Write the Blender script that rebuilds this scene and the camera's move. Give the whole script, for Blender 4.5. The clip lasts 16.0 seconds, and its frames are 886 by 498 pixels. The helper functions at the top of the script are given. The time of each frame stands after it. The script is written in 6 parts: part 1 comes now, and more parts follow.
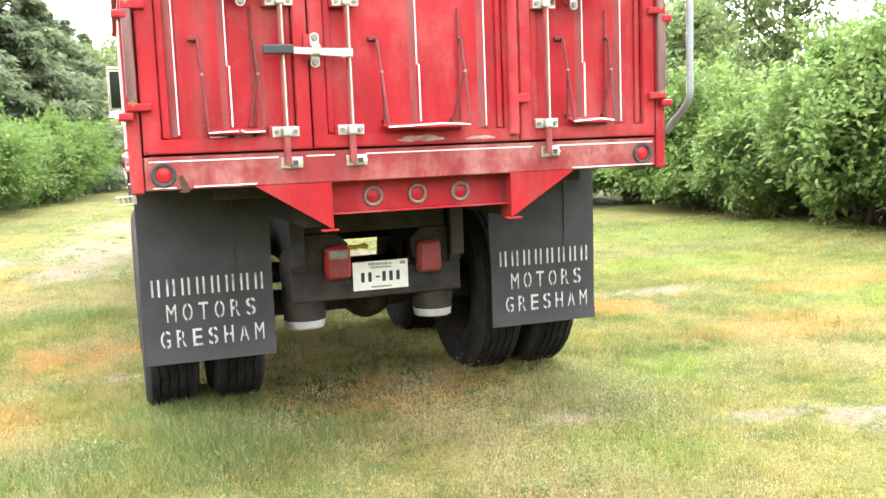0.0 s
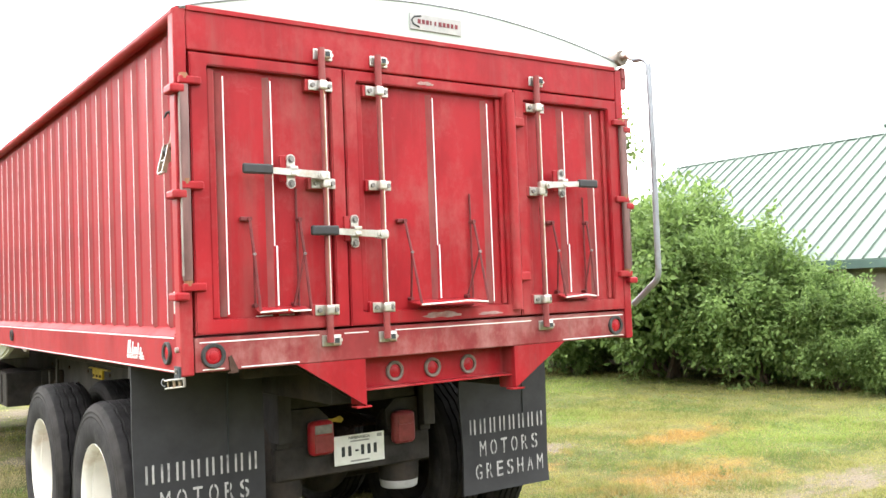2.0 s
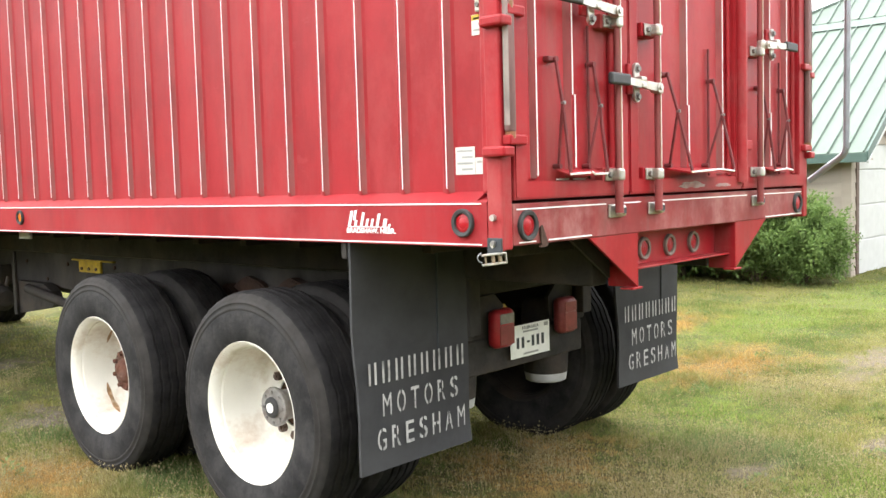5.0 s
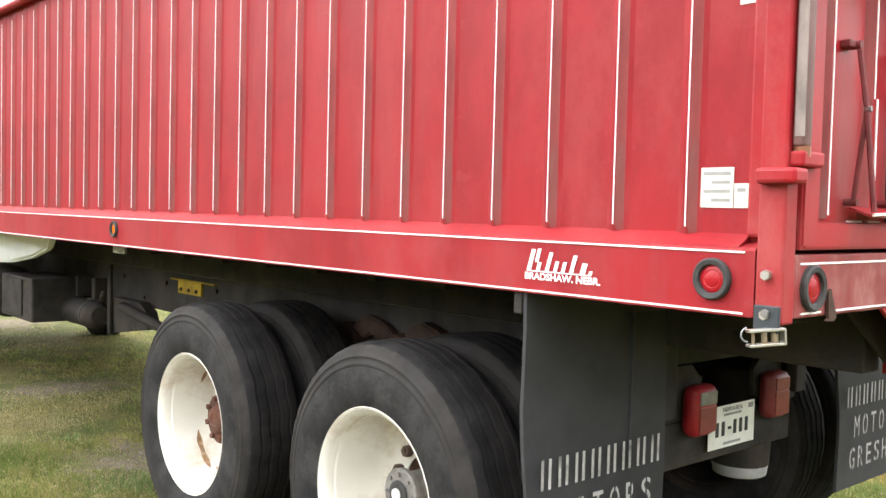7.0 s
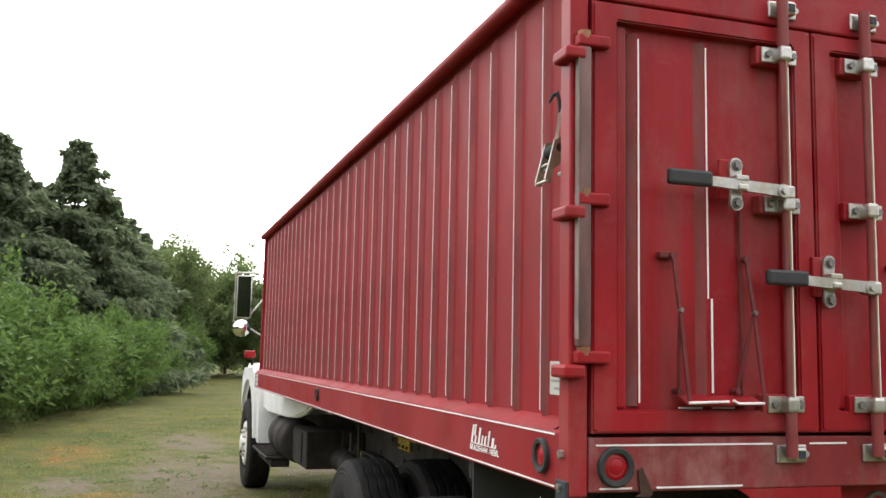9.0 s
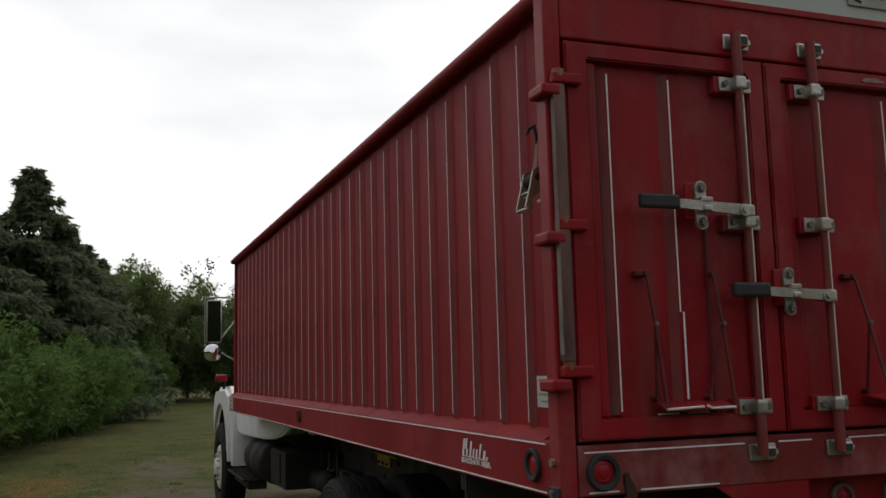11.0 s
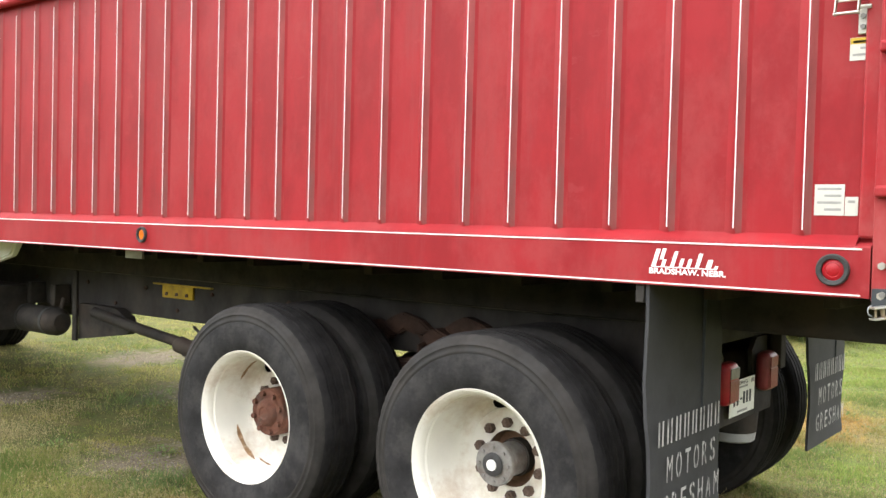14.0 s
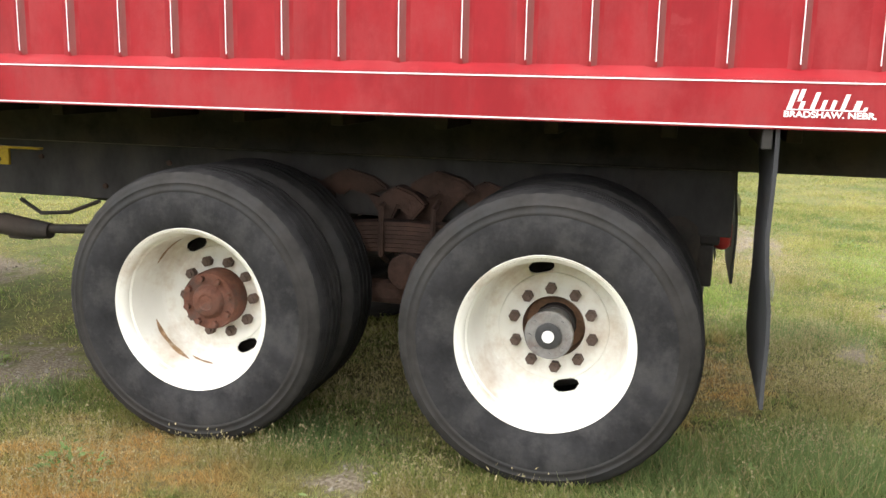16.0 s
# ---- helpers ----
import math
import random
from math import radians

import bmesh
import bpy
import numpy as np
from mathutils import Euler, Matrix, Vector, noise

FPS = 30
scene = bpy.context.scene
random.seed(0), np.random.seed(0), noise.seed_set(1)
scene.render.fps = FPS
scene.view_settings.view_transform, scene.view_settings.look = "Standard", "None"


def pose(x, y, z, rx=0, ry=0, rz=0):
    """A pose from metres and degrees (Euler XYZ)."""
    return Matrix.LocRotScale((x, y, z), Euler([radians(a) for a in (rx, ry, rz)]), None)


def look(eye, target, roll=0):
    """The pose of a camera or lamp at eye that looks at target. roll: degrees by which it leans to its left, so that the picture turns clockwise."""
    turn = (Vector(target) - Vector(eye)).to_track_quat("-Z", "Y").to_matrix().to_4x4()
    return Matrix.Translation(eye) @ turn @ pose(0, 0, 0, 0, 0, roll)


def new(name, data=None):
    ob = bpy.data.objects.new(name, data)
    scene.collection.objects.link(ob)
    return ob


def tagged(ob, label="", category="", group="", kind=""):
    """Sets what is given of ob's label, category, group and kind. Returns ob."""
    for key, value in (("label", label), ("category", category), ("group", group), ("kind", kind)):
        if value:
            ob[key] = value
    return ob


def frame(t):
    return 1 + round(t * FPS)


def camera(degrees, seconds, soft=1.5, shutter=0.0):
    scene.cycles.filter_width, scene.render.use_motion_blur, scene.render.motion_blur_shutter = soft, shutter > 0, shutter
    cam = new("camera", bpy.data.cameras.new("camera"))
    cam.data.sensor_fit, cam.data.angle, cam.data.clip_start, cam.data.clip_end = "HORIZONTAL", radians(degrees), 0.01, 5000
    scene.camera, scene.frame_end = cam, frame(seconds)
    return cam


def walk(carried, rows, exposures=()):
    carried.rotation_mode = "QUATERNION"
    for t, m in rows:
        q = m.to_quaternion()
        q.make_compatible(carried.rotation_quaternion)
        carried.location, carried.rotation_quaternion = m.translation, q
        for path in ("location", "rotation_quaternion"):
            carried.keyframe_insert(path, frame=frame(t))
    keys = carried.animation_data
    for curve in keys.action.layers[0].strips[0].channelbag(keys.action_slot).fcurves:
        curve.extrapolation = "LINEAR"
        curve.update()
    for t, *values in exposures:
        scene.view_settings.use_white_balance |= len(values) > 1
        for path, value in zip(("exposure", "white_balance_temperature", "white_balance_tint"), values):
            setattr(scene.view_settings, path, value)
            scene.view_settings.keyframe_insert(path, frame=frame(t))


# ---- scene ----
cam = camera(51.3, 16.0)
PATH = [
    (0, (-1.276, -3.902, 1.42), (-0.626, -2.025, 1.187), -2.2),
    (0.5, (-1.537, -3.753, 1.439), (-0.846, -1.89, 1.21), -3.7),
    (1, (-1.809, -3.682, 1.446), (-0.996, -1.86, 1.303), -3.4),
    (1.5, (-2.124, -3.668, 1.502), (-1.085, -1.961, 1.44), -2.3),
    (2, (-2.436, -3.514, 1.555), (-1.293, -1.875, 1.64), -2.2),
    (2.5, (-2.758, -3.425, 1.597), (-1.572, -1.835, 1.851), -2.0),
    (3, (-3.071, -3.215, 1.595), (-1.834, -1.679, 1.924), -1.8),
    (3.5, (-3.275, -2.87, 1.594), (-1.961, -1.393, 1.897), -1.7),
    (4, (-3.472, -2.527, 1.54), (-2.077, -1.1, 1.673), -1.5),
    (4.5, (-3.519, -2.144, 1.488), (-2.066, -0.772, 1.411), -1.8),
    (5, (-3.475, -1.796, 1.463), (-2.002, -0.45, 1.324), -1.6),
    (5.2, (-3.453, -1.67, 1.451), (-1.992, -0.314, 1.292), -1.5),
    (7.3, (-2.895, -0.938, 1.481), (-1.633, 0.614, 1.445), 2.4),
    (7.5, (-2.816, -1.05, 1.504), (-1.619, 0.552, 1.498), 2.6),
    (8, (-2.62, -1.372, 1.585), (-1.572, 0.331, 1.638), 2.3),
    (8.5, (-2.414, -1.712, 1.598), (-1.575, 0.099, 1.736), 1.1),
    (9, (-2.244, -2.107, 1.592), (-1.639, -0.215, 1.822), 1.2),
    (9.2, (-2.167, -2.251, 1.587), (-1.628, -0.344, 1.856), 1.2),
    (11.3, (-2.5, -2.238, 1.62), (-1.746, -0.401, 1.865), -2.2),
    (11.5, (-2.598, -2.117, 1.624), (-1.779, -0.307, 1.86), -2.2),
    (12, (-2.883, -1.828, 1.614), (-1.866, -0.125, 1.864), 1.1),
    (12.5, (-3.218, -1.525, 1.603), (-2.063, 0.093, 1.822), 2.0),
    (13, (-3.555, -1.241, 1.58), (-2.24, 0.26, 1.723), 1.8),
    (13.5, (-3.858, -0.915, 1.506), (-2.381, 0.434, 1.504), 1.9),
    (14, (-3.996, -0.555, 1.442), (-2.409, 0.661, 1.386), 1.5),
    (14.5, (-4.089, -0.198, 1.412), (-2.371, 0.814, 1.254), 1.5),
    (15, (-4.163, 0.167, 1.425), (-2.361, 0.975, 1.112), 1.5),
    (15.5, (-4.121, 0.55, 1.4), (-2.265, 1.202, 1.037), 1.1),
    (16, (-4.126, 0.995, 1.42), (-2.226, 1.487, 1.034), 1.2),
]
EXPOSURE = [(0, 1.92), (0.5, 1.93), (1, 1.9), (1.5, 1.85), (2, 1.4), (2.5, 0.6), (3, -0.4), (3.5, -1.0), (4, -0.5), (4.5, 0.80), (5, 1.19), (7.5, 1.2), (8, 0.95), (8.5, 0.55), (9, 0.03), (11.5, -2.1), (12, -1.6), (12.5, -1.0), (13, -0.2), (13.5, 0.57), (14, 1.0), (14.5, 1.15), (15, 1.24), (15.5, 1.1), (16, 0.99)]
walk(cam, [(t, look(eye, target, roll)) for t, eye, target, roll in PATH], EXPOSURE)

# ---- world and light ----
world = bpy.data.worlds.new("sky")
scene.world = world
world.use_nodes = True
wn, wl = world.node_tree.nodes, world.node_tree.links
wn.clear()
w_out = wn.new("ShaderNodeOutputWorld")
w_sky = wn.new("ShaderNodeTexSky")
w_sky.sky_type, w_sky.sun_disc = "NISHITA", False
SUN_EL, SUN_AZ = radians(48), radians(8)
w_sky.sun_elevation, w_sky.sun_rotation = SUN_EL, SUN_AZ
w_clear = wn.new("ShaderNodeBackground")
w_clear.inputs["Strength"].default_value = 0.13
wl.new(w_sky.outputs[0], w_clear.inputs["Color"])
w_map = wn.new("ShaderNodeMapping")
w_map.inputs["Scale"].default_value = (1.0, 1.0, 3.0)
w_co = wn.new("ShaderNodeTexCoord")
w_noise = wn.new("ShaderNodeTexNoise")
w_noise.inputs["Scale"].default_value, w_noise.inputs["Detail"].default_value = 1.6, 5.0
w_ramp = wn.new("ShaderNodeValToRGB")
w_ramp.color_ramp.elements[0].position, w_ramp.color_ramp.elements[0].color = 0.32, (0.52, 0.52, 0.52, 1)
w_ramp.color_ramp.elements[1].position, w_ramp.color_ramp.elements[1].color = 0.62, (0.95, 0.95, 0.95, 1)
w_cloud = wn.new("ShaderNodeBackground")
w_cloud.inputs["Color"].default_value = (1.0, 1.0, 1.0, 1)
w_cloud.inputs["Strength"].default_value = 1.25
w_mix = wn.new("ShaderNodeMixShader")
SUN_DIR = Vector((math.sin(SUN_AZ) * math.cos(SUN_EL), math.cos(SUN_AZ) * math.cos(SUN_EL), math.sin(SUN_EL)))
w_dot = wn.new("ShaderNodeVectorMath")
w_dot.operation = "DOT_PRODUCT"
w_dot.inputs[1].default_value = SUN_DIR
wl.new(w_co.outputs["Generated"], w_dot.inputs[0])
w_haze = wn.new("ShaderNodeMapRange")
w_haze.interpolation_type = "SMOOTHSTEP"
w_haze.inputs["From Min"].default_value, w_haze.inputs["From Max"].default_value = -0.2, 0.80
w_haze.inputs["To Min"].default_value, w_haze.inputs["To Max"].default_value = 2.0, 4.4
wl.new(w_dot.outputs["Value"], w_haze.inputs["Value"])
wl.new(w_haze.outputs[0], w_cloud.inputs["Strength"])
wl.new(w_co.outputs["Generated"], w_map.inputs["Vector"])
wl.new(w_map.outputs[0], w_noise.inputs["Vector"])
wl.new(w_noise.outputs["Fac"], w_ramp.inputs["Fac"])
wl.new(w_ramp.outputs["Color"], w_mix.inputs["Fac"])
wl.new(w_clear.outputs[0], w_mix.inputs[1])
wl.new(w_cloud.outputs[0], w_mix.inputs[2])
wl.new(w_mix.outputs[0], w_out.inputs["Surface"])

sun_data = bpy.data.lights.new("sun", "SUN")
sun_data.energy, sun_data.angle, sun_data.color = 1.0, radians(14), (1.0, 0.94, 0.84)
sun = new("sun", sun_data)
sun.matrix_world = look((0, 0, 30), Vector((0, 0, 30)) - Vector((math.sin(SUN_AZ) * math.cos(SUN_EL), math.cos(SUN_AZ) * math.cos(SUN_EL), math.sin(SUN_EL))))


# ---- materials ----
def mat(name, col, rough=0.6, metal=0.0, var=0.25, scale=6.0, bump=0.0, bscale=60.0, stain=None, stain_amt=0.5, stain_scale=2.0, stretch=(1, 1, 1), spec=0.35, per_object=0.0):
    m = bpy.data.materials.new(name)
    m.use_nodes = True
    n, l = m.node_tree.nodes, m.node_tree.links
    b = n["Principled BSDF"]
    b.inputs["Roughness"].default_value, b.inputs["Metallic"].default_value = rough, metal
    b.inputs["Specular IOR Level"].default_value = spec
    co = n.new("ShaderNodeTexCoord")
    mp = n.new("ShaderNodeMapping")
    mp.inputs["Scale"].default_value = stretch
    l.new(co.outputs["Object"], mp.inputs["Vector"])
    nz = n.new("ShaderNodeTexNoise")
    nz.inputs["Scale"].default_value, nz.inputs["Detail"].default_value, nz.inputs["Roughness"].default_value = scale, 6.0, 0.62
    l.new(mp.outputs[0], nz.inputs["Vector"])
    rp = n.new("ShaderNodeMapRange")
    rp.inputs["From Min"].default_value, rp.inputs["From Max"].default_value = 0.3, 0.7
    rp.inputs["To Min"].default_value, rp.inputs["To Max"].default_value = 1 - var, 1 + var
    l.new(nz.outputs["Fac"], rp.inputs["Value"])
    hs = n.new("ShaderNodeHueSaturation")
    hs.inputs["Color"].default_value = (*col, 1)
    l.new(rp.outputs[0], hs.inputs["Value"])
    out = hs.outputs[0]
    if per_object:
        oi = n.new("ShaderNodeObjectInfo")
        r2 = n.new("ShaderNodeMapRange")
        r2.inputs["To Min"].default_value, r2.inputs["To Max"].default_value = 1 - per_object, 1 + per_object
        l.new(oi.outputs["Random"], r2.inputs["Value"])
        h2 = n.new("ShaderNodeHueSaturation")
        l.new(out, h2.inputs["Color"])
        l.new(r2.outputs[0], h2.inputs["Value"])
        out = h2.outputs[0]
    if stain:
        n2 = n.new("ShaderNodeTexNoise")
        n2.inputs["Scale"].default_value, n2.inputs["Detail"].default_value, n2.inputs["Roughness"].default_value = stain_scale, 8.0, 0.7
        l.new(mp.outputs[0], n2.inputs["Vector"])
        r3 = n.new("ShaderNodeValToRGB")
        r3.color_ramp.elements[0].position, r3.color_ramp.elements[1].position = 0.48, 0.68
        r3.color_ramp.elements[0].color, r3.color_ramp.elements[1].color = (0, 0, 0, 1), (stain_amt, stain_amt, stain_amt, 1)
        l.new(n2.outputs["Fac"], r3.inputs["Fac"])
        mx = n.new("ShaderNodeMix")
        mx.data_type = "RGBA"
        l.new(r3.outputs["Color"], mx.inputs["Factor"])
        l.new(out, mx.inputs[6])
        mx.inputs[7].default_value = (*stain, 1)
        out = mx.outputs[2]
    l.new(out, b.inputs["Base Color"])
    if bump:
        n4 = n.new("ShaderNodeTexNoise")
        n4.inputs["Scale"].default_value, n4.inputs["Detail"].default_value = bscale, 4.0
        l.new(mp.outputs[0], n4.inputs["Vector"])
        bp = n.new("ShaderNodeBump")
        bp.inputs["Strength"].default_value, bp.inputs["Distance"].default_value = bump, 0.01
        l.new(n4.outputs["Fac"], bp.inputs["Height"])
        l.new(bp.outputs[0], b.inputs["Normal"])
    return m


def weathered(name, col, faded, dust, fade=0.5, streak=0.4, chips=0.5, rough=0.46, shade=0.62):
    """Old gloss paint: broad faded clouds, upright dusty runs, fine pale chips and dull spots."""
    m = bpy.data.materials.new(name)
    m.use_nodes = True
    n, l = m.node_tree.nodes, m.node_tree.links
    b = n["Principled BSDF"]
    b.inputs["Specular IOR Level"].default_value = 0.18
    co = n.new("ShaderNodeTexCoord")

    def field(scale, stretch, lo, hi, amount, detail=6.0, rg=0.65):
        mp = n.new("ShaderNodeMapping")
        mp.inputs["Scale"].default_value = stretch
        l.new(co.outputs["Object"], mp.inputs["Vector"])
        z = n.new("ShaderNodeTexNoise")
        z.inputs["Scale"].default_value, z.inputs["Detail"].default_value, z.inputs["Roughness"].default_value = scale, detail, rg
        l.new(mp.outputs[0], z.inputs["Vector"])
        r = n.new("ShaderNodeMapRange")
        r.interpolation_type = "SMOOTHSTEP"
        r.inputs["From Min"].default_value, r.inputs["From Max"].default_value = lo, hi
        r.inputs["To Max"].default_value = amount
        l.new(z.outputs["Fac"], r.inputs["Value"])
        return r.outputs[0]

    def over(f, under, c):
        x = n.new("ShaderNodeMix")
        x.data_type = "RGBA"
        l.new(f, x.inputs["Factor"])
        if isinstance(under, tuple):
            x.inputs[6].default_value = (*under, 1)
        else:
            l.new(under, x.inputs[6])
        x.inputs[7].default_value = (*c, 1)
        return x.outputs[2]

    deep = tuple(v * shade for v in col)
    c = over(field(4.0, (1, 1, 0.5), 0.36, 0.66, 0.9), col, deep)
    clouds = field(2.6, (1, 1, 0.7), 0.46, 0.68, fade, 8.0, 0.7)
    c = over(clouds, c, faded)
    runs = field(8.0, (1, 1, 0.09), 0.50, 0.68, streak, 8.0, 0.7)
    c = over(runs, c, dust)
    c = over(field(6.0, (1, 1, 0.25), 0.58, 0.74, streak * 0.8), c, tuple(v * 0.45 for v in dust))
    c = over(field(11.0, (0.5, 0.5, 1.0), 0.60, 0.70, chips, 8.0, 0.75), c, tuple(min(1, v * 1.25 + 0.03) for v in faded))
    l.new(c, b.inputs["Base Color"])
    rr = n.new("ShaderNodeMapRange")
    rr.inputs["To Min"].default_value, rr.inputs["To Max"].default_value = rough - 0.06, rough + 0.4
    l.new(clouds, rr.inputs["Value"])
    l.new(rr.outputs[0], b.inputs["Roughness"])
    nz = n.new("ShaderNodeTexNoise")
    nz.inputs["Scale"].default_value, nz.inputs["Detail"].default_value = 5.0, 3.0
    l.new(co.outputs["Object"], nz.inputs["Vector"])
    bp = n.new("ShaderNodeBump")
    bp.inputs["Strength"].default_value, bp.inputs["Distance"].default_value = 0.16, 0.01
    l.new(nz.outputs["Fac"], bp.inputs["Height"])
    l.new(bp.outputs[0], b.inputs["Normal"])
    return m


RED = weathered("red_paint", (0.272, 0.0138, 0.0190), (0.30, 0.060, 0.060), (0.225, 0.045, 0.045), 0.44, 0.30, 0.10, 0.60, 0.76)
RED_REAR = weathered("red_paint_weathered", (0.308, 0.0140, 0.020), (0.330, 0.100, 0.094), (0.215, 0.058, 0.053), 0.48, 0.46, 0.10, 0.46, 0.74)
RED_CHALK = weathered("red_paint_chalky", (0.245, 0.034, 0.036), (0.35, 0.175, 0.160), (0.18, 0.072, 0.062), 0.85, 0.60, 0.16, 0.58, 0.70)
RED_DUST = mat("red_paint_dusty", (0.222, 0.044, 0.044), 0.8, 0, 0.30, 8.0, 0.1, 60, (0.172, 0.092, 0.084), 0.75, 5.0, (1, 1, 0.35))
RED_WORN = mat("red_paint_worn", (0.204, 0.036, 0.036), 0.6, 0, 0.25, 9.0, 0.1, 50, (0.18, 0.108, 0.096), 0.5, 3.0, (1, 1, 0.5))
PIN = mat("white_pinstripe", (0.80, 0.78, 0.76), 0.5, 0, 0.08, 30)
WHITE = mat("white_paint", (0.78, 0.78, 0.77), 0.4, 0, 0.07, 5, 0.03, 40, (0.55, 0.52, 0.45), 0.4, 3)
RIMW = mat("white_wheel_paint", (0.68, 0.66, 0.60), 0.42, 0, 0.05, 6, 0.04, 50, (0.34, 0.20, 0.10), 0.55, 4.4)
TARP = mat("white_vinyl", (0.465, 0.505, 0.480), 0.5, 0, 0.08, 2.5, 0.1, 8, (0.45, 0.46, 0.45), 0.5, 1.5)
CHROME = mat("zinc_plated_steel", (0.50, 0.485, 0.455), 0.38, 0.8, 0.25, 25, 0.1, 90, (0.35, 0.27, 0.18), 0.6, 12)
GALV = mat("galvanised_pipe", (0.25, 0.262, 0.285), 0.45, 0.6, 0.15, 20, 0.05, 80, (0.28, 0.22, 0.20), 0.4, 6)
BRASS = mat("yellow_zinc_bar", (0.252, 0.133, 0.07), 0.45, 0.5, 0.25, 12, 0.05, 60, (0.21, 0.042, 0.035), 0.8, 6, (1, 1, 0.3))
BARE = mat("bare_grey_steel", (0.165, 0.085, 0.080), 0.6, 0.0, 0.35, 12, 0.1, 60, (0.155, 0.096, 0.088), 0.85, 8, (1, 1, 0.35))
ARM = mat("dull_dark_red_bar", (0.135, 0.022, 0.024), 0.6, 0, 0.3, 18, 0.1, 60, (0.075, 0.030, 0.026), 0.6, 10)
FRAME = mat("dusty_frame_steel", (0.044, 0.041, 0.040), 0.75, 0, 0.4, 6, 0.2, 50, (0.075, 0.062, 0.053), 0.6, 3.5, (1, 1, 0.6), 0.12)
EDGE = mat("dull_grey_edge_sheen", (0.205, 0.165, 0.150), 0.65, 0, 0.35, 20, 0.1, 60, (0.16, 0.075, 0.07), 0.85, 9, (1, 1, 0.4))
WORN = mat("paint_worn_to_grey", (0.33, 0.235, 0.22), 0.7, 0, 0.3, 30, 0.1, 80, (0.24, 0.07, 0.065), 0.9, 22)
RUBBER = mat("tyre_rubber", (0.0180, 0.0170, 0.0172), 0.8, 0, 0.4, 11, 0.25, 60, (0.030, 0.027, 0.025), 0.7, 6.0, spec=0.05)
SIDEWALL = mat("scuffed_tyre_sidewall", (0.0255, 0.0245, 0.0252), 0.72, 0, 0.40, 9, 0.2, 60, (0.058, 0.055, 0.053), 0.62, 8.0, spec=0.07)
FLAP = mat("mud_flap_rubber", (0.044, 0.044, 0.047), 0.62, 0, 0.22, 5, 0.08, 60, (0.054, 0.054, 0.05616), 0.5, 2.2, spec=0.12)
BLACK = mat("black_chassis", (0.033, 0.030, 0.028), 0.7, 0, 0.4, 9, 0.2, 50, (0.066, 0.049, 0.039), 0.7, 4, spec=0.12)
RUSTRUN = mat("rust_run_on_paint", (0.26, 0.15, 0.075), 0.75, 0, 0.4, 25, 0.05, 60, (0.50, 0.42, 0.31), 0.75, 22)
TANLINE = mat("tan_highlight_line", (0.29, 0.175, 0.085), 0.6, 0, 0.2, 20)
GRIP = mat("black_grip", (0.03, 0.03, 0.032), 0.5, 0, 0.15, 20)
RUST = mat("rusty_steel", (0.118, 0.046, 0.028), 0.85, 0, 0.4, 25, 0.5, 60, (0.045, 0.036, 0.032), 0.85, 13)
RUSTBORE = mat("brown_rusty_bore", (0.165, 0.090, 0.052), 0.9, 0, 0.35, 20, 0.3, 60, (0.08, 0.045, 0.03), 0.7, 12)
HUBG = mat("grey_axle_hub", (0.215, 0.205, 0.195), 0.6, 0.3, 0.25, 30, 0.2, 90, (0.096, 0.048, 0.032), 0.6, 10)
NUT = mat("dark_lug_nut", (0.11, 0.075, 0.06), 0.7, 0.3, 0.3, 40)
LENS = mat("red_lens", (0.31, 0.006, 0.013), 0.34, 0, 0.06, 30, 0.15, 260)
LENSD = mat("faded_red_lens", (0.195, 0.0325, 0.03575), 0.35, 0, 0.2, 30, 0.15, 200)
AMBER = mat("amber_lens", (0.60, 0.135, 0.012), 0.2, 0, 0.1, 30, 0.15, 200)
GROMMET = mat("rubber_grommet", (0.034, 0.033, 0.033), 0.7, 0, 0.3, 40, 0.1, 90)
GROMG = mat("grey_grommet", (0.17, 0.14, 0.12), 0.75, 0, 0.3, 40, 0.1, 90)
PLATE = mat("number_plate_white", (0.72, 0.72, 0.68), 0.4, 0, 0.1, 12)
INK = mat("dark_ink", (0.03, 0.035, 0.04), 0.6, 0, 0.2, 50)
GREYINK = mat("grey_print", (0.27, 0.27, 0.26), 0.6, 0, 0.15, 50)
STENCIL = mat("white_stencil_paint", (0.44, 0.43, 0.42), 0.75, 0, 0.25, 25, 0, 0, (0.09, 0.09, 0.095), 0.85, 14)
RUBBER_DUST = mat("scuffed_tyre_shoulder", (0.031, 0.0285, 0.0268), 0.85, 0, 0.3, 9, 0.15, 80, (0.030, 0.030, 0.031), 0.8, 5, spec=0.1)
RUST_DARK = mat("dark_rusty_casting", (0.042, 0.023, 0.017), 0.9, 0, 0.45, 14, 0.5, 50, (0.085, 0.042, 0.028), 0.7, 6)
WASHER = mat("dull_grey_bolt", (0.20, 0.19, 0.18), 0.5, 0.5, 0.3, 40)
ALU = mat("pale_grey_casting", (0.40, 0.40, 0.40), 0.6, 0.1, 0.15, 14, 0.1, 60, (0.22, 0.20, 0.18), 0.6, 8)
PAPER = mat("white_sticker", (0.50, 0.50, 0.455), 0.55, 0, 0.08, 15)
YELLOW = mat("yellow_paint", (0.465, 0.315, 0.0225), 0.5, 0, 0.2, 15, 0.1, 60, (0.1875, 0.12, 0.0375), 0.6, 12)
BUCKLE = mat("yellow_zinc_rusty", (0.25, 0.20, 0.135), 0.5, 0.3, 0.3, 30, 0.1, 80, (0.15, 0.07, 0.04), 0.7, 25)
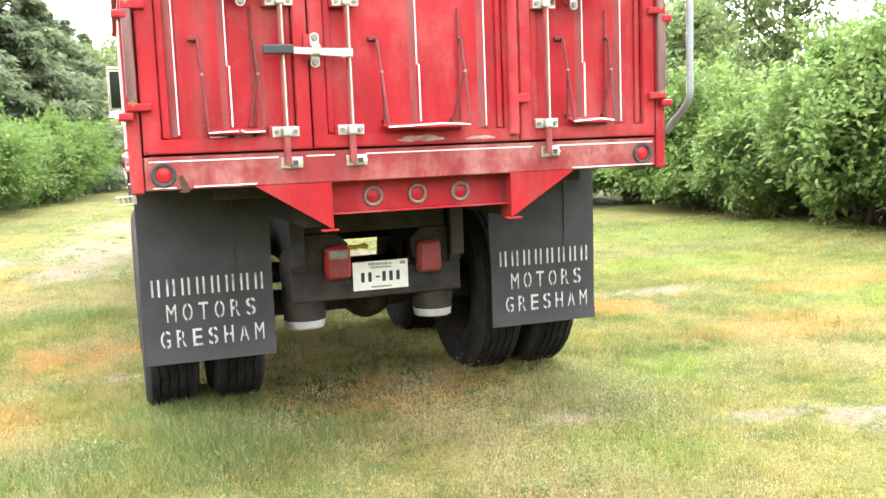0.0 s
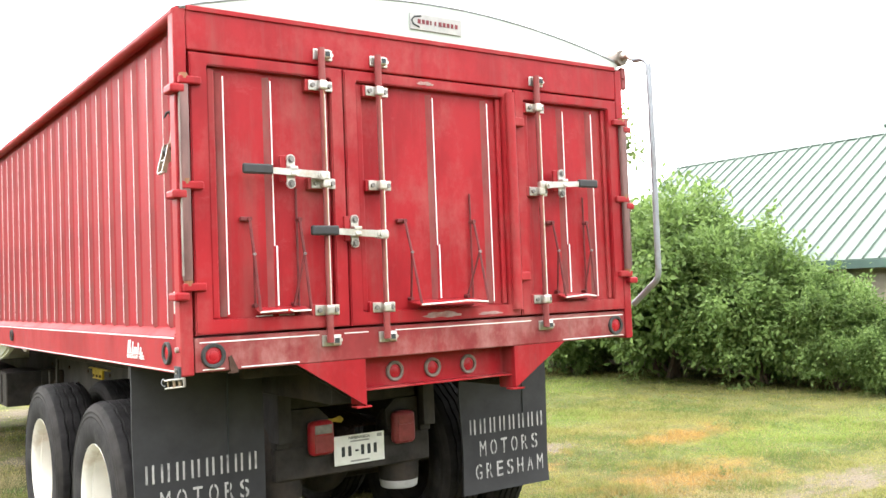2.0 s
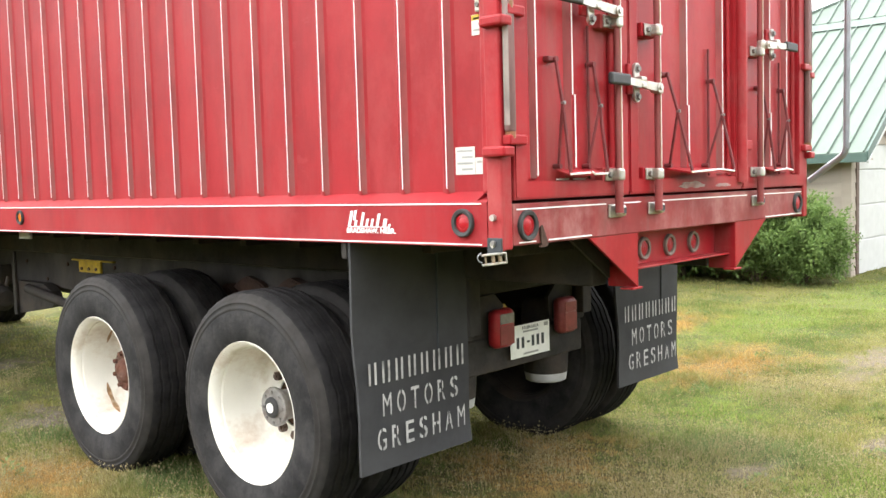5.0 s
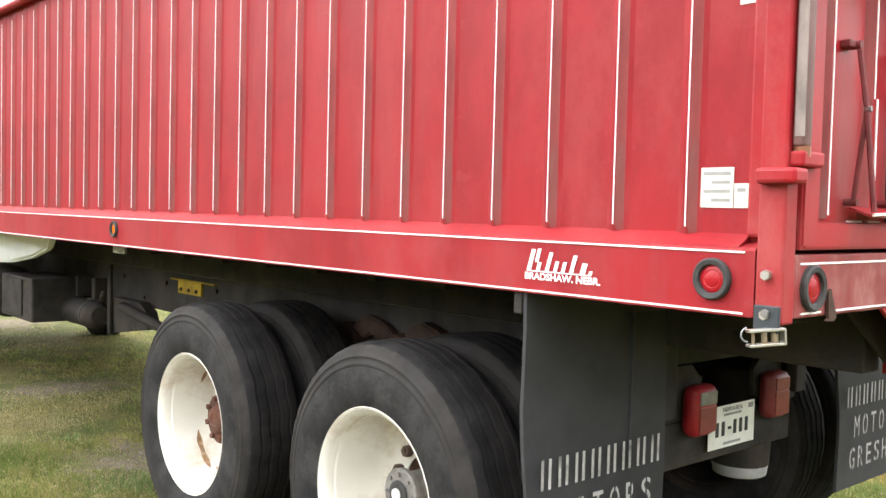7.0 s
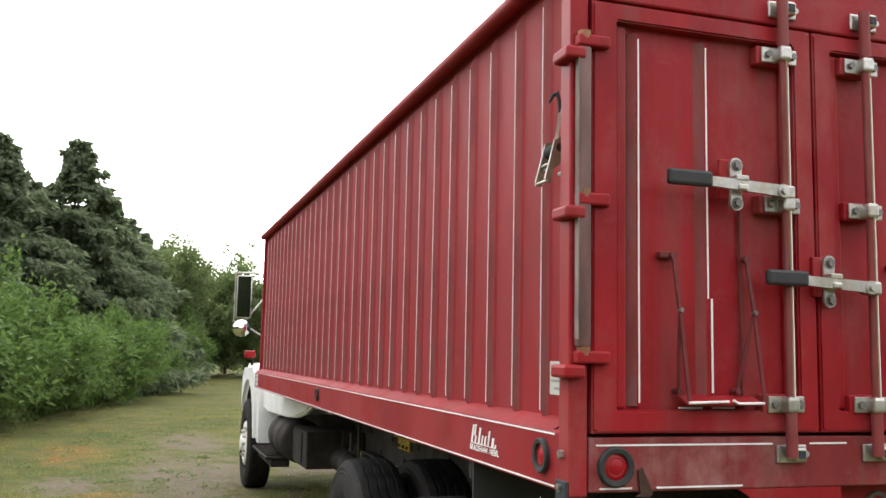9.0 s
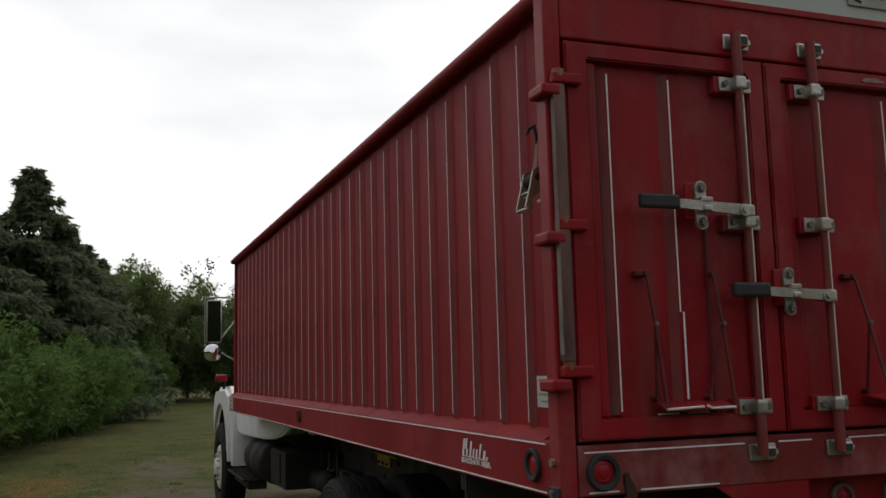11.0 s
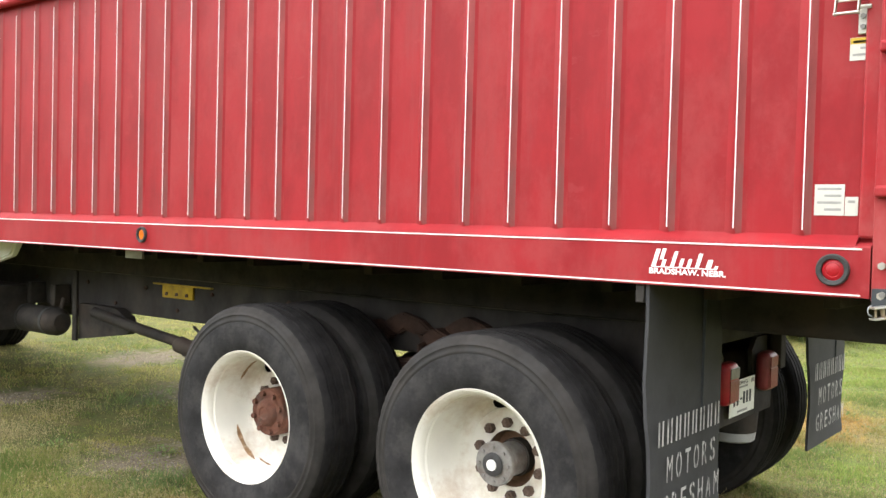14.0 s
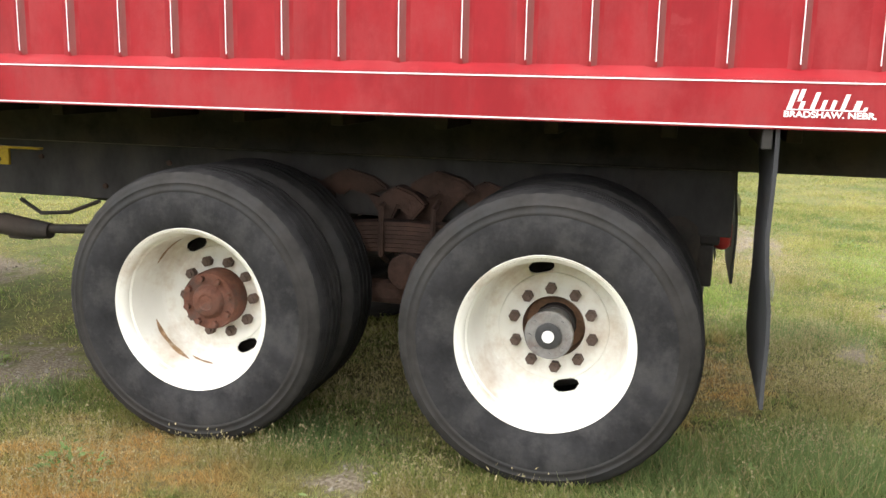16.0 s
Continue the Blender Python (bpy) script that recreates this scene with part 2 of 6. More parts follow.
ROADDUST = mat("road_dust_on_steel", (0.105, 0.090, 0.076), 0.9, 0, 0.4, 8, 0.1, 60, (0.04, 0.035, 0.03), 0.7, 5)
STRAP = mat("webbing_strap", (0.42, 0.33, 0.27), 0.9, 0, 0.2, 40, 0.3, 200)
SIGNBG = mat("grey_sign_plate", (0.36, 0.35, 0.345), 0.5, 0, 0.15, 20)
SIGNRED = mat("maroon_print", (0.16, 0.02, 0.03), 0.5, 0, 0.1, 20)
GLASS = mat("dark_cab_glass", (0.02, 0.025, 0.028), 0.06, 0, 0.1, 5)
# dark tint puts a dim reflection into the glass colour
DIMMIRROR = mat("dimmed_mirror_glass", (0.17, 0.175, 0.18), 0.08, 1.0, 0.1, 8)
TAIL = mat("dusty_red_tail_lamp", (0.31, 0.013, 0.020), 0.35, 0, 0.15, 12, 0.05, 90, (0.22, 0.07, 0.065), 0.35, 8)
MIRROR = mat("mirror_glass", (0.85, 0.86, 0.87), 0.03, 1.0, 0.0, 5)
ROOF = mat("pale_green_metal_roof", (0.128, 0.163, 0.136), 0.66, 0.0, 0.09, 1.5, 0.04, 30, (0.150, 0.178, 0.152), 0.4, 0.8, spec=0.15, per_object=0.06)
ROOFTRIM = mat("dark_green_trim", (0.06, 0.10, 0.085), 0.45, 0, 0.12, 5)
ROOFCAP = mat("green_ridge_flashing", (0.095, 0.128, 0.108), 0.55, 0.0, 0.1, 3)
SIDING = mat("tan_lap_siding", (0.3312, 0.288, 0.2376), 0.7, 0, 0.1, 4, 0.1, 40, (0.2376, 0.2016, 0.1656), 0.5, 3, (1, 0.2, 1), per_object=0.07)
BROWN = mat("brown_trim", (0.10, 0.065, 0.05), 0.65, 0, 0.2, 12, 0.1, 60)
DOORW = mat("white_garage_door", (0.47, 0.48, 0.475), 0.5, 0, 0.06, 6)
BARK = mat("bark", (0.10, 0.075, 0.055), 0.9, 0, 0.35, 14, 0.8, 30, stretch=(1, 1, 0.3))


def leaf_mat(name, a, b, gloss=0.45, trans=0.25):
    m = bpy.data.materials.new(name)
    m.use_nodes = True
    n, l = m.node_tree.nodes, m.node_tree.links
    p = n["Principled BSDF"]
    p.inputs["Roughness"].default_value = gloss
    p.inputs["Specular IOR Level"].default_value = 0.12
    ge = n.new("ShaderNodeNewGeometry")
    nz = n.new("ShaderNodeTexNoise")
    nz.inputs["Scale"].default_value = 1.3
    l.new(ge.outputs["Position"], nz.inputs["Vector"])
    ad = n.new("ShaderNodeMath")
    ad.operation = "ADD"
    l.new(ge.outputs["Random Per Island"], ad.inputs[0])
    l.new(nz.outputs["Fac"], ad.inputs[1])
    mr = n.new("ShaderNodeMapRange")
    mr.inputs["From Min"].default_value, mr.inputs["From Max"].default_value = 0.25, 1.35
    l.new(ad.outputs[0], mr.inputs["Value"])
    mx = n.new("ShaderNodeMix")
    mx.data_type = "RGBA"
    mx.inputs[6].default_value, mx.inputs[7].default_value = (*a, 1), (*b, 1)
    l.new(mr.outputs[0], mx.inputs["Factor"])
    l.new(mx.outputs[2], p.inputs["Base Color"])
    tr = n.new("ShaderNodeBsdfTranslucent")
    l.new(mx.outputs[2], tr.inputs["Color"])
    ms = n.new("ShaderNodeMixShader")
    ms.inputs["Fac"].default_value = trans
    l.new(p.outputs[0], ms.inputs[1])
    l.new(tr.outputs[0], ms.inputs[2])
    l.new(ms.outputs[0], n["Material Output"].inputs["Surface"])
    return m


LILAC = leaf_mat("broad_leaf", (0.062, 0.112, 0.032), (0.190, 0.275, 0.084), 0.42, 0.5)
HEDGEL = leaf_mat("hedge_leaf", (0.060, 0.108, 0.029), (0.130, 0.200, 0.052), 0.5, 0.5)
SPRUCE = leaf_mat("spruce_needles", (0.088, 0.120, 0.064), (0.172, 0.208, 0.122), 0.65, 0.55)
TREEL = leaf_mat("tree_leaf", (0.092, 0.132, 0.054), (0.185, 0.236, 0.096), 0.5, 0.6)
WEED = leaf_mat("weed_leaf", (0.095, 0.145, 0.042), (0.155, 0.205, 0.075), 0.55, 0.4)
STRAW = leaf_mat("seed_heads", (0.215, 0.175, 0.088), (0.38, 0.325, 0.185), 0.8, 0.4)
PEBBLE = mat("pebbles", (0.165, 0.145, 0.115), 0.9, 0, 0.4, 30, 0.2, 90, (0.13, 0.11, 0.09), 0.7, 12)
FARL = leaf_mat("far_leaf", (0.050, 0.072, 0.034), (0.095, 0.122, 0.056), 0.6, 0.35)

GRAVEL_SPOTS = [(-1.55, 10.2, 1.0, 2.9), (-1.4, 14.5, 0.7, 2.2), (-1.9, 7.9, 0.7, 1.1), (0.75, 5.45, 0.55, 0.45), (-0.8, 3.95, 0.5, 0.5), (1.5, 7.3, 0.7, 0.5), (0.1, 10.6, 0.8, 0.7), (1.62, -0.27, 0.30, 0.13), (2.05, -0.50, 0.28, 0.22), (0.74, 0.09, 0.22, 0.11), (3.1, 3.05, 0.5, 0.2), (3.9, 0.42, 0.9, 0.26), (-1.38, 2.04, 0.18, 0.12), (-0.5, 6.3, 0.55, 0.35), (-3.0, 9.6, 0.5, 0.9)]
ORANGE_SPOTS = [(3.1, 1.35, 1.0, 0.6), (2.35, 2.6, 0.8, 0.36), (4.6, 2.6, 0.9, 0.35), (0.15, 0.95, 0.7, 0.4), (-1.8, 2.75, 0.36, 0.6), (-2.4, 1.2, 0.6, 0.9), (-1.5, 2.85, 0.4, 0.5), (-2.6, 8.0, 0.55, 1.3), (-3.2, 13.0, 0.6, 1.6)]
STRAW_SPOTS = [(0.25, 0.35, 1.1, 1.0), (0.4, -0.6, 0.7, 0.6), (-0.3, 2.1, 0.7, 0.6), (-1.5, 2.6, 0.5, 1.0), (0.9, 0.3, 0.6, 0.5), (2.6, 0.6, 0.8, 0.4), (-2.2, 0.6, 0.6, 0.8), (-1.2, 5.4, 0.7, 0.9), (-0.8, 7.2, 0.8, 0.9), (0.4, 8.8, 0.9, 0.7), (-2.6, 5.6, 0.7, 0.9)]
BRIGHT_SPOTS = [(5.3, 1.9, 1.9, 0.7), (8.0, 1.5, 2.4, 1.0), (6.5, 7.0, 2.4, 1.2), (4.2, 4.4, 1.2, 0.6), (3.2, -0.4, 0.9, 0.4), (1.9, 0.75, 0.8, 0.4), (0.7, -0.5, 0.5, 0.35)]
LUSH_SPOTS = [(-0.85, 0.45, 0.6, 0.55), (-1.6, 0.4, 0.5, 0.4), (1.05, 0.25, 0.32, 0.5), (-1.08, 2.3, 0.28, 0.4), (-1.0, 1.05, 0.5, 0.35), (0.2, 5.5, 0.45, 0.3), (-1.05, 3.55, 0.25, 0.22), (2.3, 1.2, 0.5, 0.25), (-1.9, 4.6, 0.5, 0.6)]


def ground_color(n, l, blades=False):
    """Colour by place: green and straw patches, dry orange turf, bare gravel."""
    ge = n.new("ShaderNodeNewGeometry")
    pos = ge.outputs["Position"]

    def nzz(scale, detail=5.0, rough=0.6):
        z = n.new("ShaderNodeTexNoise")
        z.inputs["Scale"].default_value, z.inputs["Detail"].default_value, z.inputs["Roughness"].default_value = scale, detail, rough
        l.new(pos, z.inputs["Vector"])
        return z.outputs["Fac"]

    def ramp(v, lo, hi):
        r = n.new("ShaderNodeMapRange")
        r.interpolation_type = "SMOOTHSTEP"
        r.inputs["From Min"].default_value, r.inputs["From Max"].default_value = lo, hi
        l.new(v, r.inputs["Value"])
        return r.outputs[0]

    def mixc(f, a, b):
        x = n.new("ShaderNodeMix")
        x.data_type = "RGBA"
        l.new(f, x.inputs["Factor"])
        for i, c in ((6, a), (7, b)):
            if isinstance(c, tuple):
                x.inputs[i].default_value = (*c, 1)
            else:
                l.new(c, x.inputs[i])
        return x.outputs[2]

    def math2(op, a, b):
        x = n.new("ShaderNodeMath")
        x.operation = op
        for i, c in enumerate((a, b)):
            if isinstance(c, (int, float)):
                x.inputs[i].default_value = c
            else:
                l.new(c, x.inputs[i])
        return x.outputs[0]

    def spots(lst, wob):
        total = None
        for cx, cy, rx, ry in lst:
            mp = n.new("ShaderNodeMapping")
            mp.vector_type = "POINT"
            mp.inputs["Location"].default_value = (-cx / rx, -cy / ry, 0)
            mp.inputs["Scale"].default_value = (1 / rx, 1 / ry, 0)
            l.new(pos, mp.inputs["Vector"])
            ln = n.new("ShaderNodeVectorMath")
            ln.operation = "LENGTH"
            l.new(mp.outputs[0], ln.inputs[0])
            v = math2("SUBTRACT", 1.0, ln.outputs["Value"])
            total = v if total is None else math2("MAXIMUM", total, v)
        return math2("ADD", total, math2("MULTIPLY", math2("SUBTRACT", wob, 0.5), 2.6))

    big, mid, fine, tuft = nzz(0.45, 4), nzz(2.2, 6, 0.7), nzz(38.0, 3), nzz(9.0, 4, 0.7)
    ragged = math2("MULTIPLY", math2("SUBTRACT", tuft, 0.5), 2.2)
    base = mixc(ramp(math2("ADD", math2("MULTIPLY", big, 0.45), math2("MULTIPLY", mid, 0.55)), 0.40, 0.60), (0.092, 0.122, 0.036), (0.192, 0.183, 0.062))
    base = mixc(math2("MULTIPLY", ramp(tuft, 0.52, 0.70), 0.50), base, (0.225, 0.172, 0.074))
    base = mixc(math2("MULTIPLY", ramp(math2("ADD", spots(STRAW_SPOTS, mid), ragged), -0.2, 0.9), 0.50), base, (0.240, 0.192, 0.096))
    base = mixc(math2("MULTIPLY", ramp(math2("ADD", spots(LUSH_SPOTS, mid), ragged), -0.3, 0.7), 0.75), base, (0.088, 0.136, 0.054))
    base = mixc(math2("MULTIPLY", ramp(math2("ADD", spots(BRIGHT_SPOTS, mid), ragged), -0.3, 0.7), 0.75), base, (0.146, 0.198, 0.050))
    base = mixc(math2("MULTIPLY", ramp(math2("ADD", spots(ORANGE_SPOTS, mid), ragged), -0.2, 0.9), 0.78), base, (0.300, 0.172, 0.062))
    if not blades:
        base = mixc(ramp(fine, 0.35, 0.75), base, (0.085, 0.072, 0.034))
        base = mixc(ramp(math2("ADD", spots(GRAVEL_SPOTS, mid), math2("MULTIPLY", math2("SUBTRACT", nzz(9.0, 5, 0.7), 0.5), 3.4)), -0.15, 0.75), base, mixc(ramp(nzz(60, 2), 0.4, 0.6), (0.135, 0.108, 0.076), (0.225, 0.190, 0.142)))
        dim = n.new("ShaderNodeHueSaturation")
        dim.inputs["Value"].default_value = 0.68
        l.new(base, dim.inputs["Color"])
        base = dim.outputs[0]
    else:
        rnd = ramp(ge.outputs["Random Per Island"], 0.0, 1.0)
        h = n.new("ShaderNodeHueSaturation")
        l.new(base, h.inputs["Color"])
        l.new(math2("ADD", math2("MULTIPLY", rnd, 0.75), 1.10), h.inputs["Value"])
        base = mixc(ramp(ge.outputs["Random Per Island"], 0.84, 0.93), h.outputs[0], (0.330, 0.275, 0.135))
    return base, mid, fine


def ground_mat(name, blades):
    m = bpy.data.materials.new(name)
    m.use_nodes = True
    n, l = m.node_tree.nodes, m.node_tree.links
    p = n["Principled BSDF"]
    p.inputs["Roughness"].default_value = 0.9 if not blades else 0.6
    p.inputs["Specular IOR Level"].default_value = 0.04
    c, mid, fine = ground_color(n, l, blades)
    l.new(c, p.inputs["Base Color"])
    if blades:
        tr = n.new("ShaderNodeBsdfTranslucent")
        l.new(c, tr.inputs["Color"])
        ms = n.new("ShaderNodeMixShader")
        ms.inputs["Fac"].default_value = 0.62
        l.new(p.outputs[0], ms.inputs[1])
        l.new(tr.outputs[0], ms.inputs[2])
        l.new(ms.outputs[0], n["Material Output"].inputs["Surface"])
    else:
        b = n.new("ShaderNodeBump")
        b.inputs["Strength"].default_value, b.inputs["Distance"].default_value = 0.7, 0.03
        l.new(fine, b.inputs["Height"])
        l.new(b.outputs[0], p.inputs["Normal"])
    return m


GROUND = ground_mat("turf_and_gravel", False)
BLADES = ground_mat("grass_blades", True)


# ---- building helpers ----
def finish(name, bm, material, smooth=False):
    me = bpy.data.meshes.new(name)
    bm.to_mesh(me)
    bm.free()
    me.materials.append(material)
    if smooth:
        me.shade_smooth()
        me.set_sharp_from_angle(angle=radians(38))
    return me


def part(name, bm, material, parent, label="", smooth=False):
    """Links a bmesh as one mesh object under a thing or a part."""
    ob = new(name, finish(name, bm, material, smooth))
    ob.parent = parent
    if label:
        tagged(ob, label)
    return ob


def clone(ob, parent, m):
    """A child like ob, with its children, under parent; the meshes are shared."""
    c = ob.copy()
    scene.collection.objects.link(c)
    c.parent = parent
    c.matrix_basis = m
    for k in ob.children:
        clone(k, c, k.matrix_basis.copy())
    return c


def thing(name, label, category, group="", at=(0, 0, 0), kind=""):
    e = new(name)
    e.location = at
    e.empty_display_size = 0.2
    return tagged(e, label, category, group, kind)


def bx(bm, x0, x1, y0, y1, z0, z1, bev=0.0, seg=2):
    """A box with rounded edges, added to bm."""
    g = bmesh.ops.create_cube(bm, size=1.0, matrix=Matrix.Translation(((x0 + x1) / 2, (y0 + y1) / 2, (z0 + z1) / 2)) @ Matrix.Diagonal((abs(x1 - x0), abs(y1 - y0), abs(z1 - z0), 1)))
    if bev:
        edges = {e for v in g["verts"] for e in v.link_edges}
        bmesh.ops.bevel(bm, geom=list(edges), offset=bev, segments=seg, affect="EDGES", profile=0.5)
    return bm


def box(*a, **k):
    return bx(bmesh.new(), *a, **k)


def rod(bm, p0, p1, r, seg=12, r2=None):
    p0, p1 = Vector(p0), Vector(p1)
    d = p1 - p0
    m = Matrix.Translation((p0 + p1) / 2) @ d.to_track_quat("Z", "Y").to_matrix().to_4x4()
    bmesh.ops.create_cone(bm, cap_ends=True, segments=seg, radius1=r, radius2=r if r2 is None else r2, depth=d.length, matrix=m)
    return bm


def tube(bm, pts, r, seg=10):
    """A bent round bar through the points, with rounded corners."""
    pts = [Vector(p) for p in pts]
    rings, prev = [], None
    for i, p in enumerate(pts):
        a = (p - pts[i - 1]).normalized() if i else (pts[1] - p).normalized()
        b = (pts[i + 1] - p).normalized() if i < len(pts) - 1 else a
        t = (a + b).normalized()
        u = t.orthogonal().normalized() if prev is None else (prev - t * prev.dot(t)).normalized()
        prev = u
        v = t.cross(u)
        rad = r[i] if isinstance(r, (list, tuple)) else r
        rings.append([bm.verts.new(p + rad * (math.cos(2 * math.pi * k / seg) * u + math.sin(2 * math.pi * k / seg) * v)) for k in range(seg)])
    for a, b in zip(rings, rings[1:]):
        for k in range(seg):
            bm.faces.new((a[k], a[(k + 1) % seg], b[(k + 1) % seg], b[k]))
    bm.faces.new(rings[0][::-1])
    bm.faces.new(rings[-1])
    return bm


def lathe(bm, prof, seg=48, holes=(), closed=False):
    """Turns a profile of (x, radius) round the x axis. holes: (ring, segment) pairs left open."""
    rings = []
    for x, r in prof:
        rings.append([bm.verts.new((x, r * math.cos(2 * math.pi * k / seg), r * math.sin(2 * math.pi * k / seg))) for k in range(seg)])
    for i, (a, b) in enumerate(zip(rings, rings[1:])):
        for k in range(seg):
            if (i, k) not in holes:
                bm.faces.new((a[k], b[k], b[(k + 1) % seg], a[(k + 1) % seg]))
    if closed:
        bm.faces.new(rings[0])
        bm.faces.new(rings[-1][::-1])
    bmesh.ops.recalc_face_normals(bm, faces=bm.faces)
    return bm


def prism(bm, outline, axis, a, b):
    """A flat outline pushed from a to b along an axis; outline in the two other axes in order."""
    def v(p, h):
        return {"x": (h, p[0], p[1]), "y": (p[0], h, p[1]), "z": (p[0], p[1], h)}[axis]
    lo, hi = [bm.verts.new(v(p, a)) for p in outline], [bm.verts.new(v(p, b)) for p in outline]
    bm.faces.new(lo[::-1]), bm.faces.new(hi)
    for i in range(len(lo)):
        j = (i + 1) % len(lo)
        bm.faces.new((lo[i], lo[j], hi[j], hi[i]))
    bmesh.ops.recalc_face_normals(bm, faces=bm.faces)
    return bm


def text_bm(s, width, height, depth=0.001, bold=0.018):
    """Letters in the xy plane, centred, fitted to a width and a height."""
    cu = bpy.data.curves.new("letters", "FONT")
    cu.body, cu.size, cu.extrude, cu.offset = s, 1.0, 0.0, bold
    ob = bpy.data.objects.new("letters", cu)
    me = bpy.data.meshes.new_from_object(ob)
    bm = bmesh.new()
    bm.from_mesh(me)
    bpy.data.objects.remove(ob)
    xs, ys = [v.co.x for v in bm.verts], [v.co.y for v in bm.verts]
    cx, cy = (min(xs) + max(xs)) / 2, (min(ys) + max(ys)) / 2
    sx, sy = width / (max(xs) - min(xs)), height / (max(ys) - min(ys))
    for v in bm.verts:
        v.co = Vector(((v.co.x - cx) * sx, (v.co.y - cy) * sy, depth))
    return bm


def stencil_letters(s, width, height):
    """Cut letters of a stencil, one mesh each: a bridge is left across the rings."""
    pitch = width / (len(s) - 0.35)
    for i, ch in enumerate(s):
        whole = bmesh.new()
        cuts = ((-1, -0.004), (1, 0.004)) if ch in "OSGRHADB" else ((0, 0),)
        for side, at in cuts:
            b = text_bm(ch, pitch * 0.60, height, 0.001, 0.0 if ch in "MN" else 0.006)
            if side:
                bmesh.ops.bisect_plane(b, geom=b.verts[:] + b.edges[:] + b.faces[:], plane_co=(at, 0, 0), plane_no=(side, 0, 0), clear_inner=True)
            tmp = bpy.data.meshes.new("letter")
            b.to_mesh(tmp)
            whole.from_mesh(tmp)
            bpy.data.meshes.remove(tmp)
            b.free()
        yield -width / 2 + pitch * (i + 0.325), whole


REARWARD = Euler((radians(90), 0, 0)).to_matrix().to_4x4()
LEFTWARD = Euler((radians(90), 0, radians(-90))).to_matrix().to_4x4()


def leaves_mesh(name, pos, along, up, length, width, material):
    """Folded pointed leaves: four corners each, at pos, pointing along, facing up."""
    n = len(pos)
    along = along / np.linalg.norm(along, axis=1, keepdims=True)
    side = np.cross(along, up)
    side /= np.linalg.norm(side, axis=1, keepdims=True) + 1e-9
    nrm = np.cross(side, along)
    L, W = length[:, None], width[:, None]
    v = np.empty((n, 4, 3))
    v[:, 0] = pos
    v[:, 1] = pos + along * L * 0.45 + side * W * 0.5 + nrm * W * 0.18
    v[:, 2] = pos + along * L
    v[:, 3] = pos + along * L * 0.45 - side * W * 0.5 + nrm * W * 0.18
    idx = np.arange(n)[:, None] * 4
    f = np.concatenate([idx + np.array([[0, 1, 2]]), idx + np.array([[0, 2, 3]])], axis=1).reshape(-1)
    me = bpy.data.meshes.new(name)
    me.vertices.add(n * 4)
    me.vertices.foreach_set("co", v.reshape(-1).astype(np.float32))
    nt = n * 2
    me.loops.add(nt * 3)
    me.loops.foreach_set("vertex_index", f.astype(np.int32))
    me.polygons.add(nt)
    me.polygons.foreach_set("loop_start", np.arange(0, nt * 3, 3, dtype=np.int32))
    me.update(calc_edges=True)
    me.materials.append(material)
    return me

# ---- ground ----
def ground_height(x, y):
    return 0.030 + 0.018 * noise.noise((x * 0.9, y * 0.9, 0)) + 0.05 * noise.noise((x * 0.12, y * 0.12, 3)) * min(1, (abs(x) + abs(y)) / 20)


def make_ground():
    bm = bmesh.new()
    ticks = [-2500, -700, -250, -90, -45, -28, -18, -13] + [i * 0.5 for i in range(-20, 41)] + [23, 27, 32, 40, 52, 70, 100, 160, 300, 800, 2500]
    vs = [[bm.verts.new((x, y, ground_height(x, y))) for x in ticks] for y in ticks]
    for j in range(len(ticks) - 1):
        for i in range(len(ticks) - 1):
            bm.faces.new((vs[j][i], vs[j][i + 1], vs[j + 1][i + 1], vs[j + 1][i]))
    ob = new("ground", finish("ground", bm, GROUND, True))
    tagged(ob, "patchy mown grass with dry straw and bare gravel", "ground", kind="structure")


make_ground()


def near_spots(p, spots):
    """How deep each point lies in the nearest of the spots: 1 at its middle, 0 at its edge."""
    v = np.full(len(p), -9.0)
    for cx, cy, rx, ry in spots:
        v = np.maximum(v, 1 - np.hypot((p[:, 0] - cx) / rx, (p[:, 1] - cy) / ry))
    return v


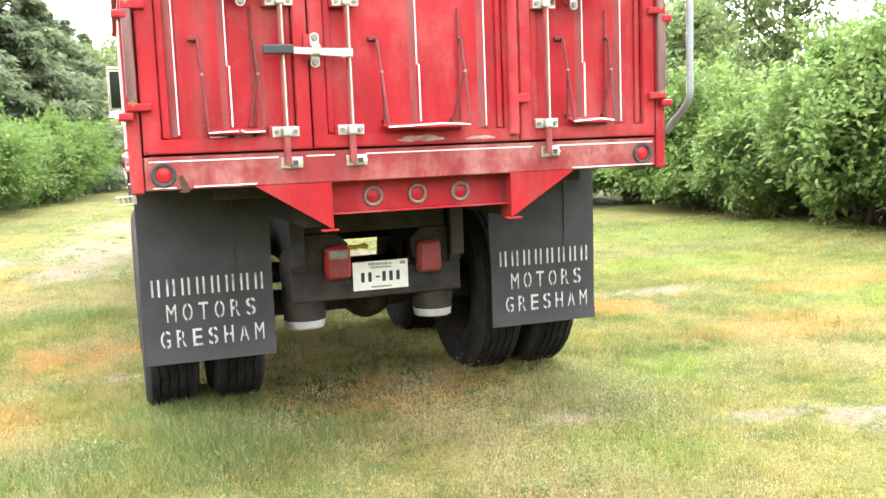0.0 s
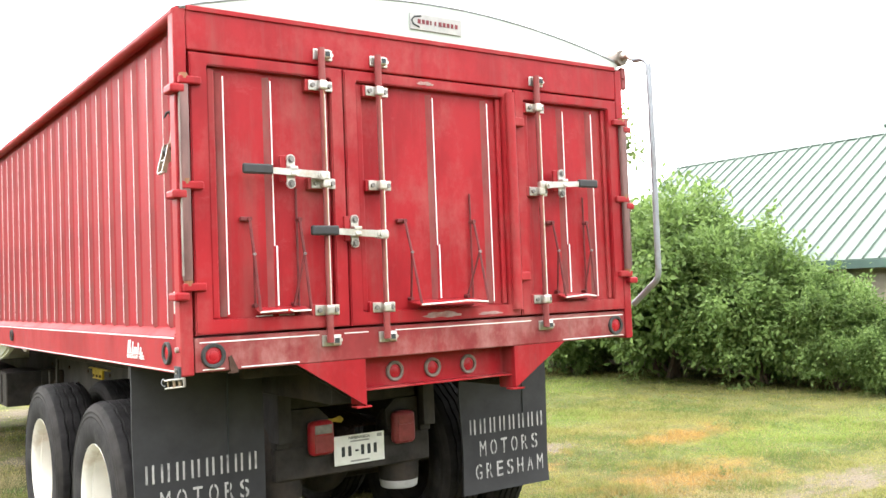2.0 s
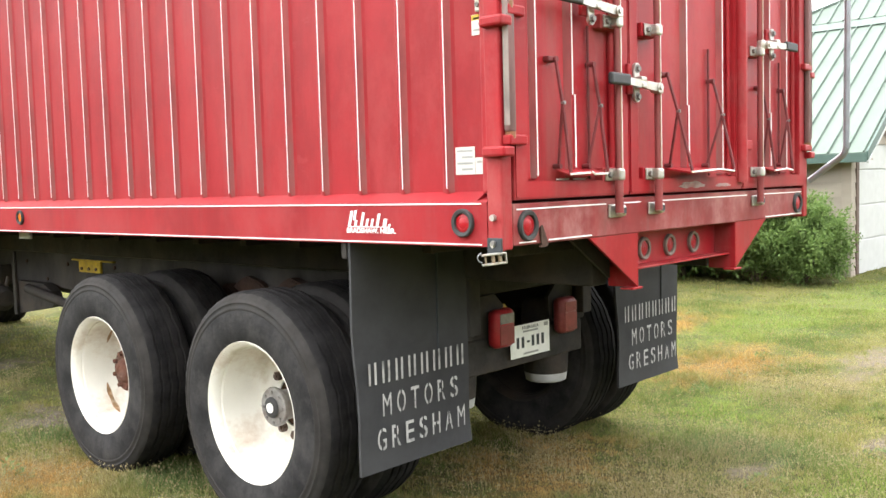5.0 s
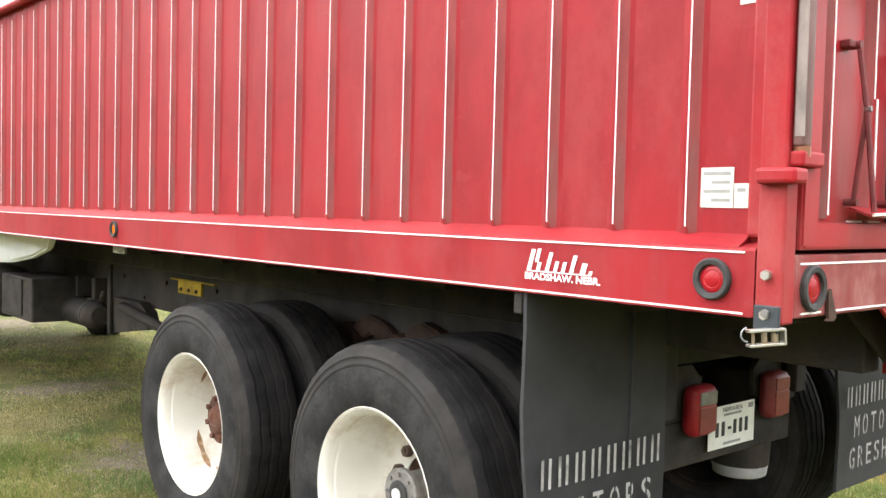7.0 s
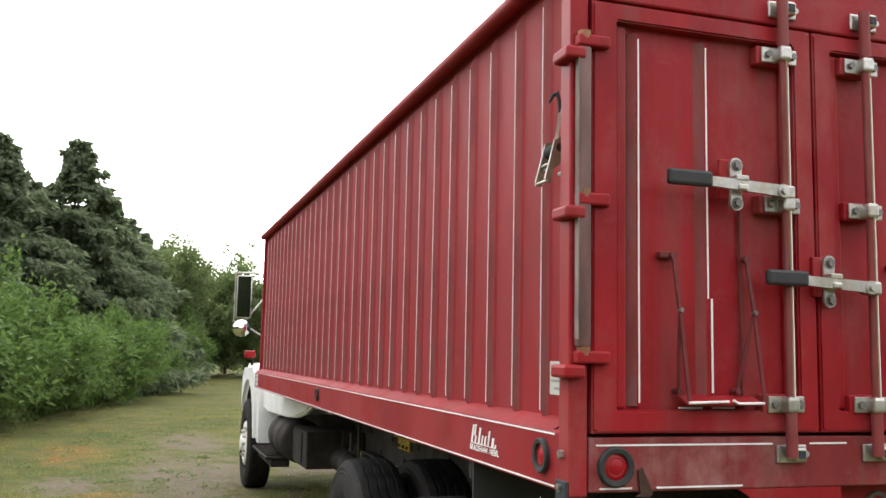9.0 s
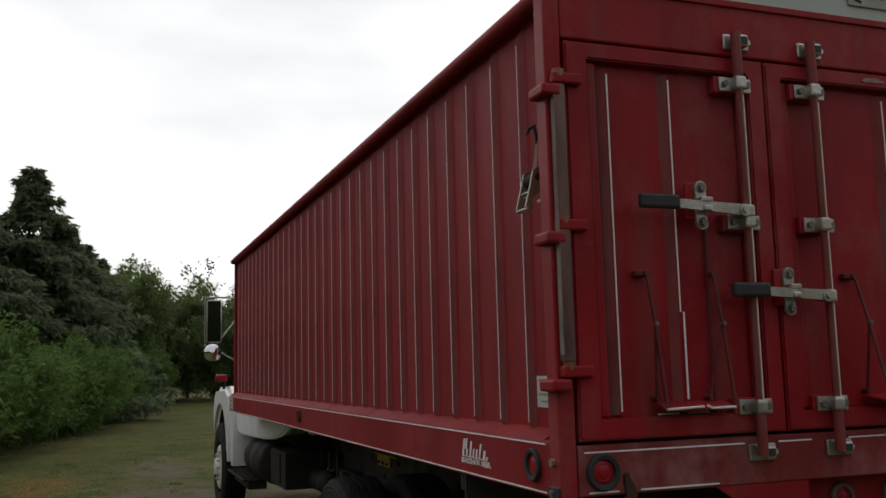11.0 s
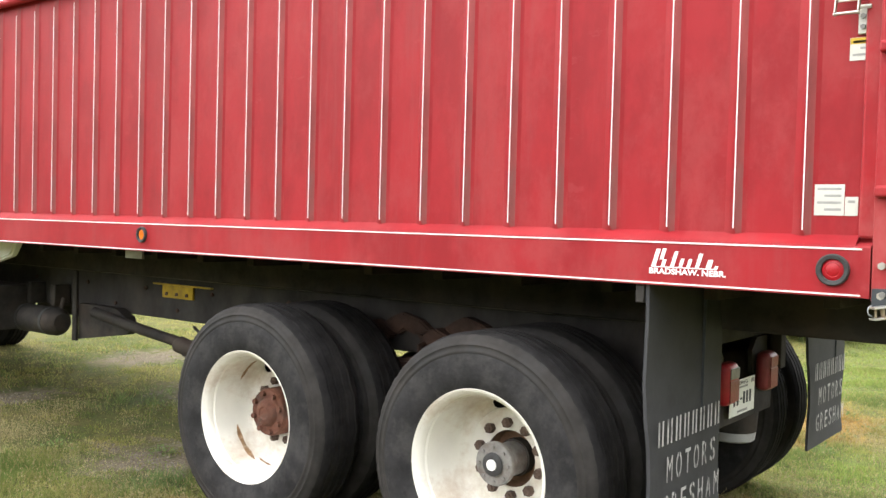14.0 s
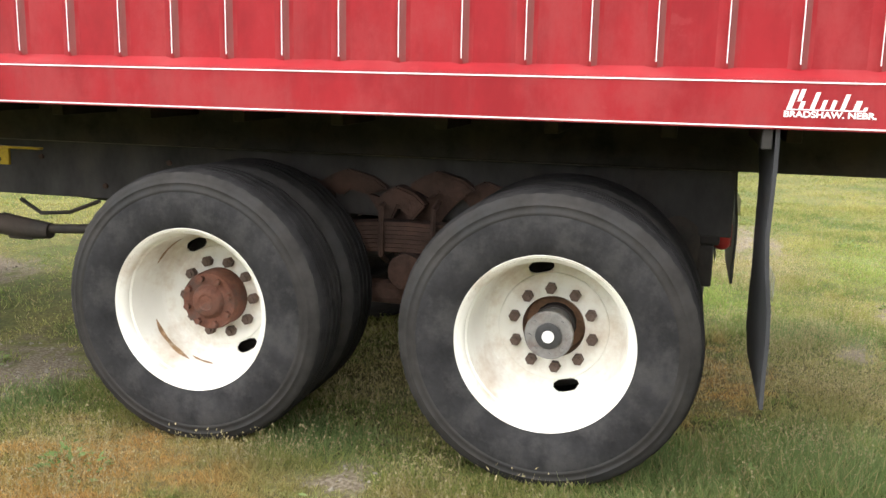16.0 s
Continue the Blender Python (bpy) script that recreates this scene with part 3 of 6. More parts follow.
def make_grass():
    """Tufts of leaning blades: long and thick where the turf is lush, thin on straw, few on bare earth."""
    rng = np.random.default_rng(5)

    def patch(n, x0, x1, y0, y1):
        return np.stack([rng.uniform(x0, x1, n), rng.uniform(y0, y1, n)], 1)

    c = np.concatenate([patch(26000, -2.6, 2.6, -1.5, 3.2), patch(15000, -2.6, -0.6, -0.4, 4.6), patch(15000, 2.6, 6.5, -1.6, 5), patch(9000, -4.6, 6.5, 3.2, 9), patch(5500, 6.5, 11, -2, 9), patch(5000, -8, 5, 9, 24), patch(9000, -5.5, 6.5, -5.5, -1.5), patch(6000, -5.5, -2.6, -1.5, 6)])
    rough = np.array([noise.noise((a * 1.7, b * 1.7, 7)) + 0.6 * noise.noise((a * 5.5, b * 5.5, 2)) for a, b in c])
    lush, straw, bare = near_spots(c, LUSH_SPOTS), near_spots(c, STRAW_SPOTS), near_spots(c, GRAVEL_SPOTS)
    keep = rng.random(len(c)) < np.clip(0.80 + 0.55 * rough, 0.12, 1) * np.where(bare + 0.35 * rough > 0.05, 0.10, 1.0)
    c, rough, lush, straw = c[keep], rough[keep], lush[keep], straw[keep]
    per = 11
    tall = np.clip(0.9 + 0.75 * rough + 0.75 * np.clip(lush, -0.4, 0.7) - 0.2 * np.clip(straw, 0, 1), 0.45, 2.1) * rng.uniform(0.7, 1.3, len(c))
    far = np.clip((np.hypot(c[:, 0], c[:, 1]) - 4) / 8, 0, 1)
    spread = 0.018 + 0.020 * rng.random(len(c)) + 0.05 * far
    n = len(c) * per
    p = np.repeat(c, per, 0) + rng.normal(size=(n, 2)) * np.repeat(spread, per)[:, None]
    h, fr = np.repeat(tall, per), np.repeat(far, per)
    z = np.repeat(np.array([ground_height(a, b) for a, b in c]), per) - 0.006
    ang = rng.uniform(0, 2 * np.pi, n)
    sway = np.repeat(rng.normal(scale=0.35, size=(len(c), 2)), per, 0)
    lean = rng.uniform(0.1, 1.0, n)
    along = np.column_stack([np.cos(ang) * lean + sway[:, 0], np.sin(ang) * lean + sway[:, 1], np.ones(n)])
    up = np.column_stack([-np.sin(ang), np.cos(ang), np.full(n, 0.3)])
    length = (0.026 + 0.040 * rng.random(n)) * h
    width = rng.uniform(0.0026, 0.0050, n) * (1 + 1.6 * fr)
    me = leaves_mesh("grass", np.column_stack([p, z]), along, up, length, width, BLADES)
    tagged(new("grass", me), "uneven grass tufts, lush green, straw and dry orange", "grass", kind="stuff")


make_grass()


def make_weeds():
    """Broad-leaved rosettes, pale seed heads on thin stalks, and loose stones."""
    rng = np.random.default_rng(15)
    spots = [(-1.75, 2.05), (-2.15, 2.75), (-1.6, 2.95), (-2.4, 3.9), (-1.9, 1.55), (-2.05, 0.55), (1.95, -0.75), (2.7, -1.3), (-1.5, 0.55)]
    spots += [(rng.uniform(-4.2, 8), rng.uniform(-2.5, 8)) for _ in range(80)]
    spots += [(rng.uniform(-4.4, -1.2), rng.uniform(5, 17)) for _ in range(130)]
    P, A, U, L = [], [], [], []
    for cx, cy in spots:
        big = len(P) < 9
        r, n = rng.uniform(0.05, 0.16) * (1.3 if big else 1), int(rng.integers(30, 70)) * (2 if big else 1)
        a, d = rng.uniform(0, 2 * np.pi, n), r * np.sqrt(rng.random(n))
        x, y = cx + d * np.cos(a), cy + d * np.sin(a)
        P.append(np.column_stack([x, y, ground_height(cx, cy) + rng.uniform(0.005, 0.14 if big else 0.075, n) * (1.1 - d / r)]))
        A.append(np.column_stack([np.cos(a), np.sin(a), rng.uniform(-0.1, 0.9, n)]))
        U.append(np.array([0, 0, 1.0]) + rng.normal(scale=0.4, size=(n, 3)))
        L.append(rng.uniform(0.018, 0.042, n))
    p, a, u, l = (np.concatenate(q) for q in (P, A, U, L))
    tagged(new("weeds", leaves_mesh("weeds", p, a, u, l, l * 0.42, WEED)), "low broad-leaved green weeds in the grass", "weeds", kind="stuff")

    n = 240000
    c = np.column_stack([rng.uniform(-3.2, 4.5, n), rng.uniform(-1.6, 6.0, n)])
    want = np.clip(0.5 + 0.75 * near_spots(c, STRAW_SPOTS), 0.05, 0.9)
    lump = np.array([noise.noise((q * 2.1, w * 2.1, 3)) for q, w in c])
    clear = ~((np.abs(np.abs(c[:, 0]) - 0.92) < 0.36) & (np.minimum(np.abs(c[:, 1] - 1.402), np.abs(c[:, 1] - 2.70)) < 0.26))
    c = c[clear & (rng.random(n) < want * np.clip(0.45 + 1.4 * lump, 0, 1))]
    n = len(c)
    base = np.column_stack([c, [ground_height(q, w) for q, w in c]])
    lean = np.column_stack([rng.normal(scale=0.28, size=(n, 2)), np.ones(n)])
    h = rng.uniform(0.040, 0.095, n)
    top = base + lean * h[:, None] * 0.97
    side = rng.normal(size=(n, 3))
    p, a = np.concatenate([base, top, top]), np.concatenate([lean, lean + rng.normal(scale=0.35, size=(n, 3)), lean + rng.normal(scale=0.7, size=(n, 3))])
    l = np.concatenate([h, rng.uniform(0.007, 0.014, n), rng.uniform(0.005, 0.010, n)])
    w = np.concatenate([np.full(n, 0.0012), rng.uniform(0.004, 0.007, n), rng.uniform(0.004, 0.006, n)])
    tagged(new("seed_grass", leaves_mesh("seed_grass", p, a, np.concatenate([side, side, side]), l, w, STRAW)), "thin straw-coloured grass stalks with pale seed heads", "grass", kind="stuff")

    V, F = [], []
    for cx, cy, rx, ry in GRAVEL_SPOTS:
        if cy > 9:
            continue
        m = int(420 * min(3.0, rx * ry))
        for _ in range(m):
            a, d = rng.uniform(0, 2 * np.pi), rng.random() ** 0.7 * 0.95
            x, y, s = cx + rx * d * math.cos(a), cy + ry * d * math.sin(a), 0.005 + 0.014 * rng.random() ** 3
            z, k, t = ground_height(x, y) + s * 0.2, len(V), rng.uniform(0, 6.3)
            for i in range(5):
                V.append((x + s * math.cos(t + i * 1.257) * rng.uniform(0.7, 1.3), y + s * math.sin(t + i * 1.257) * rng.uniform(0.7, 1.3), z - s * 0.4))
            V.append((x + s * rng.normal() * 0.2, y + s * rng.normal() * 0.2, z + s * 0.5))
            F += [(k + i, k + (i + 1) % 5, k + 5) for i in range(5)]
    me = bpy.data.meshes.new("gravel")
    me.from_pydata(V, [], F)
    me.materials.append(PEBBLE)
    tagged(new("gravel", me), "loose pale stones on bare earth", "gravel", kind="stuff")


make_weeds()


# ---- the truck ----
truck = thing("grain_truck", "red steel grain box truck with white cab on dual tandem wheels", "truck")
XL, XR = -1.235, 1.235
Z0, Z1, ZD, ZT = 1.262, 1.405, 2.52, 2.695
LEN = 6.72
RIB0, RIBSTEP = 0.260, 0.2067

# floor, side walls, front wall of the box
part("box_floor", box(-1.18, 1.18, 0.06, LEN, 1.30, 1.37, 0.01), RED_DUST, truck)
for sx in (-1, 1):
    side = part("side_panel", box(min(sx * 1.178, sx * 1.150), max(sx * 1.178, sx * 1.150), 0.05, LEN, 1.40, 2.692, 0.004), RED, truck)
    part("top_lip", box(min(sx * 1.1785, sx * 1.214), max(sx * 1.1785, sx * 1.214), 0.0, LEN + 0.03, 2.670, 2.694, 0.003), RED, truck)
    rail = part("rub_rail", bmesh.new(), RED, truck)
    bm = bmesh.new()
    prof = [(-1.232, Z0), (-1.232, 1.403), (-1.229, 1.408), (-1.205, 1.413), (-1.178, 1.420), (-1.150, 1.420), (-1.15, Z0 + 0.01), (-1.19, Z0)]
    prism(bm, [(-sx * a, b) for a, b in prof], "y", 0.062, LEN + 0.08)
    old = rail.data
    rail.data = finish("rub_rail", bm, RED)
    bpy.data.meshes.remove(old)
    bm = bmesh.new()
    tube(bm, [(sx * 1.213, 0.0, 2.682), (sx * 1.213, LEN + 0.04, 2.682)], 0.025, 12)
    part("top_rail", bm, RED, truck, "dusty red tubular top rail", True)
    for z in (1.3995, 1.2690):
        part("pinstripe", box(sx * 1.2325, sx * 1.2345, 0.085, LEN + 0.05, z - 0.0021, z + 0.0021), PIN, rail)
    bm = bmesh.new()
    prism(bm, [(sx * a, b) for a, b in ((1.229, 1.4085), (1.178, 1.438), (1.170, 1.438), (1.170, 1.4215), (1.205, 1.4135))], "y", 0.105, LEN + 0.06)
    part("rail_ledge", bm, RED, rail, "grimy sloping ledge of the rail")
part("front_panel", box(-1.2, 1.2, LEN, LEN + 0.04, 1.30, 2.70, 0.006), RED, truck)


def rib_mesh():
    """An upright fold of the side sheet, with its painted line on the crest."""
    bm = bmesh.new()
    x = -1.1785
    out = [(x + 0.002, 0.036), (x - 0.004, 0.024), (x - 0.011, 0.015), (x - 0.017, 0.005), (x - 0.018, -0.004), (x - 0.009, -0.013), (x - 0.003, -0.021), (x + 0.002, -0.038)]
    rows = []
    for z, s in ((1.424, 0.2), (1.452, 1.0), (2.615, 1.0), (2.65, 0.0)):
        rows.append([bm.verts.new((x + (a - x) * s - 0.0005, b, z)) for a, b in out])
    for r0, r1 in zip(rows, rows[1:]):
        for i in range(7):
            f = bm.faces.new((r0[i], r0[i + 1], r1[i + 1], r1[i]))
            f.material_index = 1 if i in (4, 5) else 0
    bmesh.ops.recalc_face_normals(bm, faces=bm.faces)
    me = finish("rib", bm, RED, True)
    me.materials.append(RED_DUST)
    return me


rib_me = rib_mesh()
line_me = finish("pinstripe", box(-1.1985, -1.1955, -0.0014, 0.0014, 1.450, 2.600), PIN)
for sx in (-1, 1):
    for k in range(31):
        yk = RIB0 + k * RIBSTEP + (0.011 if 2 <= k <= 4 else 0.004 if k in (5, 8, 9) else 0.0)
        r = new("rib", rib_me)
        r.parent = truck
        r.matrix_basis = pose(0, yk, 0) if sx < 0 else Matrix.Translation((0, yk, 0)) @ Matrix.Diagonal((-1, 1, 1, 1))
        s = new("pinstripe", line_me)
        s.parent = r

# rear corner posts, rear sill, header
for sx in (-1, 1):
    bm = bmesh.new()
    bx(bm, sx * 1.184, sx * 1.236, -0.004, 0.058, 1.252, 2.70, 0.006)
    bx(bm, sx * 1.15, sx * 1.200, 0.055, 0.105, 1.43, 2.66, 0.008)
    part("corner_post", bm, RED_REAR, truck)
bm = bmesh.new()
bx(bm, -1.180, 1.180, 0.0, 0.07, Z0, 1.398, 0.005)
sill = part("rear_sill", bm, RED_CHALK, truck, "scuffed red rear sill")
for x0, x1, z in ((-1.160, -0.64, 1.376), (-0.52, -0.40, 1.376), (-0.26, 0.53, 1.376), (0.64, 1.165, 1.376), (-1.15, -1.06, 1.2695), (-0.99, -0.735, 1.2695), (0.735, 1.165, 1.2695)):
    part("pinstripe", box(x0, x1, -0.0022, 0.0, z, z + 0.0044), PIN, sill)
bm = bmesh.new()
bx(bm, -1.183, 1.183, -0.004, 0.055, 2.535, 2.705, 0.006)
bx(bm, -1.183, 1.183, -0.012, 0.0, 2.690, 2.712, 0.003)
part("header", bm, RED_REAR, truck, "scratched red header beam")


# doors of the rear wall
def rear_door(x0, x1, px0, px1, lines, chute):
    """A framed door leaf with a recessed panel, folds and painted lines."""
    zb, zt, pb, pt = 1.408, 2.526, 1.465, 2.478
    bm = bmesh.new()
    o = [bm.verts.new((x, y, z)) for y in (-0.012, 0.04) for x, z in ((x0, zb), (x1, zb), (x1, zt), (x0, zt), (px0, pb), (px1, pb), (px1, pt), (px0, pt))]
    for k in range(4):
        j = (k + 1) % 4
        bm.faces.new((o[k], o[j], o[4 + j], o[4 + k]))
        bm.faces.new((o[8 + k], o[12 + k], o[12 + j], o[8 + j]))
        bm.faces.new((o[k], o[8 + k], o[8 + j], o[j]))
        bm.faces.new((o[4 + k], o[4 + j], o[12 + j], o[12 + k]))
    bmesh.ops.recalc_face_normals(bm, faces=bm.faces)
    bmesh.ops.bevel(bm, geom=[e for e in bm.edges if abs(e.verts[0].co.y - e.verts[1].co.y) < 1e-5 and e.verts[0].co.y < 0], offset=0.005, segments=2, affect="EDGES")
    door = part("rear_door", bm, RED_REAR, truck, "red steel rear door with vertical folds")
    bm = bmesh.new()
    bx(bm, px0 - 0.002, px1 + 0.002, 0.022, 0.036, pb - 0.002, pt + 0.002)
    part("panel", bm, RED_REAR, door)
    for x in lines:
        bm = bmesh.new()
        prism(bm, [(x - 0.030, 0.0222), (x - 0.006, 0.006), (x + 0.006, 0.006), (x + 0.012, 0.0222)], "z", pb + 0.01, pt - 0.02)
        fold = part("fold", bm, RED_REAR, door)
        fold.data.materials.append(RED_DUST)
        for f in fold.data.polygons:
            if f.center.x < x - 0.010 and abs(f.normal.z) < 0.5:
                f.material_index = 1
        part("pinstripe", box(x - 0.0021, x + 0.0021, 0.0035, 0.0058, 1.757 if x == chute[2] else pb + 0.018, pt - 0.035), PIN, fold)
    for a, b in ((px0 + 0.004, px0 + 0.035), (px1 - 0.03, px1 - 0.004)):
        part("fold", box(a, b, 0.006, 0.0222, pb + 0.004, pt - 0.004, 0.006), RED_REAR, door)
    c0, c1, cx, tops, pivots, lip, step = chute
    bm = bmesh.new()
    prism(bm, [(lip, 1.480), (lip + 0.003, 1.480), (0.012, 1.500), (0.012, 1.504), (lip, 1.486)], "x", c0, c1)
    ch = part("chute_lip", bm, RED_REAR, door, "narrow red chute lip")
    y = lip - 0.003
    if step:
        mid = c0 + (c1 - c0) * 0.55
        runs = [[(c0, y, 1.486), (mid - 0.006, y, 1.490)], [(mid + 0.006, y, 1.493), (mid + 0.022, y, 1.485), (c1, y, 1.486)]]
        for a in (0.01, 0.11):
            part("pinstripe", box(c0 + a, c0 + a + 0.07, 0.017, 0.0215, 1.468, 1.4725), PIN, ch)
    else:
        runs = [[(c0, y, 1.486), ((c0 * 2 + c1) / 3, y, 1.490), ((c0 + c1 * 2) / 3, y, 1.495), (c1, y, 1.487)]]
    for pts in runs:
        part("pinstripe", tube(bmesh.new(), pts, 0.0036, 6), PIN, ch)
    part("pinstripe", box(cx + 0.006, cx + 0.0115, 0.0005, 0.0034, 1.51, 1.757), PIN, ch)
    for k, (xa, xb, xp) in enumerate(zip(tops, (c0, c1), pivots)):
        top, end = Vector((xa, -0.006, 1.866)), Vector((xb, lip - 0.004, 1.492))
        joint = top.lerp(end, 0.385) + Vector((0, -0.004, 0))
        bm = bmesh.new()
        tube(bm, [top, joint, end], 0.0062, 6)
        rod(bm, (xa, 0.022, 1.866), (xa, -0.012, 1.866), 0.010, 10)
        if k == 0:
            bx(bm, xa - 0.035, xa + 0.006, -0.002, 0.022, 1.858, 1.876, 0.004)
        part("gate_arm", bm, ARM, door, "thin dull red gate arm with pivot knob")
        bm = bmesh.new()
        tube(bm, [joint, (xp, 0.002, 1.514)], 0.0055, 6)
        rod(bm, (xp, 0.022, 1.514), (xp, -0.008, 1.514), 0.0085, 10)
        part("gate_link", bm, ARM, door)
        part("pivot_bolt", rod(bmesh.new(), joint + Vector((0, 0.004, 0)), joint + Vector((0, -0.011, 0)), 0.0065, 6), WASHER, door)
    part("guide_rod", tube(bmesh.new(), [(tops[1] - 0.006, 0.012, 2.0), (tops[1] - 0.006, 0.012, 1.47)], 0.005, 6), ARM, door)
    return door


rear_door(-1.176, -0.494, -1.105, -0.555, (-1.035, -0.828), (-0.921, -0.695, -0.828, (-0.940, -0.716), (-0.922, -0.747), -0.042, True))
rear_door(-0.486, 0.462, -0.425, 0.395, (-0.012, 0.308), (-0.181, 0.190, -0.012, (-0.193, 0.194), (-0.168, 0.148), -0.098, False))
rear_door(0.470, 1.176, 0.530, 1.110, (0.80, 1.0), (0.720, 0.929, 0.80, (0.694, 0.929), (0.715, 0.905), -0.050, False))
for x0, w, z, h in ((-0.01, 0.105, 1.436, 0.013), (0.27, 0.07, 1.430, 0.007), (-0.06, 0.045, 2.504, 0.008)):
    bm = bmesh.new()
    prism(bm, [(x0 + w * math.cos(k * math.pi / 12) * (1 + 0.10 * math.sin(k * 2.3)), z + h * math.sin(k * math.pi / 12) * (1 + 0.25 * math.sin(k * 1.7)) - 0.5 * h * math.cos(k * math.pi / 12) ** 2) for k in range(24)], "y", -0.0145, -0.011)
    part("worn_patch", bm, WORN, truck, "paint rubbed through to pale grey")
part("bent_tab", prism(bmesh.new(), [(-1.052, 1.252), (-1.040, 1.258), (-1.046, 1.315), (-1.034, 1.322), (-1.016, 1.285), (-1.004, 1.258), (-1.016, 1.250)], "y", -0.010, -0.004), RUST_DARK, truck, "bent rusty brown tab")
bm = bmesh.new()
tube(bm, [(0.432, -0.022, 1.44), (0.432, -0.022, 2.50)], 0.026, 12)
part("hinge_tube", bm, RED_REAR, truck, "worn red hinge tube of the centre door", True)
for z in (1.60, 2.36):
    bm = bmesh.new()
    bx(bm, 0.425, 0.505, -0.042, -0.008, z - 0.022, z + 0.022, 0.006)
    part("hinge", bm, RED_REAR, truck)
for sx in (-1, 1):
    bm = bmesh.new()
    bx(bm, sx * 1.188, sx * 1.225, -0.032, -0.006, 1.62, 2.392, 0.007, 3)
    hr = part("hinge_rod", bm, BARE, truck, "worn mauve-grey hinge bar", True)
    # paler strip paints the sheen on the bar's outer corner
    part("worn_edge", box(sx * 1.2235, sx * 1.2265, -0.0335, -0.012, 1.64, 2.385, 0.001), EDGE, hr, "dull grey strip for the sheen of the edge")
    for z in (1.580, 1.978, 2.392):
        bm = bmesh.new()
        bx(bm, sx * 1.135, sx * 1.226, -0.034, 0.0, z, z + 0.032, 0.006)
        bx(bm, sx * 1.204, sx * 1.262, -0.036, 0.055, z - 0.036, z - 0.003, 0.008)
        hg = part("hinge", bm, RED_REAR, truck)
        part("bushing", rod(bmesh.new(), (sx * 1.204, -0.018, z + 0.020), (sx * 1.204, -0.018, z + 0.042), 0.0175, 12), BRASS, hg, "worn brown bushing")


# lock bars with their clamps and handles
def lock_bar(x):
    bm = bmesh.new()
    tube(bm, [(x, -0.036, 1.47), (x, -0.036, 2.50)], 0.0125, 12)
    bar = part("lock_bar", bm, RED_WORN, truck, "red lock bar with a tan highlight line", True)
    for z0, z1 in ((1.345, 1.475), (2.44, 2.60)):
        part("bar_end", tube(bmesh.new(), [(x, -0.036, z0), (x, -0.036, z1)], 0.0155, 12), RED_WORN, bar, "red painted bar end", True)
    # tan and white strips paint the highlight along the round bar
    part("worn_edge", box(x - 0.0028, x + 0.0008, -0.0500, -0.0478, 1.50, 2.42), TANLINE, bar, "tan highlight line")
    part("pinstripe", box(x + 0.0022, x + 0.0048, -0.0502, -0.0478, 1.48, 2.40), PIN, bar)
    return bar


def clamp(x, z, wide=0.057, lean=0.0, dark=False):
    bm = bmesh.new()
    bx(bm, x - wide + lean, x + wide + lean, -0.020, -0.012, z - 0.022, z + 0.022, 0.003)
    bx(bm, x - 0.019, x + 0.019, -0.054, -0.014, z - 0.022, z + 0.022, 0.010, 3)
    part("clamp_block", box(x - wide - 0.012 + lean, x + wide * 0.55 + lean, -0.0115, 0.0215, z - 0.026, z + 0.026, 0.004), RED_REAR, truck)
    cl = part("bar_clamp", bm, CHROME, truck, "zinc bar clamp with two bolts")
    for s in (-1, 1):
        bm = bmesh.new()
        rod(bm, (x + s * wide * 0.7 + lean, -0.018, z), (x + s * wide * 0.7 + lean, -0.031, z), 0.0105, 6)
        part("bolt", bm, WASHER, cl)
    return cl


def keeper(x, z):
    bm = bmesh.new()
    bx(bm, x - 0.026, x + 0.066, -0.012, -0.003, z - 0.024, z + 0.024, 0.004)
    bx(bm, x + 0.012, x + 0.048, -0.038, -0.008, z - 0.020, z + 0.020, 0.008)
    rod(bm, (x + 0.058, -0.006, z), (x + 0.058, -0.022, z), 0.009, 6)
    k = part("bar_keeper", bm, CHROME, truck, "grey cast keeper")
    part("keeper_slot", box(x + 0.019, x + 0.041, -0.0405, -0.0375, z - 0.011, z + 0.011, 0.001), INK, k)


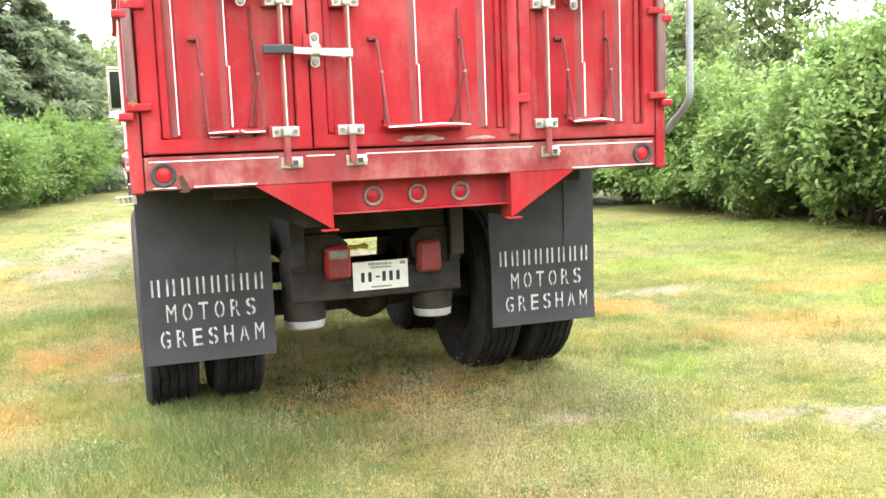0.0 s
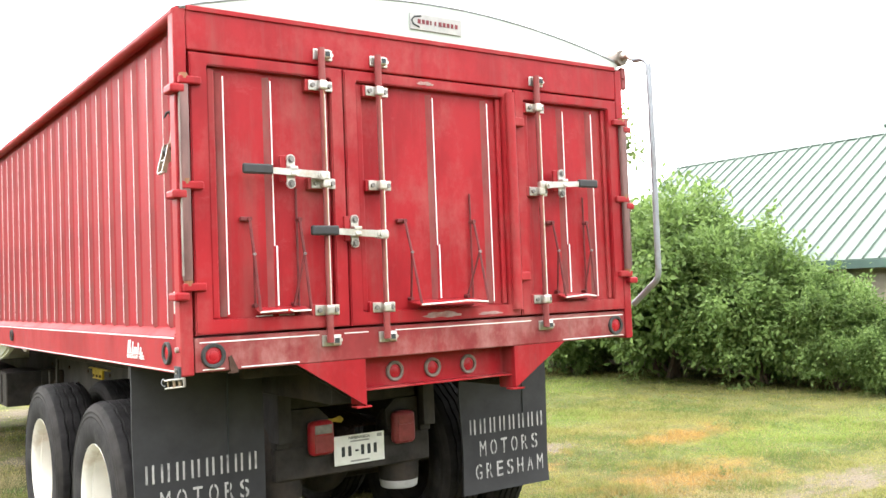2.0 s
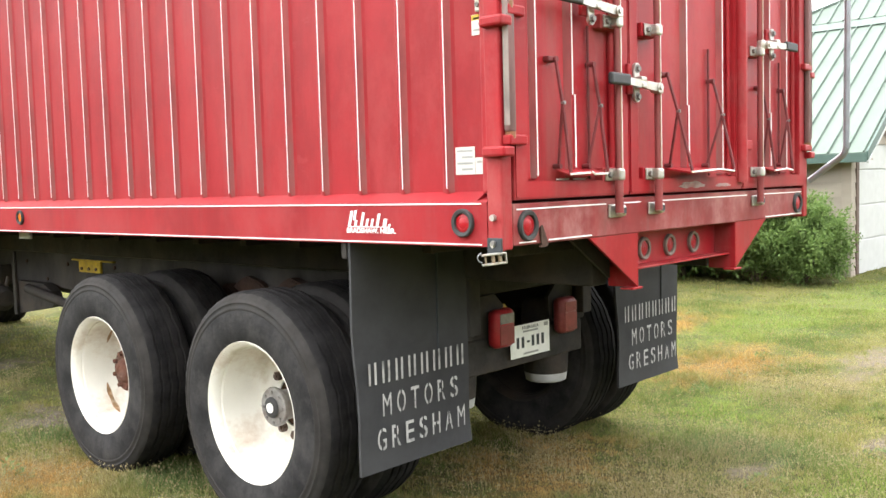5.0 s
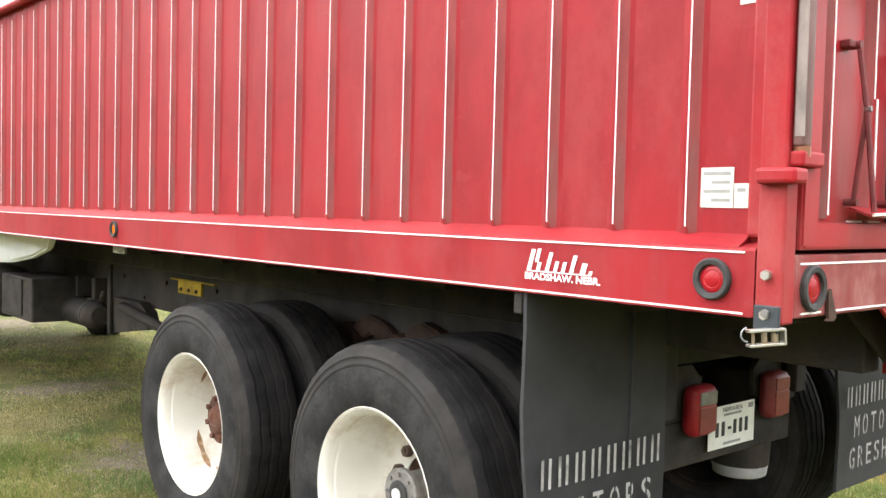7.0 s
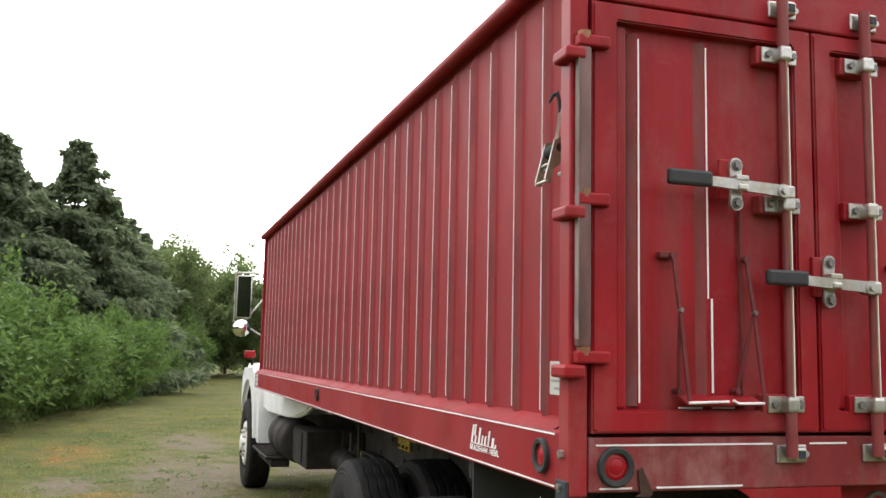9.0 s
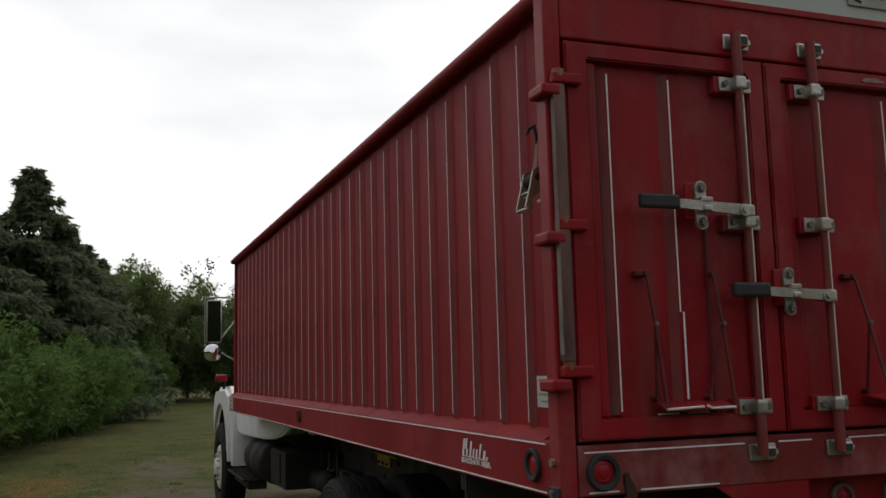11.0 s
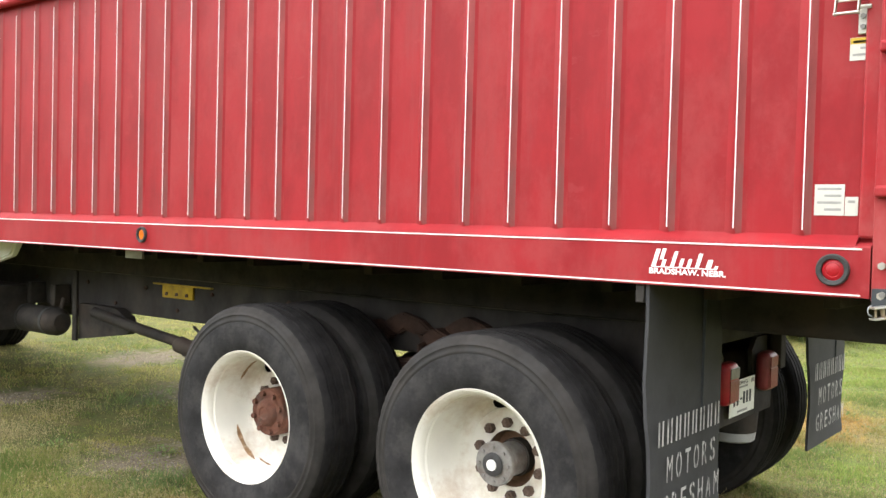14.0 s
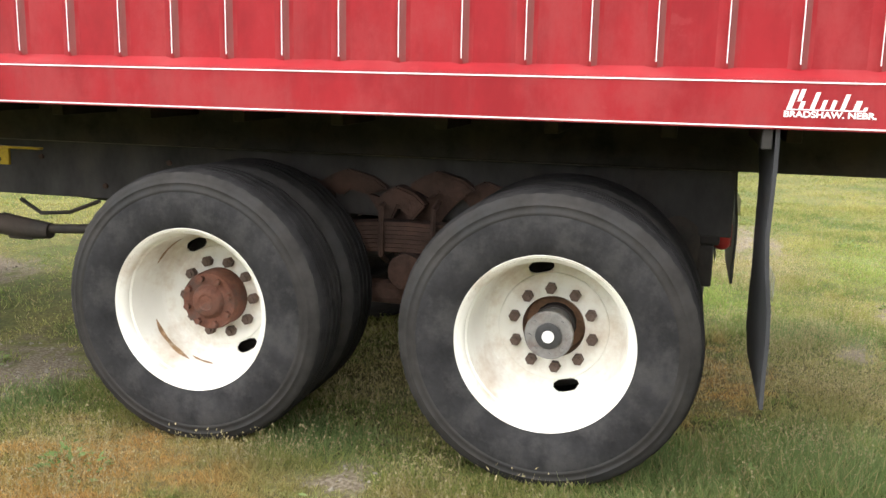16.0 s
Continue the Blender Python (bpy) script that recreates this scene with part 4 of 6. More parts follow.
def handle(x, z, bar_x, grip_x):
    """The lever of a lock bar in its catch plate."""
    s = 1 if grip_x > bar_x else -1
    bm = bmesh.new()
    bx(bm, x - 0.046, x + 0.024, -0.024, -0.010, z - 0.035, z + 0.075, 0.004)
    block = part("catch_block", bm, RED_REAR, truck)
    bm = bmesh.new()
    bx(bm, x - 0.019, x + 0.019, -0.034, -0.024, z - 0.044, z + 0.058, 0.004)
    rod(bm, (x, -0.024, z - 0.044), (x, -0.035, z - 0.044), 0.0195, 14)
    rod(bm, (x, -0.024, z + 0.060), (x, -0.035, z + 0.060), 0.0195, 14)
    bx(bm, x - 0.020, x + 0.020, -0.064, -0.032, z + 0.012, z + 0.028, 0.004)
    bx(bm, x - 0.015, x + 0.015, -0.068, -0.050, z - 0.014, z + 0.004, 0.005)
    cp = part("catch_plate", bm, CHROME, block, "zinc catch plate with bolts")
    for dz in (-0.044, 0.058):
        bm = rod(bmesh.new(), (x, -0.032, z + dz), (x, -0.046, z + dz), 0.011, 6)
        part("bolt", rod(bm, (x, -0.034, z + dz), (x, -0.037, z + dz), 0.016, 14), WASHER, cp)
    bm = bmesh.new()
    mid = x + s * 0.092
    prism(bm, [(bar_x + s * 0.02, z - 0.022), (mid, z - 0.008), (mid, z + 0.018), (bar_x + s * 0.02, z + 0.010)], "y", -0.062, -0.050)
    rod(bm, (bar_x + s * 0.030, -0.030, z - 0.006), (bar_x + s * 0.030, -0.066, z - 0.006), 0.0185, 18)
    bx(bm, min(bar_x - s * 0.016, bar_x + s * 0.03), max(bar_x - s * 0.016, bar_x + s * 0.03), -0.056, -0.026, z - 0.026, z + 0.014, 0.008)
    rod(bm, (bar_x + s * 0.03, -0.064, z - 0.006), (bar_x + s * 0.03, -0.074, z - 0.006), 0.010, 8)
    lever = part("lever", bm, CHROME, truck, "zinc lock lever with a black grip")
    bm = bmesh.new()
    bx(bm, min(mid, grip_x), max(mid, grip_x), -0.067, -0.046, z - 0.012, z + 0.030, 0.008)
    part("grip", bm, GRIP, lever, "black rubber grip")


for x in (-0.605, -0.325, 0.598):
    lock_bar(x)
    for z in (1.482, 2.02, 2.44):
        clamp(x, z)
    keeper(x, 1.352)
    keeper(x, 2.578)
handle(-0.762, 2.056, -0.605, -0.985)
handle(-0.468, 1.808, -0.325, -0.690)
handle(0.742, 2.056, 0.598, 0.965)


# round lamps
def round_lamp(x, y, z, axis, r, lens, ring, label, dome=0.0015):
    base = part("marker_lamp", lathe(bmesh.new(), [(0.0, r * 1.0), (-0.010, r), (-0.014, r * 0.92), (-0.012, r * 0.70), (-0.004, r * 0.66)], 28), ring, truck, label, True)
    base.matrix_basis = Matrix.Translation((x, y, z)) @ (Euler((0, 0, radians(90))).to_matrix().to_4x4() if axis == "y" else Matrix())
    part("lens", lathe(bmesh.new(), [(-0.003, r * 0.68), (-0.005, r * 0.63), (-0.005 - dome, r * 0.45), (-0.004 - dome, r * 0.42), (-0.005 - dome, r * 0.39), (-0.005 - dome, 0.0005)], 24), lens, base, "", True)


round_lamp(-1.107, 0.0, 1.325, "y", 0.050, LENS, GROMMET, "round red tail lamp in a black grommet")
round_lamp(1.107, 0.0, 1.325, "y", 0.050, LENS, GROMMET, "round red tail lamp in a black grommet")
round_lamp(XL + 0.003, 0.160, 1.338, "x", 0.046, LENS, GROMMET, "round red side lamp in a black grommet")
round_lamp(XL + 0.003, 3.47, 1.345, "x", 0.040, AMBER, GROMMET, "round amber side lamp")

# lamp beam with its gussets under the sill
bm = bmesh.new()
bx(bm, -0.425, 0.425, 0.100, 0.125, 1.125, 1.262, 0.003)
bx(bm, -0.42, 0.42, 0.03, 0.125, 1.118, 1.126, 0.002)
part("lamp_beam", bm, RED_REAR, truck, "recessed red lamp beam")
for x in (-0.213, -0.005, 0.203):
    round_lamp(x, 0.100, 1.187, "y", 0.046, LENS, GROMG, "round red centre lamp in a grey grommet")
for s in (-1, 1):
    bm = bmesh.new()
    prism(bm, [(s * 0.745, 1.262), (s * 0.425, 1.262), (s * 0.425, 1.062)], "y", 0.002, 0.012)
    bx(bm, s * 0.425, s * 0.417, 0.002, 0.13, 1.055, 1.262, 0.002)
    bx(bm, s * 0.47, s * 0.395, -0.004, 0.05, 1.050, 1.058, 0.002)
    part("gusset", bm, RED_REAR, truck, "triangular red gusset plate")
    bm = bmesh.new()
    prism(bm, [(s * 0.735, 1.262), (s * 0.46, 1.262), (s * 0.46, 1.09)], "y", 0.10, 0.112)
    part("inner_gusset", bm, BLACK, truck)

# tarp and its end cap
def arch(x):
    t = (x + 1.21) / 2.42
    return 2.700 + 0.036 * t + 0.165 * math.sin(math.pi * min(1, max(0, t))) ** 0.85


bm = bmesh.new()
xs = [-1.21 + 2.42 * i / 32 for i in range(33)]
prism(bm, [(x, 2.70) for x in (1.21, -1.21)] + [(x, arch(x)) for x in xs], "y", -0.006, 0.006)
cap = part("tarp_end_cap", bm, TARP, truck, "white arched tarp end cap")
bm = bmesh.new()
tube(bm, [(x, 0.0, arch(x)) for x in xs], 0.009, 8)
part("cap_rim", bm, GALV, truck, "grey rim of the end cap", True)
bm = bmesh.new()
top = [[bm.verts.new((x * 0.965, y, arch(x) - 0.006 - 0.012 * abs(math.sin(y * 2.4)))) for x in xs] for y in [0.01 + (LEN - 0.02) * j / 26 for j in range(27)]]
for a, b in zip(top, top[1:]):
    for i in range(32):
        bm.faces.new((a[i], a[i + 1], b[i + 1], b[i]))
part("roll_tarp", bm, TARP, truck, "white vinyl roll tarp over bows", True)
bm = bmesh.new()
tube(bm, [(1.225, -0.03, 2.765), (1.225, LEN, 2.765)], 0.042, 12)
part("tarp_roll", bm, GROMG, truck, "rolled dark tarp edge tube", True)
bm = bmesh.new()
rod(bm, (1.225, -0.03, 2.77), (1.225, -0.075, 2.775), 0.022, 10)
tube(bm, [(1.225, -0.06, 2.765), (1.235, -0.11, 2.735)], 0.012, 8)
crank = part("crank_joint", bm, CHROME, truck, "universal joint of the tarp crank", True)
bm = bmesh.new()
pts = [(1.235, -0.10, 2.737), (1.24, -0.135, 2.735)] + [(1.245, -0.135 - 0.06 * math.sin(radians(a)), 2.675 + 0.06 * math.cos(radians(a))) for a in range(15, 91, 15)]
pts += [(1.250, -0.195, 2.2), (1.252, -0.190, 1.66)] + [(1.252, -0.190 + 0.07 * (1 - math.cos(radians(a))), 1.60 - 0.07 * math.sin(radians(a))) for a in range(0, 61, 15)]
pts += [(1.245, -0.01, 1.43)]
tube(bm, pts, 0.0160, 10)
part("crank_handle", bm, GALV, crank, "long grey bent crank pipe", True)
for z0, z1, d in ((2.60, 2.72, 0.035), (2.36, 2.44, 0.035), (1.93, 1.99, 0.03)):
    bm = bmesh.new()
    bx(bm, 1.238, 1.238 + d, -0.004, 0.02, z0, z1, 0.004)
    rod(bm, (1.252, -0.004, (z0 + z1) / 2), (1.252, -0.012, (z0 + z1) / 2), 0.008, 8)
    part("crank_bracket", bm, RED_WORN, truck)

# sign on the end cap: plain shapes
sign = part("sign_plate", box(-0.130, 0.162, -0.0135, -0.0085, 2.752, 2.828, 0.002), SIGNBG, truck, "small grey sign plate on the white end cap")
bm = bmesh.new()
for i, w in enumerate((0.022, 0.021, 0.02, 0.008, 0.012, 0.022, 0.021, 0.02, 0.018, 0.02)):
    x = -0.088 + i * 0.0235
    bx(bm, x, x + w * 0.7, -0.0162, -0.0135, 2.782, 2.802)
part("print", bm, SIGNRED, sign)
bm = bmesh.new()
tube(bm, [(-0.07, -0.0145, 2.818), (-0.105, -0.0145, 2.812), (-0.122, -0.0145, 2.795), (-0.112, -0.0145, 2.776), (-0.08, -0.0145, 2.766)], 0.004, 6)
part("swoosh", bm, INK, sign)

# mud flaps with stencilled words
def mud_flap(cx, tilt):
    bm = bmesh.new()
    w = 0.315
    rows = []
    for i in range(9):
        z = 0.388 + (1.262 - 0.388) * i / 8
        rows.append([(x, 0.735 + 0.012 * math.sin(i * 0.9) * (x / w) * 0.6 + 0.003 * math.sin(i * 1.7) - tilt * (1.262 - z), z) for x in [-w + 2 * w * k / 8 for k in range(9)]])
    fr = [[bm.verts.new((a, b - 0.006, c)) for a, b, c in r] for r in rows]
    bk = [[bm.verts.new((a, b + 0.006, c)) for a, b, c in r] for r in rows]
    for i in range(8):
        for k in range(8):
            bm.faces.new((fr[i][k], fr[i][k + 1], fr[i + 1][k + 1], fr[i + 1][k]))
            bm.faces.new((bk[i][k], bk[i + 1][k], bk[i + 1][k + 1], bk[i][k + 1]))
    for i in range(8):
        bm.faces.new((fr[i][0], fr[i + 1][0], bk[i + 1][0], bk[i][0]))
        bm.faces.new((fr[i][8], bk[i][8], bk[i + 1][8], fr[i + 1][8]))
        bm.faces.new((fr[0][i], bk[0][i], bk[0][i + 1], fr[0][i + 1]))
    flap = part("mud_flap", bm, FLAP, truck, "black rubber mud flap with white stencilled words", True)
    flap.location = (cx, 0, 0)
    # the fold's shade is drawn as a thin dark strip
    part("crease", prism(bmesh.new(), [(0.128, 0.74), (0.131, 0.74), (0.140, 1.255), (0.134, 1.255)], "y", 0.722 - tilt * 0.45, 0.7262 - tilt * 0.2), INK, flap, "dark upright strip for the shade in a crease")

    def yy(z):
        return 0.735 - tilt * (1.262 - z) - 0.022
    for i in range(8):
        bm = bmesh.new()
        x = -0.268 + i * 0.0705
        bx(bm, x, x + 0.010, 0, 0.001, -0.042, 0.042)
        bx(bm, x + 0.030, x + 0.040, 0, 0.001, -0.042, 0.042)
        o = part("stencil_bar", bm, STENCIL, flap)
        o.location = (0, yy(0.765), 0.765)
    for word, z, wd in (("MOTORS", 0.640, 0.43), ("GRESHAM", 0.513, 0.50)):
        for x, bm in stencil_letters(word, wd, 0.086):
            o = part("stencil_letter", bm, STENCIL, flap)
            o.matrix_basis = Matrix.Translation((0.008 + x, yy(z), z)) @ REARWARD


mud_flap(-0.905, 0.03)
mud_flap(0.913, 0.01)
for s in (-1, 1):
    part("flap_hanger", box(s * 0.58, s * 1.22, 0.745, 0.775, 1.20, 1.262, 0.004), BLACK, truck)

# ---- wheels ----
def tyre_mesh():
    """Worn truck tyre: sidewall rings, zigzag grooves, shoulder sipes, pressed flat where it stands."""
    R, SEG = 0.515, 144
    p = [(-0.118, 0.292), (-0.128, 0.312), (-0.136, 0.350), (-0.139, 0.390), (-0.137, 0.424), (-0.1345, 0.436), (-0.1365, 0.440), (-0.1355, 0.448), (-0.132, 0.452), (-0.131, 0.464), (-0.133, 0.468), (-0.130, 0.474), (-0.1265, 0.477), (-0.124, 0.484), (-0.118, 0.496), (-0.108, 0.505), (-0.096, 0.510)]
    tread, grooves = [], []
    for gx in (-0.066, -0.022, 0.022, 0.066):
        grooves += range(len(p) + len(tread), len(p) + len(tread) + 4)
        tread += [(gx - 0.007, R), (gx - 0.004, R - 0.010), (gx + 0.004, R - 0.010), (gx + 0.007, R)]
    prof = p + tread + [(-a, r) for a, r in p[::-1]]
    bm = lathe(bmesh.new(), prof, SEG)
    bm.verts.ensure_lookup_table()
    for i in range(len(prof)):
        for k in range(SEG):
            v = bm.verts[i * SEG + k]
            if i in grooves:
                v.co.x += 0.0035 * (1, 1, 0, -1, -1, 0)[k % 6]
            if (14 <= i <= 16 or len(prof) - 17 <= i <= len(prof) - 15) and k % 3 == 0:
                f = 1 - 0.0025 / math.hypot(v.co.y, v.co.z)
                v.co.y, v.co.z = v.co.y * f, v.co.z * f
            if v.co.z < -0.36:
                v.co.x *= 1 + 0.22 * (-0.36 - v.co.z)
            v.co.z = max(v.co.z, -0.498 + 0.008 * abs(v.co.y) / 0.2)
    me = finish("tyre", bm, RUBBER, True)
    me.materials.append(RUBBER_DUST)
    me.materials.append(SIDEWALL)
    for f in me.polygons:
        c = f.center
        r = math.hypot(c.y, c.z)
        f.material_index = 0 if abs(c.x) < 0.112 else 1 if r > 0.434 else 2
    return me


def rim_mesh():
    prof = [(-0.118, 0.292), (-0.126, 0.303), (-0.122, 0.306), (-0.112, 0.298), (-0.106, 0.291), (-0.100, 0.286), (-0.072, 0.285), (-0.066, 0.279), (0.00, 0.275), (0.06, 0.268), (0.108, 0.258),
            (0.124, 0.246), (0.132, 0.232), (0.134, 0.216), (0.1335, 0.202), (0.1345, 0.192), (0.127, 0.188), (0.1255, 0.183), (0.1255, 0.176), (0.126, 0.150), (0.126, 0.112)]
    fine = []
    for (xa, ra), (xb, rb) in zip(prof, prof[1:]):
        m = 9 if 0.19 < ra < 0.262 else 1
        fine += [(xa + (xb - xa) * t / m, ra + (rb - ra) * t / m) for t in range(m)]
    fine.append(prof[-1])
    seg, holes = 240, set()
    for i, ((xa, ra), (xb, rb)) in enumerate(zip(fine, fine[1:])):
        r = (ra + rb) / 2
        for k in range(seg):
            for c in (45.0, 225.0):
                d = (360 * (k + 0.5) / seg - c + 180) % 360 - 180
                if xa > 0.05 and (radians(d) * 0.225 / 0.050) ** 2 + ((r - 0.222) / 0.026) ** 2 < 1:
                    holes.add((i, k))
    bm = lathe(bmesh.new(), fine, seg, holes)
    r = bmesh.ops.solidify(bm, geom=bm.faces[:], thickness=0.008)
    return finish("wheel", bm, RIMW, True)


TYRE_ME, RIM_ME = tyre_mesh(), rim_mesh()
# the same rim in black, for the inner duals
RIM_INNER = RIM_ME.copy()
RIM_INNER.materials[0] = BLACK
NUT_ME = finish("lug_nut", rod(rod(bmesh.new(), (0.128, 0, 0), (0.092, 0, 0), 0.0205, 6), (0.128, 0, 0), (0.084, 0, 0), 0.010, 8), NUT)


def hub_mesh(rusty):
    bm = bmesh.new()
    if rusty:
        prof = [(0.13, 0.112), (0.036, 0.112), (0.022, 0.107), (0.020, 0.066), (0.004, 0.058), (-0.004, 0.048), (-0.006, 0.030), (-0.002, 0.026), (-0.002, 0.001)]
        lathe(bm, prof, 30)
        return finish("hub", bm, RUST, True)
    prof = [(0.17, 0.066), (0.024, 0.066), (0.022, 0.084), (0.004, 0.085), (-0.001, 0.081), (-0.001, 0.048), (-0.008, 0.045), (-0.010, 0.040), (-0.010, 0.001)]
    lathe(bm, prof, 30)
    return finish("hub", bm, HUBG, True)


HUB_A, HUB_B = hub_mesh(False), hub_mesh(True)
BOLT_A = finish("hub_bolt", rod(bmesh.new(), (0.004, 0, 0), (-0.009, 0, 0), 0.0070, 6), HUBG)
BOLT_B = finish("hub_bolt", rod(bmesh.new(), (0.026, 0, 0), (0.004, 0, 0), 0.013, 6), RUST)
CAP_ME = finish("hub_cap", rod(bmesh.new(), (-0.012, 0, 0), (-0.020, 0, 0), 0.021, 18), PIN)
RING_ME = finish("hub_ring", lathe(bmesh.new(), [(-0.0005, 0.0475), (-0.011, 0.0445), (-0.0155, 0.038), (-0.0155, 0.022), (-0.012, 0.0205)], 28), GROMMET, True)
DRUM_ME = finish("brake_drum", lathe(bmesh.new(), [(0.128, 0.112), (0.16, 0.110), (0.180, 0.106), (0.182, 0.07)], 30), RUSTBORE, True)


def wheel(x, y, z, out, hub, turn, label, nuts=10, front=False):
    """out: -1 shows its face to the left. An outer dual wheel, deep dished."""
    w = new("wheel", RIM_ME)
    tagged(w, label)
    w.parent = truck
    flip = Matrix() if out < 0 else Euler((0, 0, math.pi)).to_matrix().to_4x4()
    w.matrix_basis = Matrix.Translation((x, y, z)) @ flip @ Euler((radians(turn), 0, 0)).to_matrix().to_4x4()
    t = new("tyre", TYRE_ME)
    t.parent = w
    t.matrix_basis = Euler((radians(-turn), 0, 0)).to_matrix().to_4x4()
    h = new("hub", hub)
    h.parent = w
    if hub is HUB_A:
        c = new("hub_cap", CAP_ME)
        c.parent = w
        new("hub_ring", RING_ME).parent = w
        new("brake_drum", DRUM_ME).parent = w
    for a0, span, x0, x1 in ((28, 34, 0.040, 0.066), (-62, 46, 0.020, 0.060), (-95, 22, 0.050, 0.070)) if hub is HUB_B else ((120, 26, 0.040, 0.056),):
        bm = bmesh.new()
        rows = []
        for i in range(15):
            u = i / 14
            a, f = radians(a0 + span * (u - 0.5)), math.sin(math.pi * (0.03 + 0.94 * u)) * (0.75 + 0.25 * math.sin(9 * u))
            mid = (x0 + x1) / 2 + 0.010 * (u - 0.5)
            rows.append([bm.verts.new((x, (0.2652 - x * 0.117) * math.cos(a), (0.2652 - x * 0.117) * math.sin(a))) for x in (mid - (mid - x0) * f, mid + (x1 - mid) * f)])
        for p, q in zip(rows, rows[1:]):
            bm.faces.new((p[0], p[1], q[1], q[0]))
        part("rust_streak", bm, RUSTRUN, w, "brown rust streak")
    for k in range(8):
        a, rb = 2 * math.pi * k / 8 + 0.2, 0.066 if hub is HUB_A else 0.090
        hb = new("hub_bolt", BOLT_A if hub is HUB_A else BOLT_B)
        hb.parent = w
        hb.location = (0, rb * math.cos(a), rb * math.sin(a))
    for k in range(nuts):
        a = 2 * math.pi * (k + 0.5) / nuts
        nn = new("lug_nut", NUT_ME)
        nn.parent = w
        nn.location = (0, 0.1425 * math.cos(a), 0.1425 * math.sin(a))
    return w


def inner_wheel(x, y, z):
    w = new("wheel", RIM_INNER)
    tagged(w, "black inner dual wheel")
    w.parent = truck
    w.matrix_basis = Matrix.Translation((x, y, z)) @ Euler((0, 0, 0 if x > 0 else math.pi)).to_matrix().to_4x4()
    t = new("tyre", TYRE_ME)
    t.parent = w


WZ = 0.527
for s in (-1, 1):
    wheel(s * 1.088, 1.402, WZ, s, HUB_A, 31, "white deep dish wheel with grey axle hub")
    wheel(s * 1.088, 2.700, WZ + 0.006, s, HUB_B, 17, "white deep dish wheel with rusty hub")
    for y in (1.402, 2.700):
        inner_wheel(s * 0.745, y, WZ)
for s in (-1, 1):
    w = new("wheel", RIM_ME)
    tagged(w, "white front wheel with bright lug nuts")
    w.parent = truck
    w.matrix_basis = Matrix.Translation((s * 0.93, 9.13, WZ)) @ (Euler((0, 0, math.pi)).to_matrix().to_4x4() if s < 0 else Matrix())
    new("tyre", TYRE_ME).parent = w
    bm = lathe(bmesh.new(), [(0.055, 0.17), (0.125, 0.162), (0.135, 0.10), (0.15, 0.09), (0.175, 0.085), (0.18, 0.001)], 30)
    part("hub", bm, WHITE, w, "", True)
    for k in range(10):
        a = 2 * math.pi * k / 10
        part("lug_nut", rod(bmesh.new(), (0.12, 0.1425 * math.cos(a), 0.1425 * math.sin(a)), (0.165, 0.1425 * math.cos(a), 0.1425 * math.sin(a)), 0.016, 6), CHROME, w)

# ---- chassis ----
for s in (-1, 1):
    bm = bmesh.new()
    bx(bm, s * 0.40, s * 0.475, 0.80, 10.2, 0.80, 1.06, 0.006)
    part("frame_rail", bm, FRAME, truck, "black steel frame rail")
    bm = bmesh.new()
    bx(bm, s * 0.42, s * 0.52, 0.14, LEN, 1.06, 1.25, 0.006)
    part("long_sill", bm, BLACK, truck)
for i in range(17):
    y = 0.25 + i * 0.40
    part("crossmember", box(-0.89, 0.89, y - 0.025, y + 0.025, 1.20, 1.30, 0.004), BLACK, truck)
for y in (2.06, 3.6, 5.2):
    part("frame_crossmember", box(-0.42, 0.42, y - 0.04, y + 0.04, 0.80, 1.0, 0.005), BLACK, truck)
for y in (1.402, 2.700):
    bm = bmesh.new()
    rod(bm, (-0.95, y, WZ), (0.95, y, WZ), 0.075, 14)
    bmesh.ops.create_uvsphere(bm, u_segments=18, v_segments=12, radius=0.165, matrix=Matrix.Translation((0.06, y, WZ + 0.03)))
    part("axle", bm, BLACK, truck, "", True)
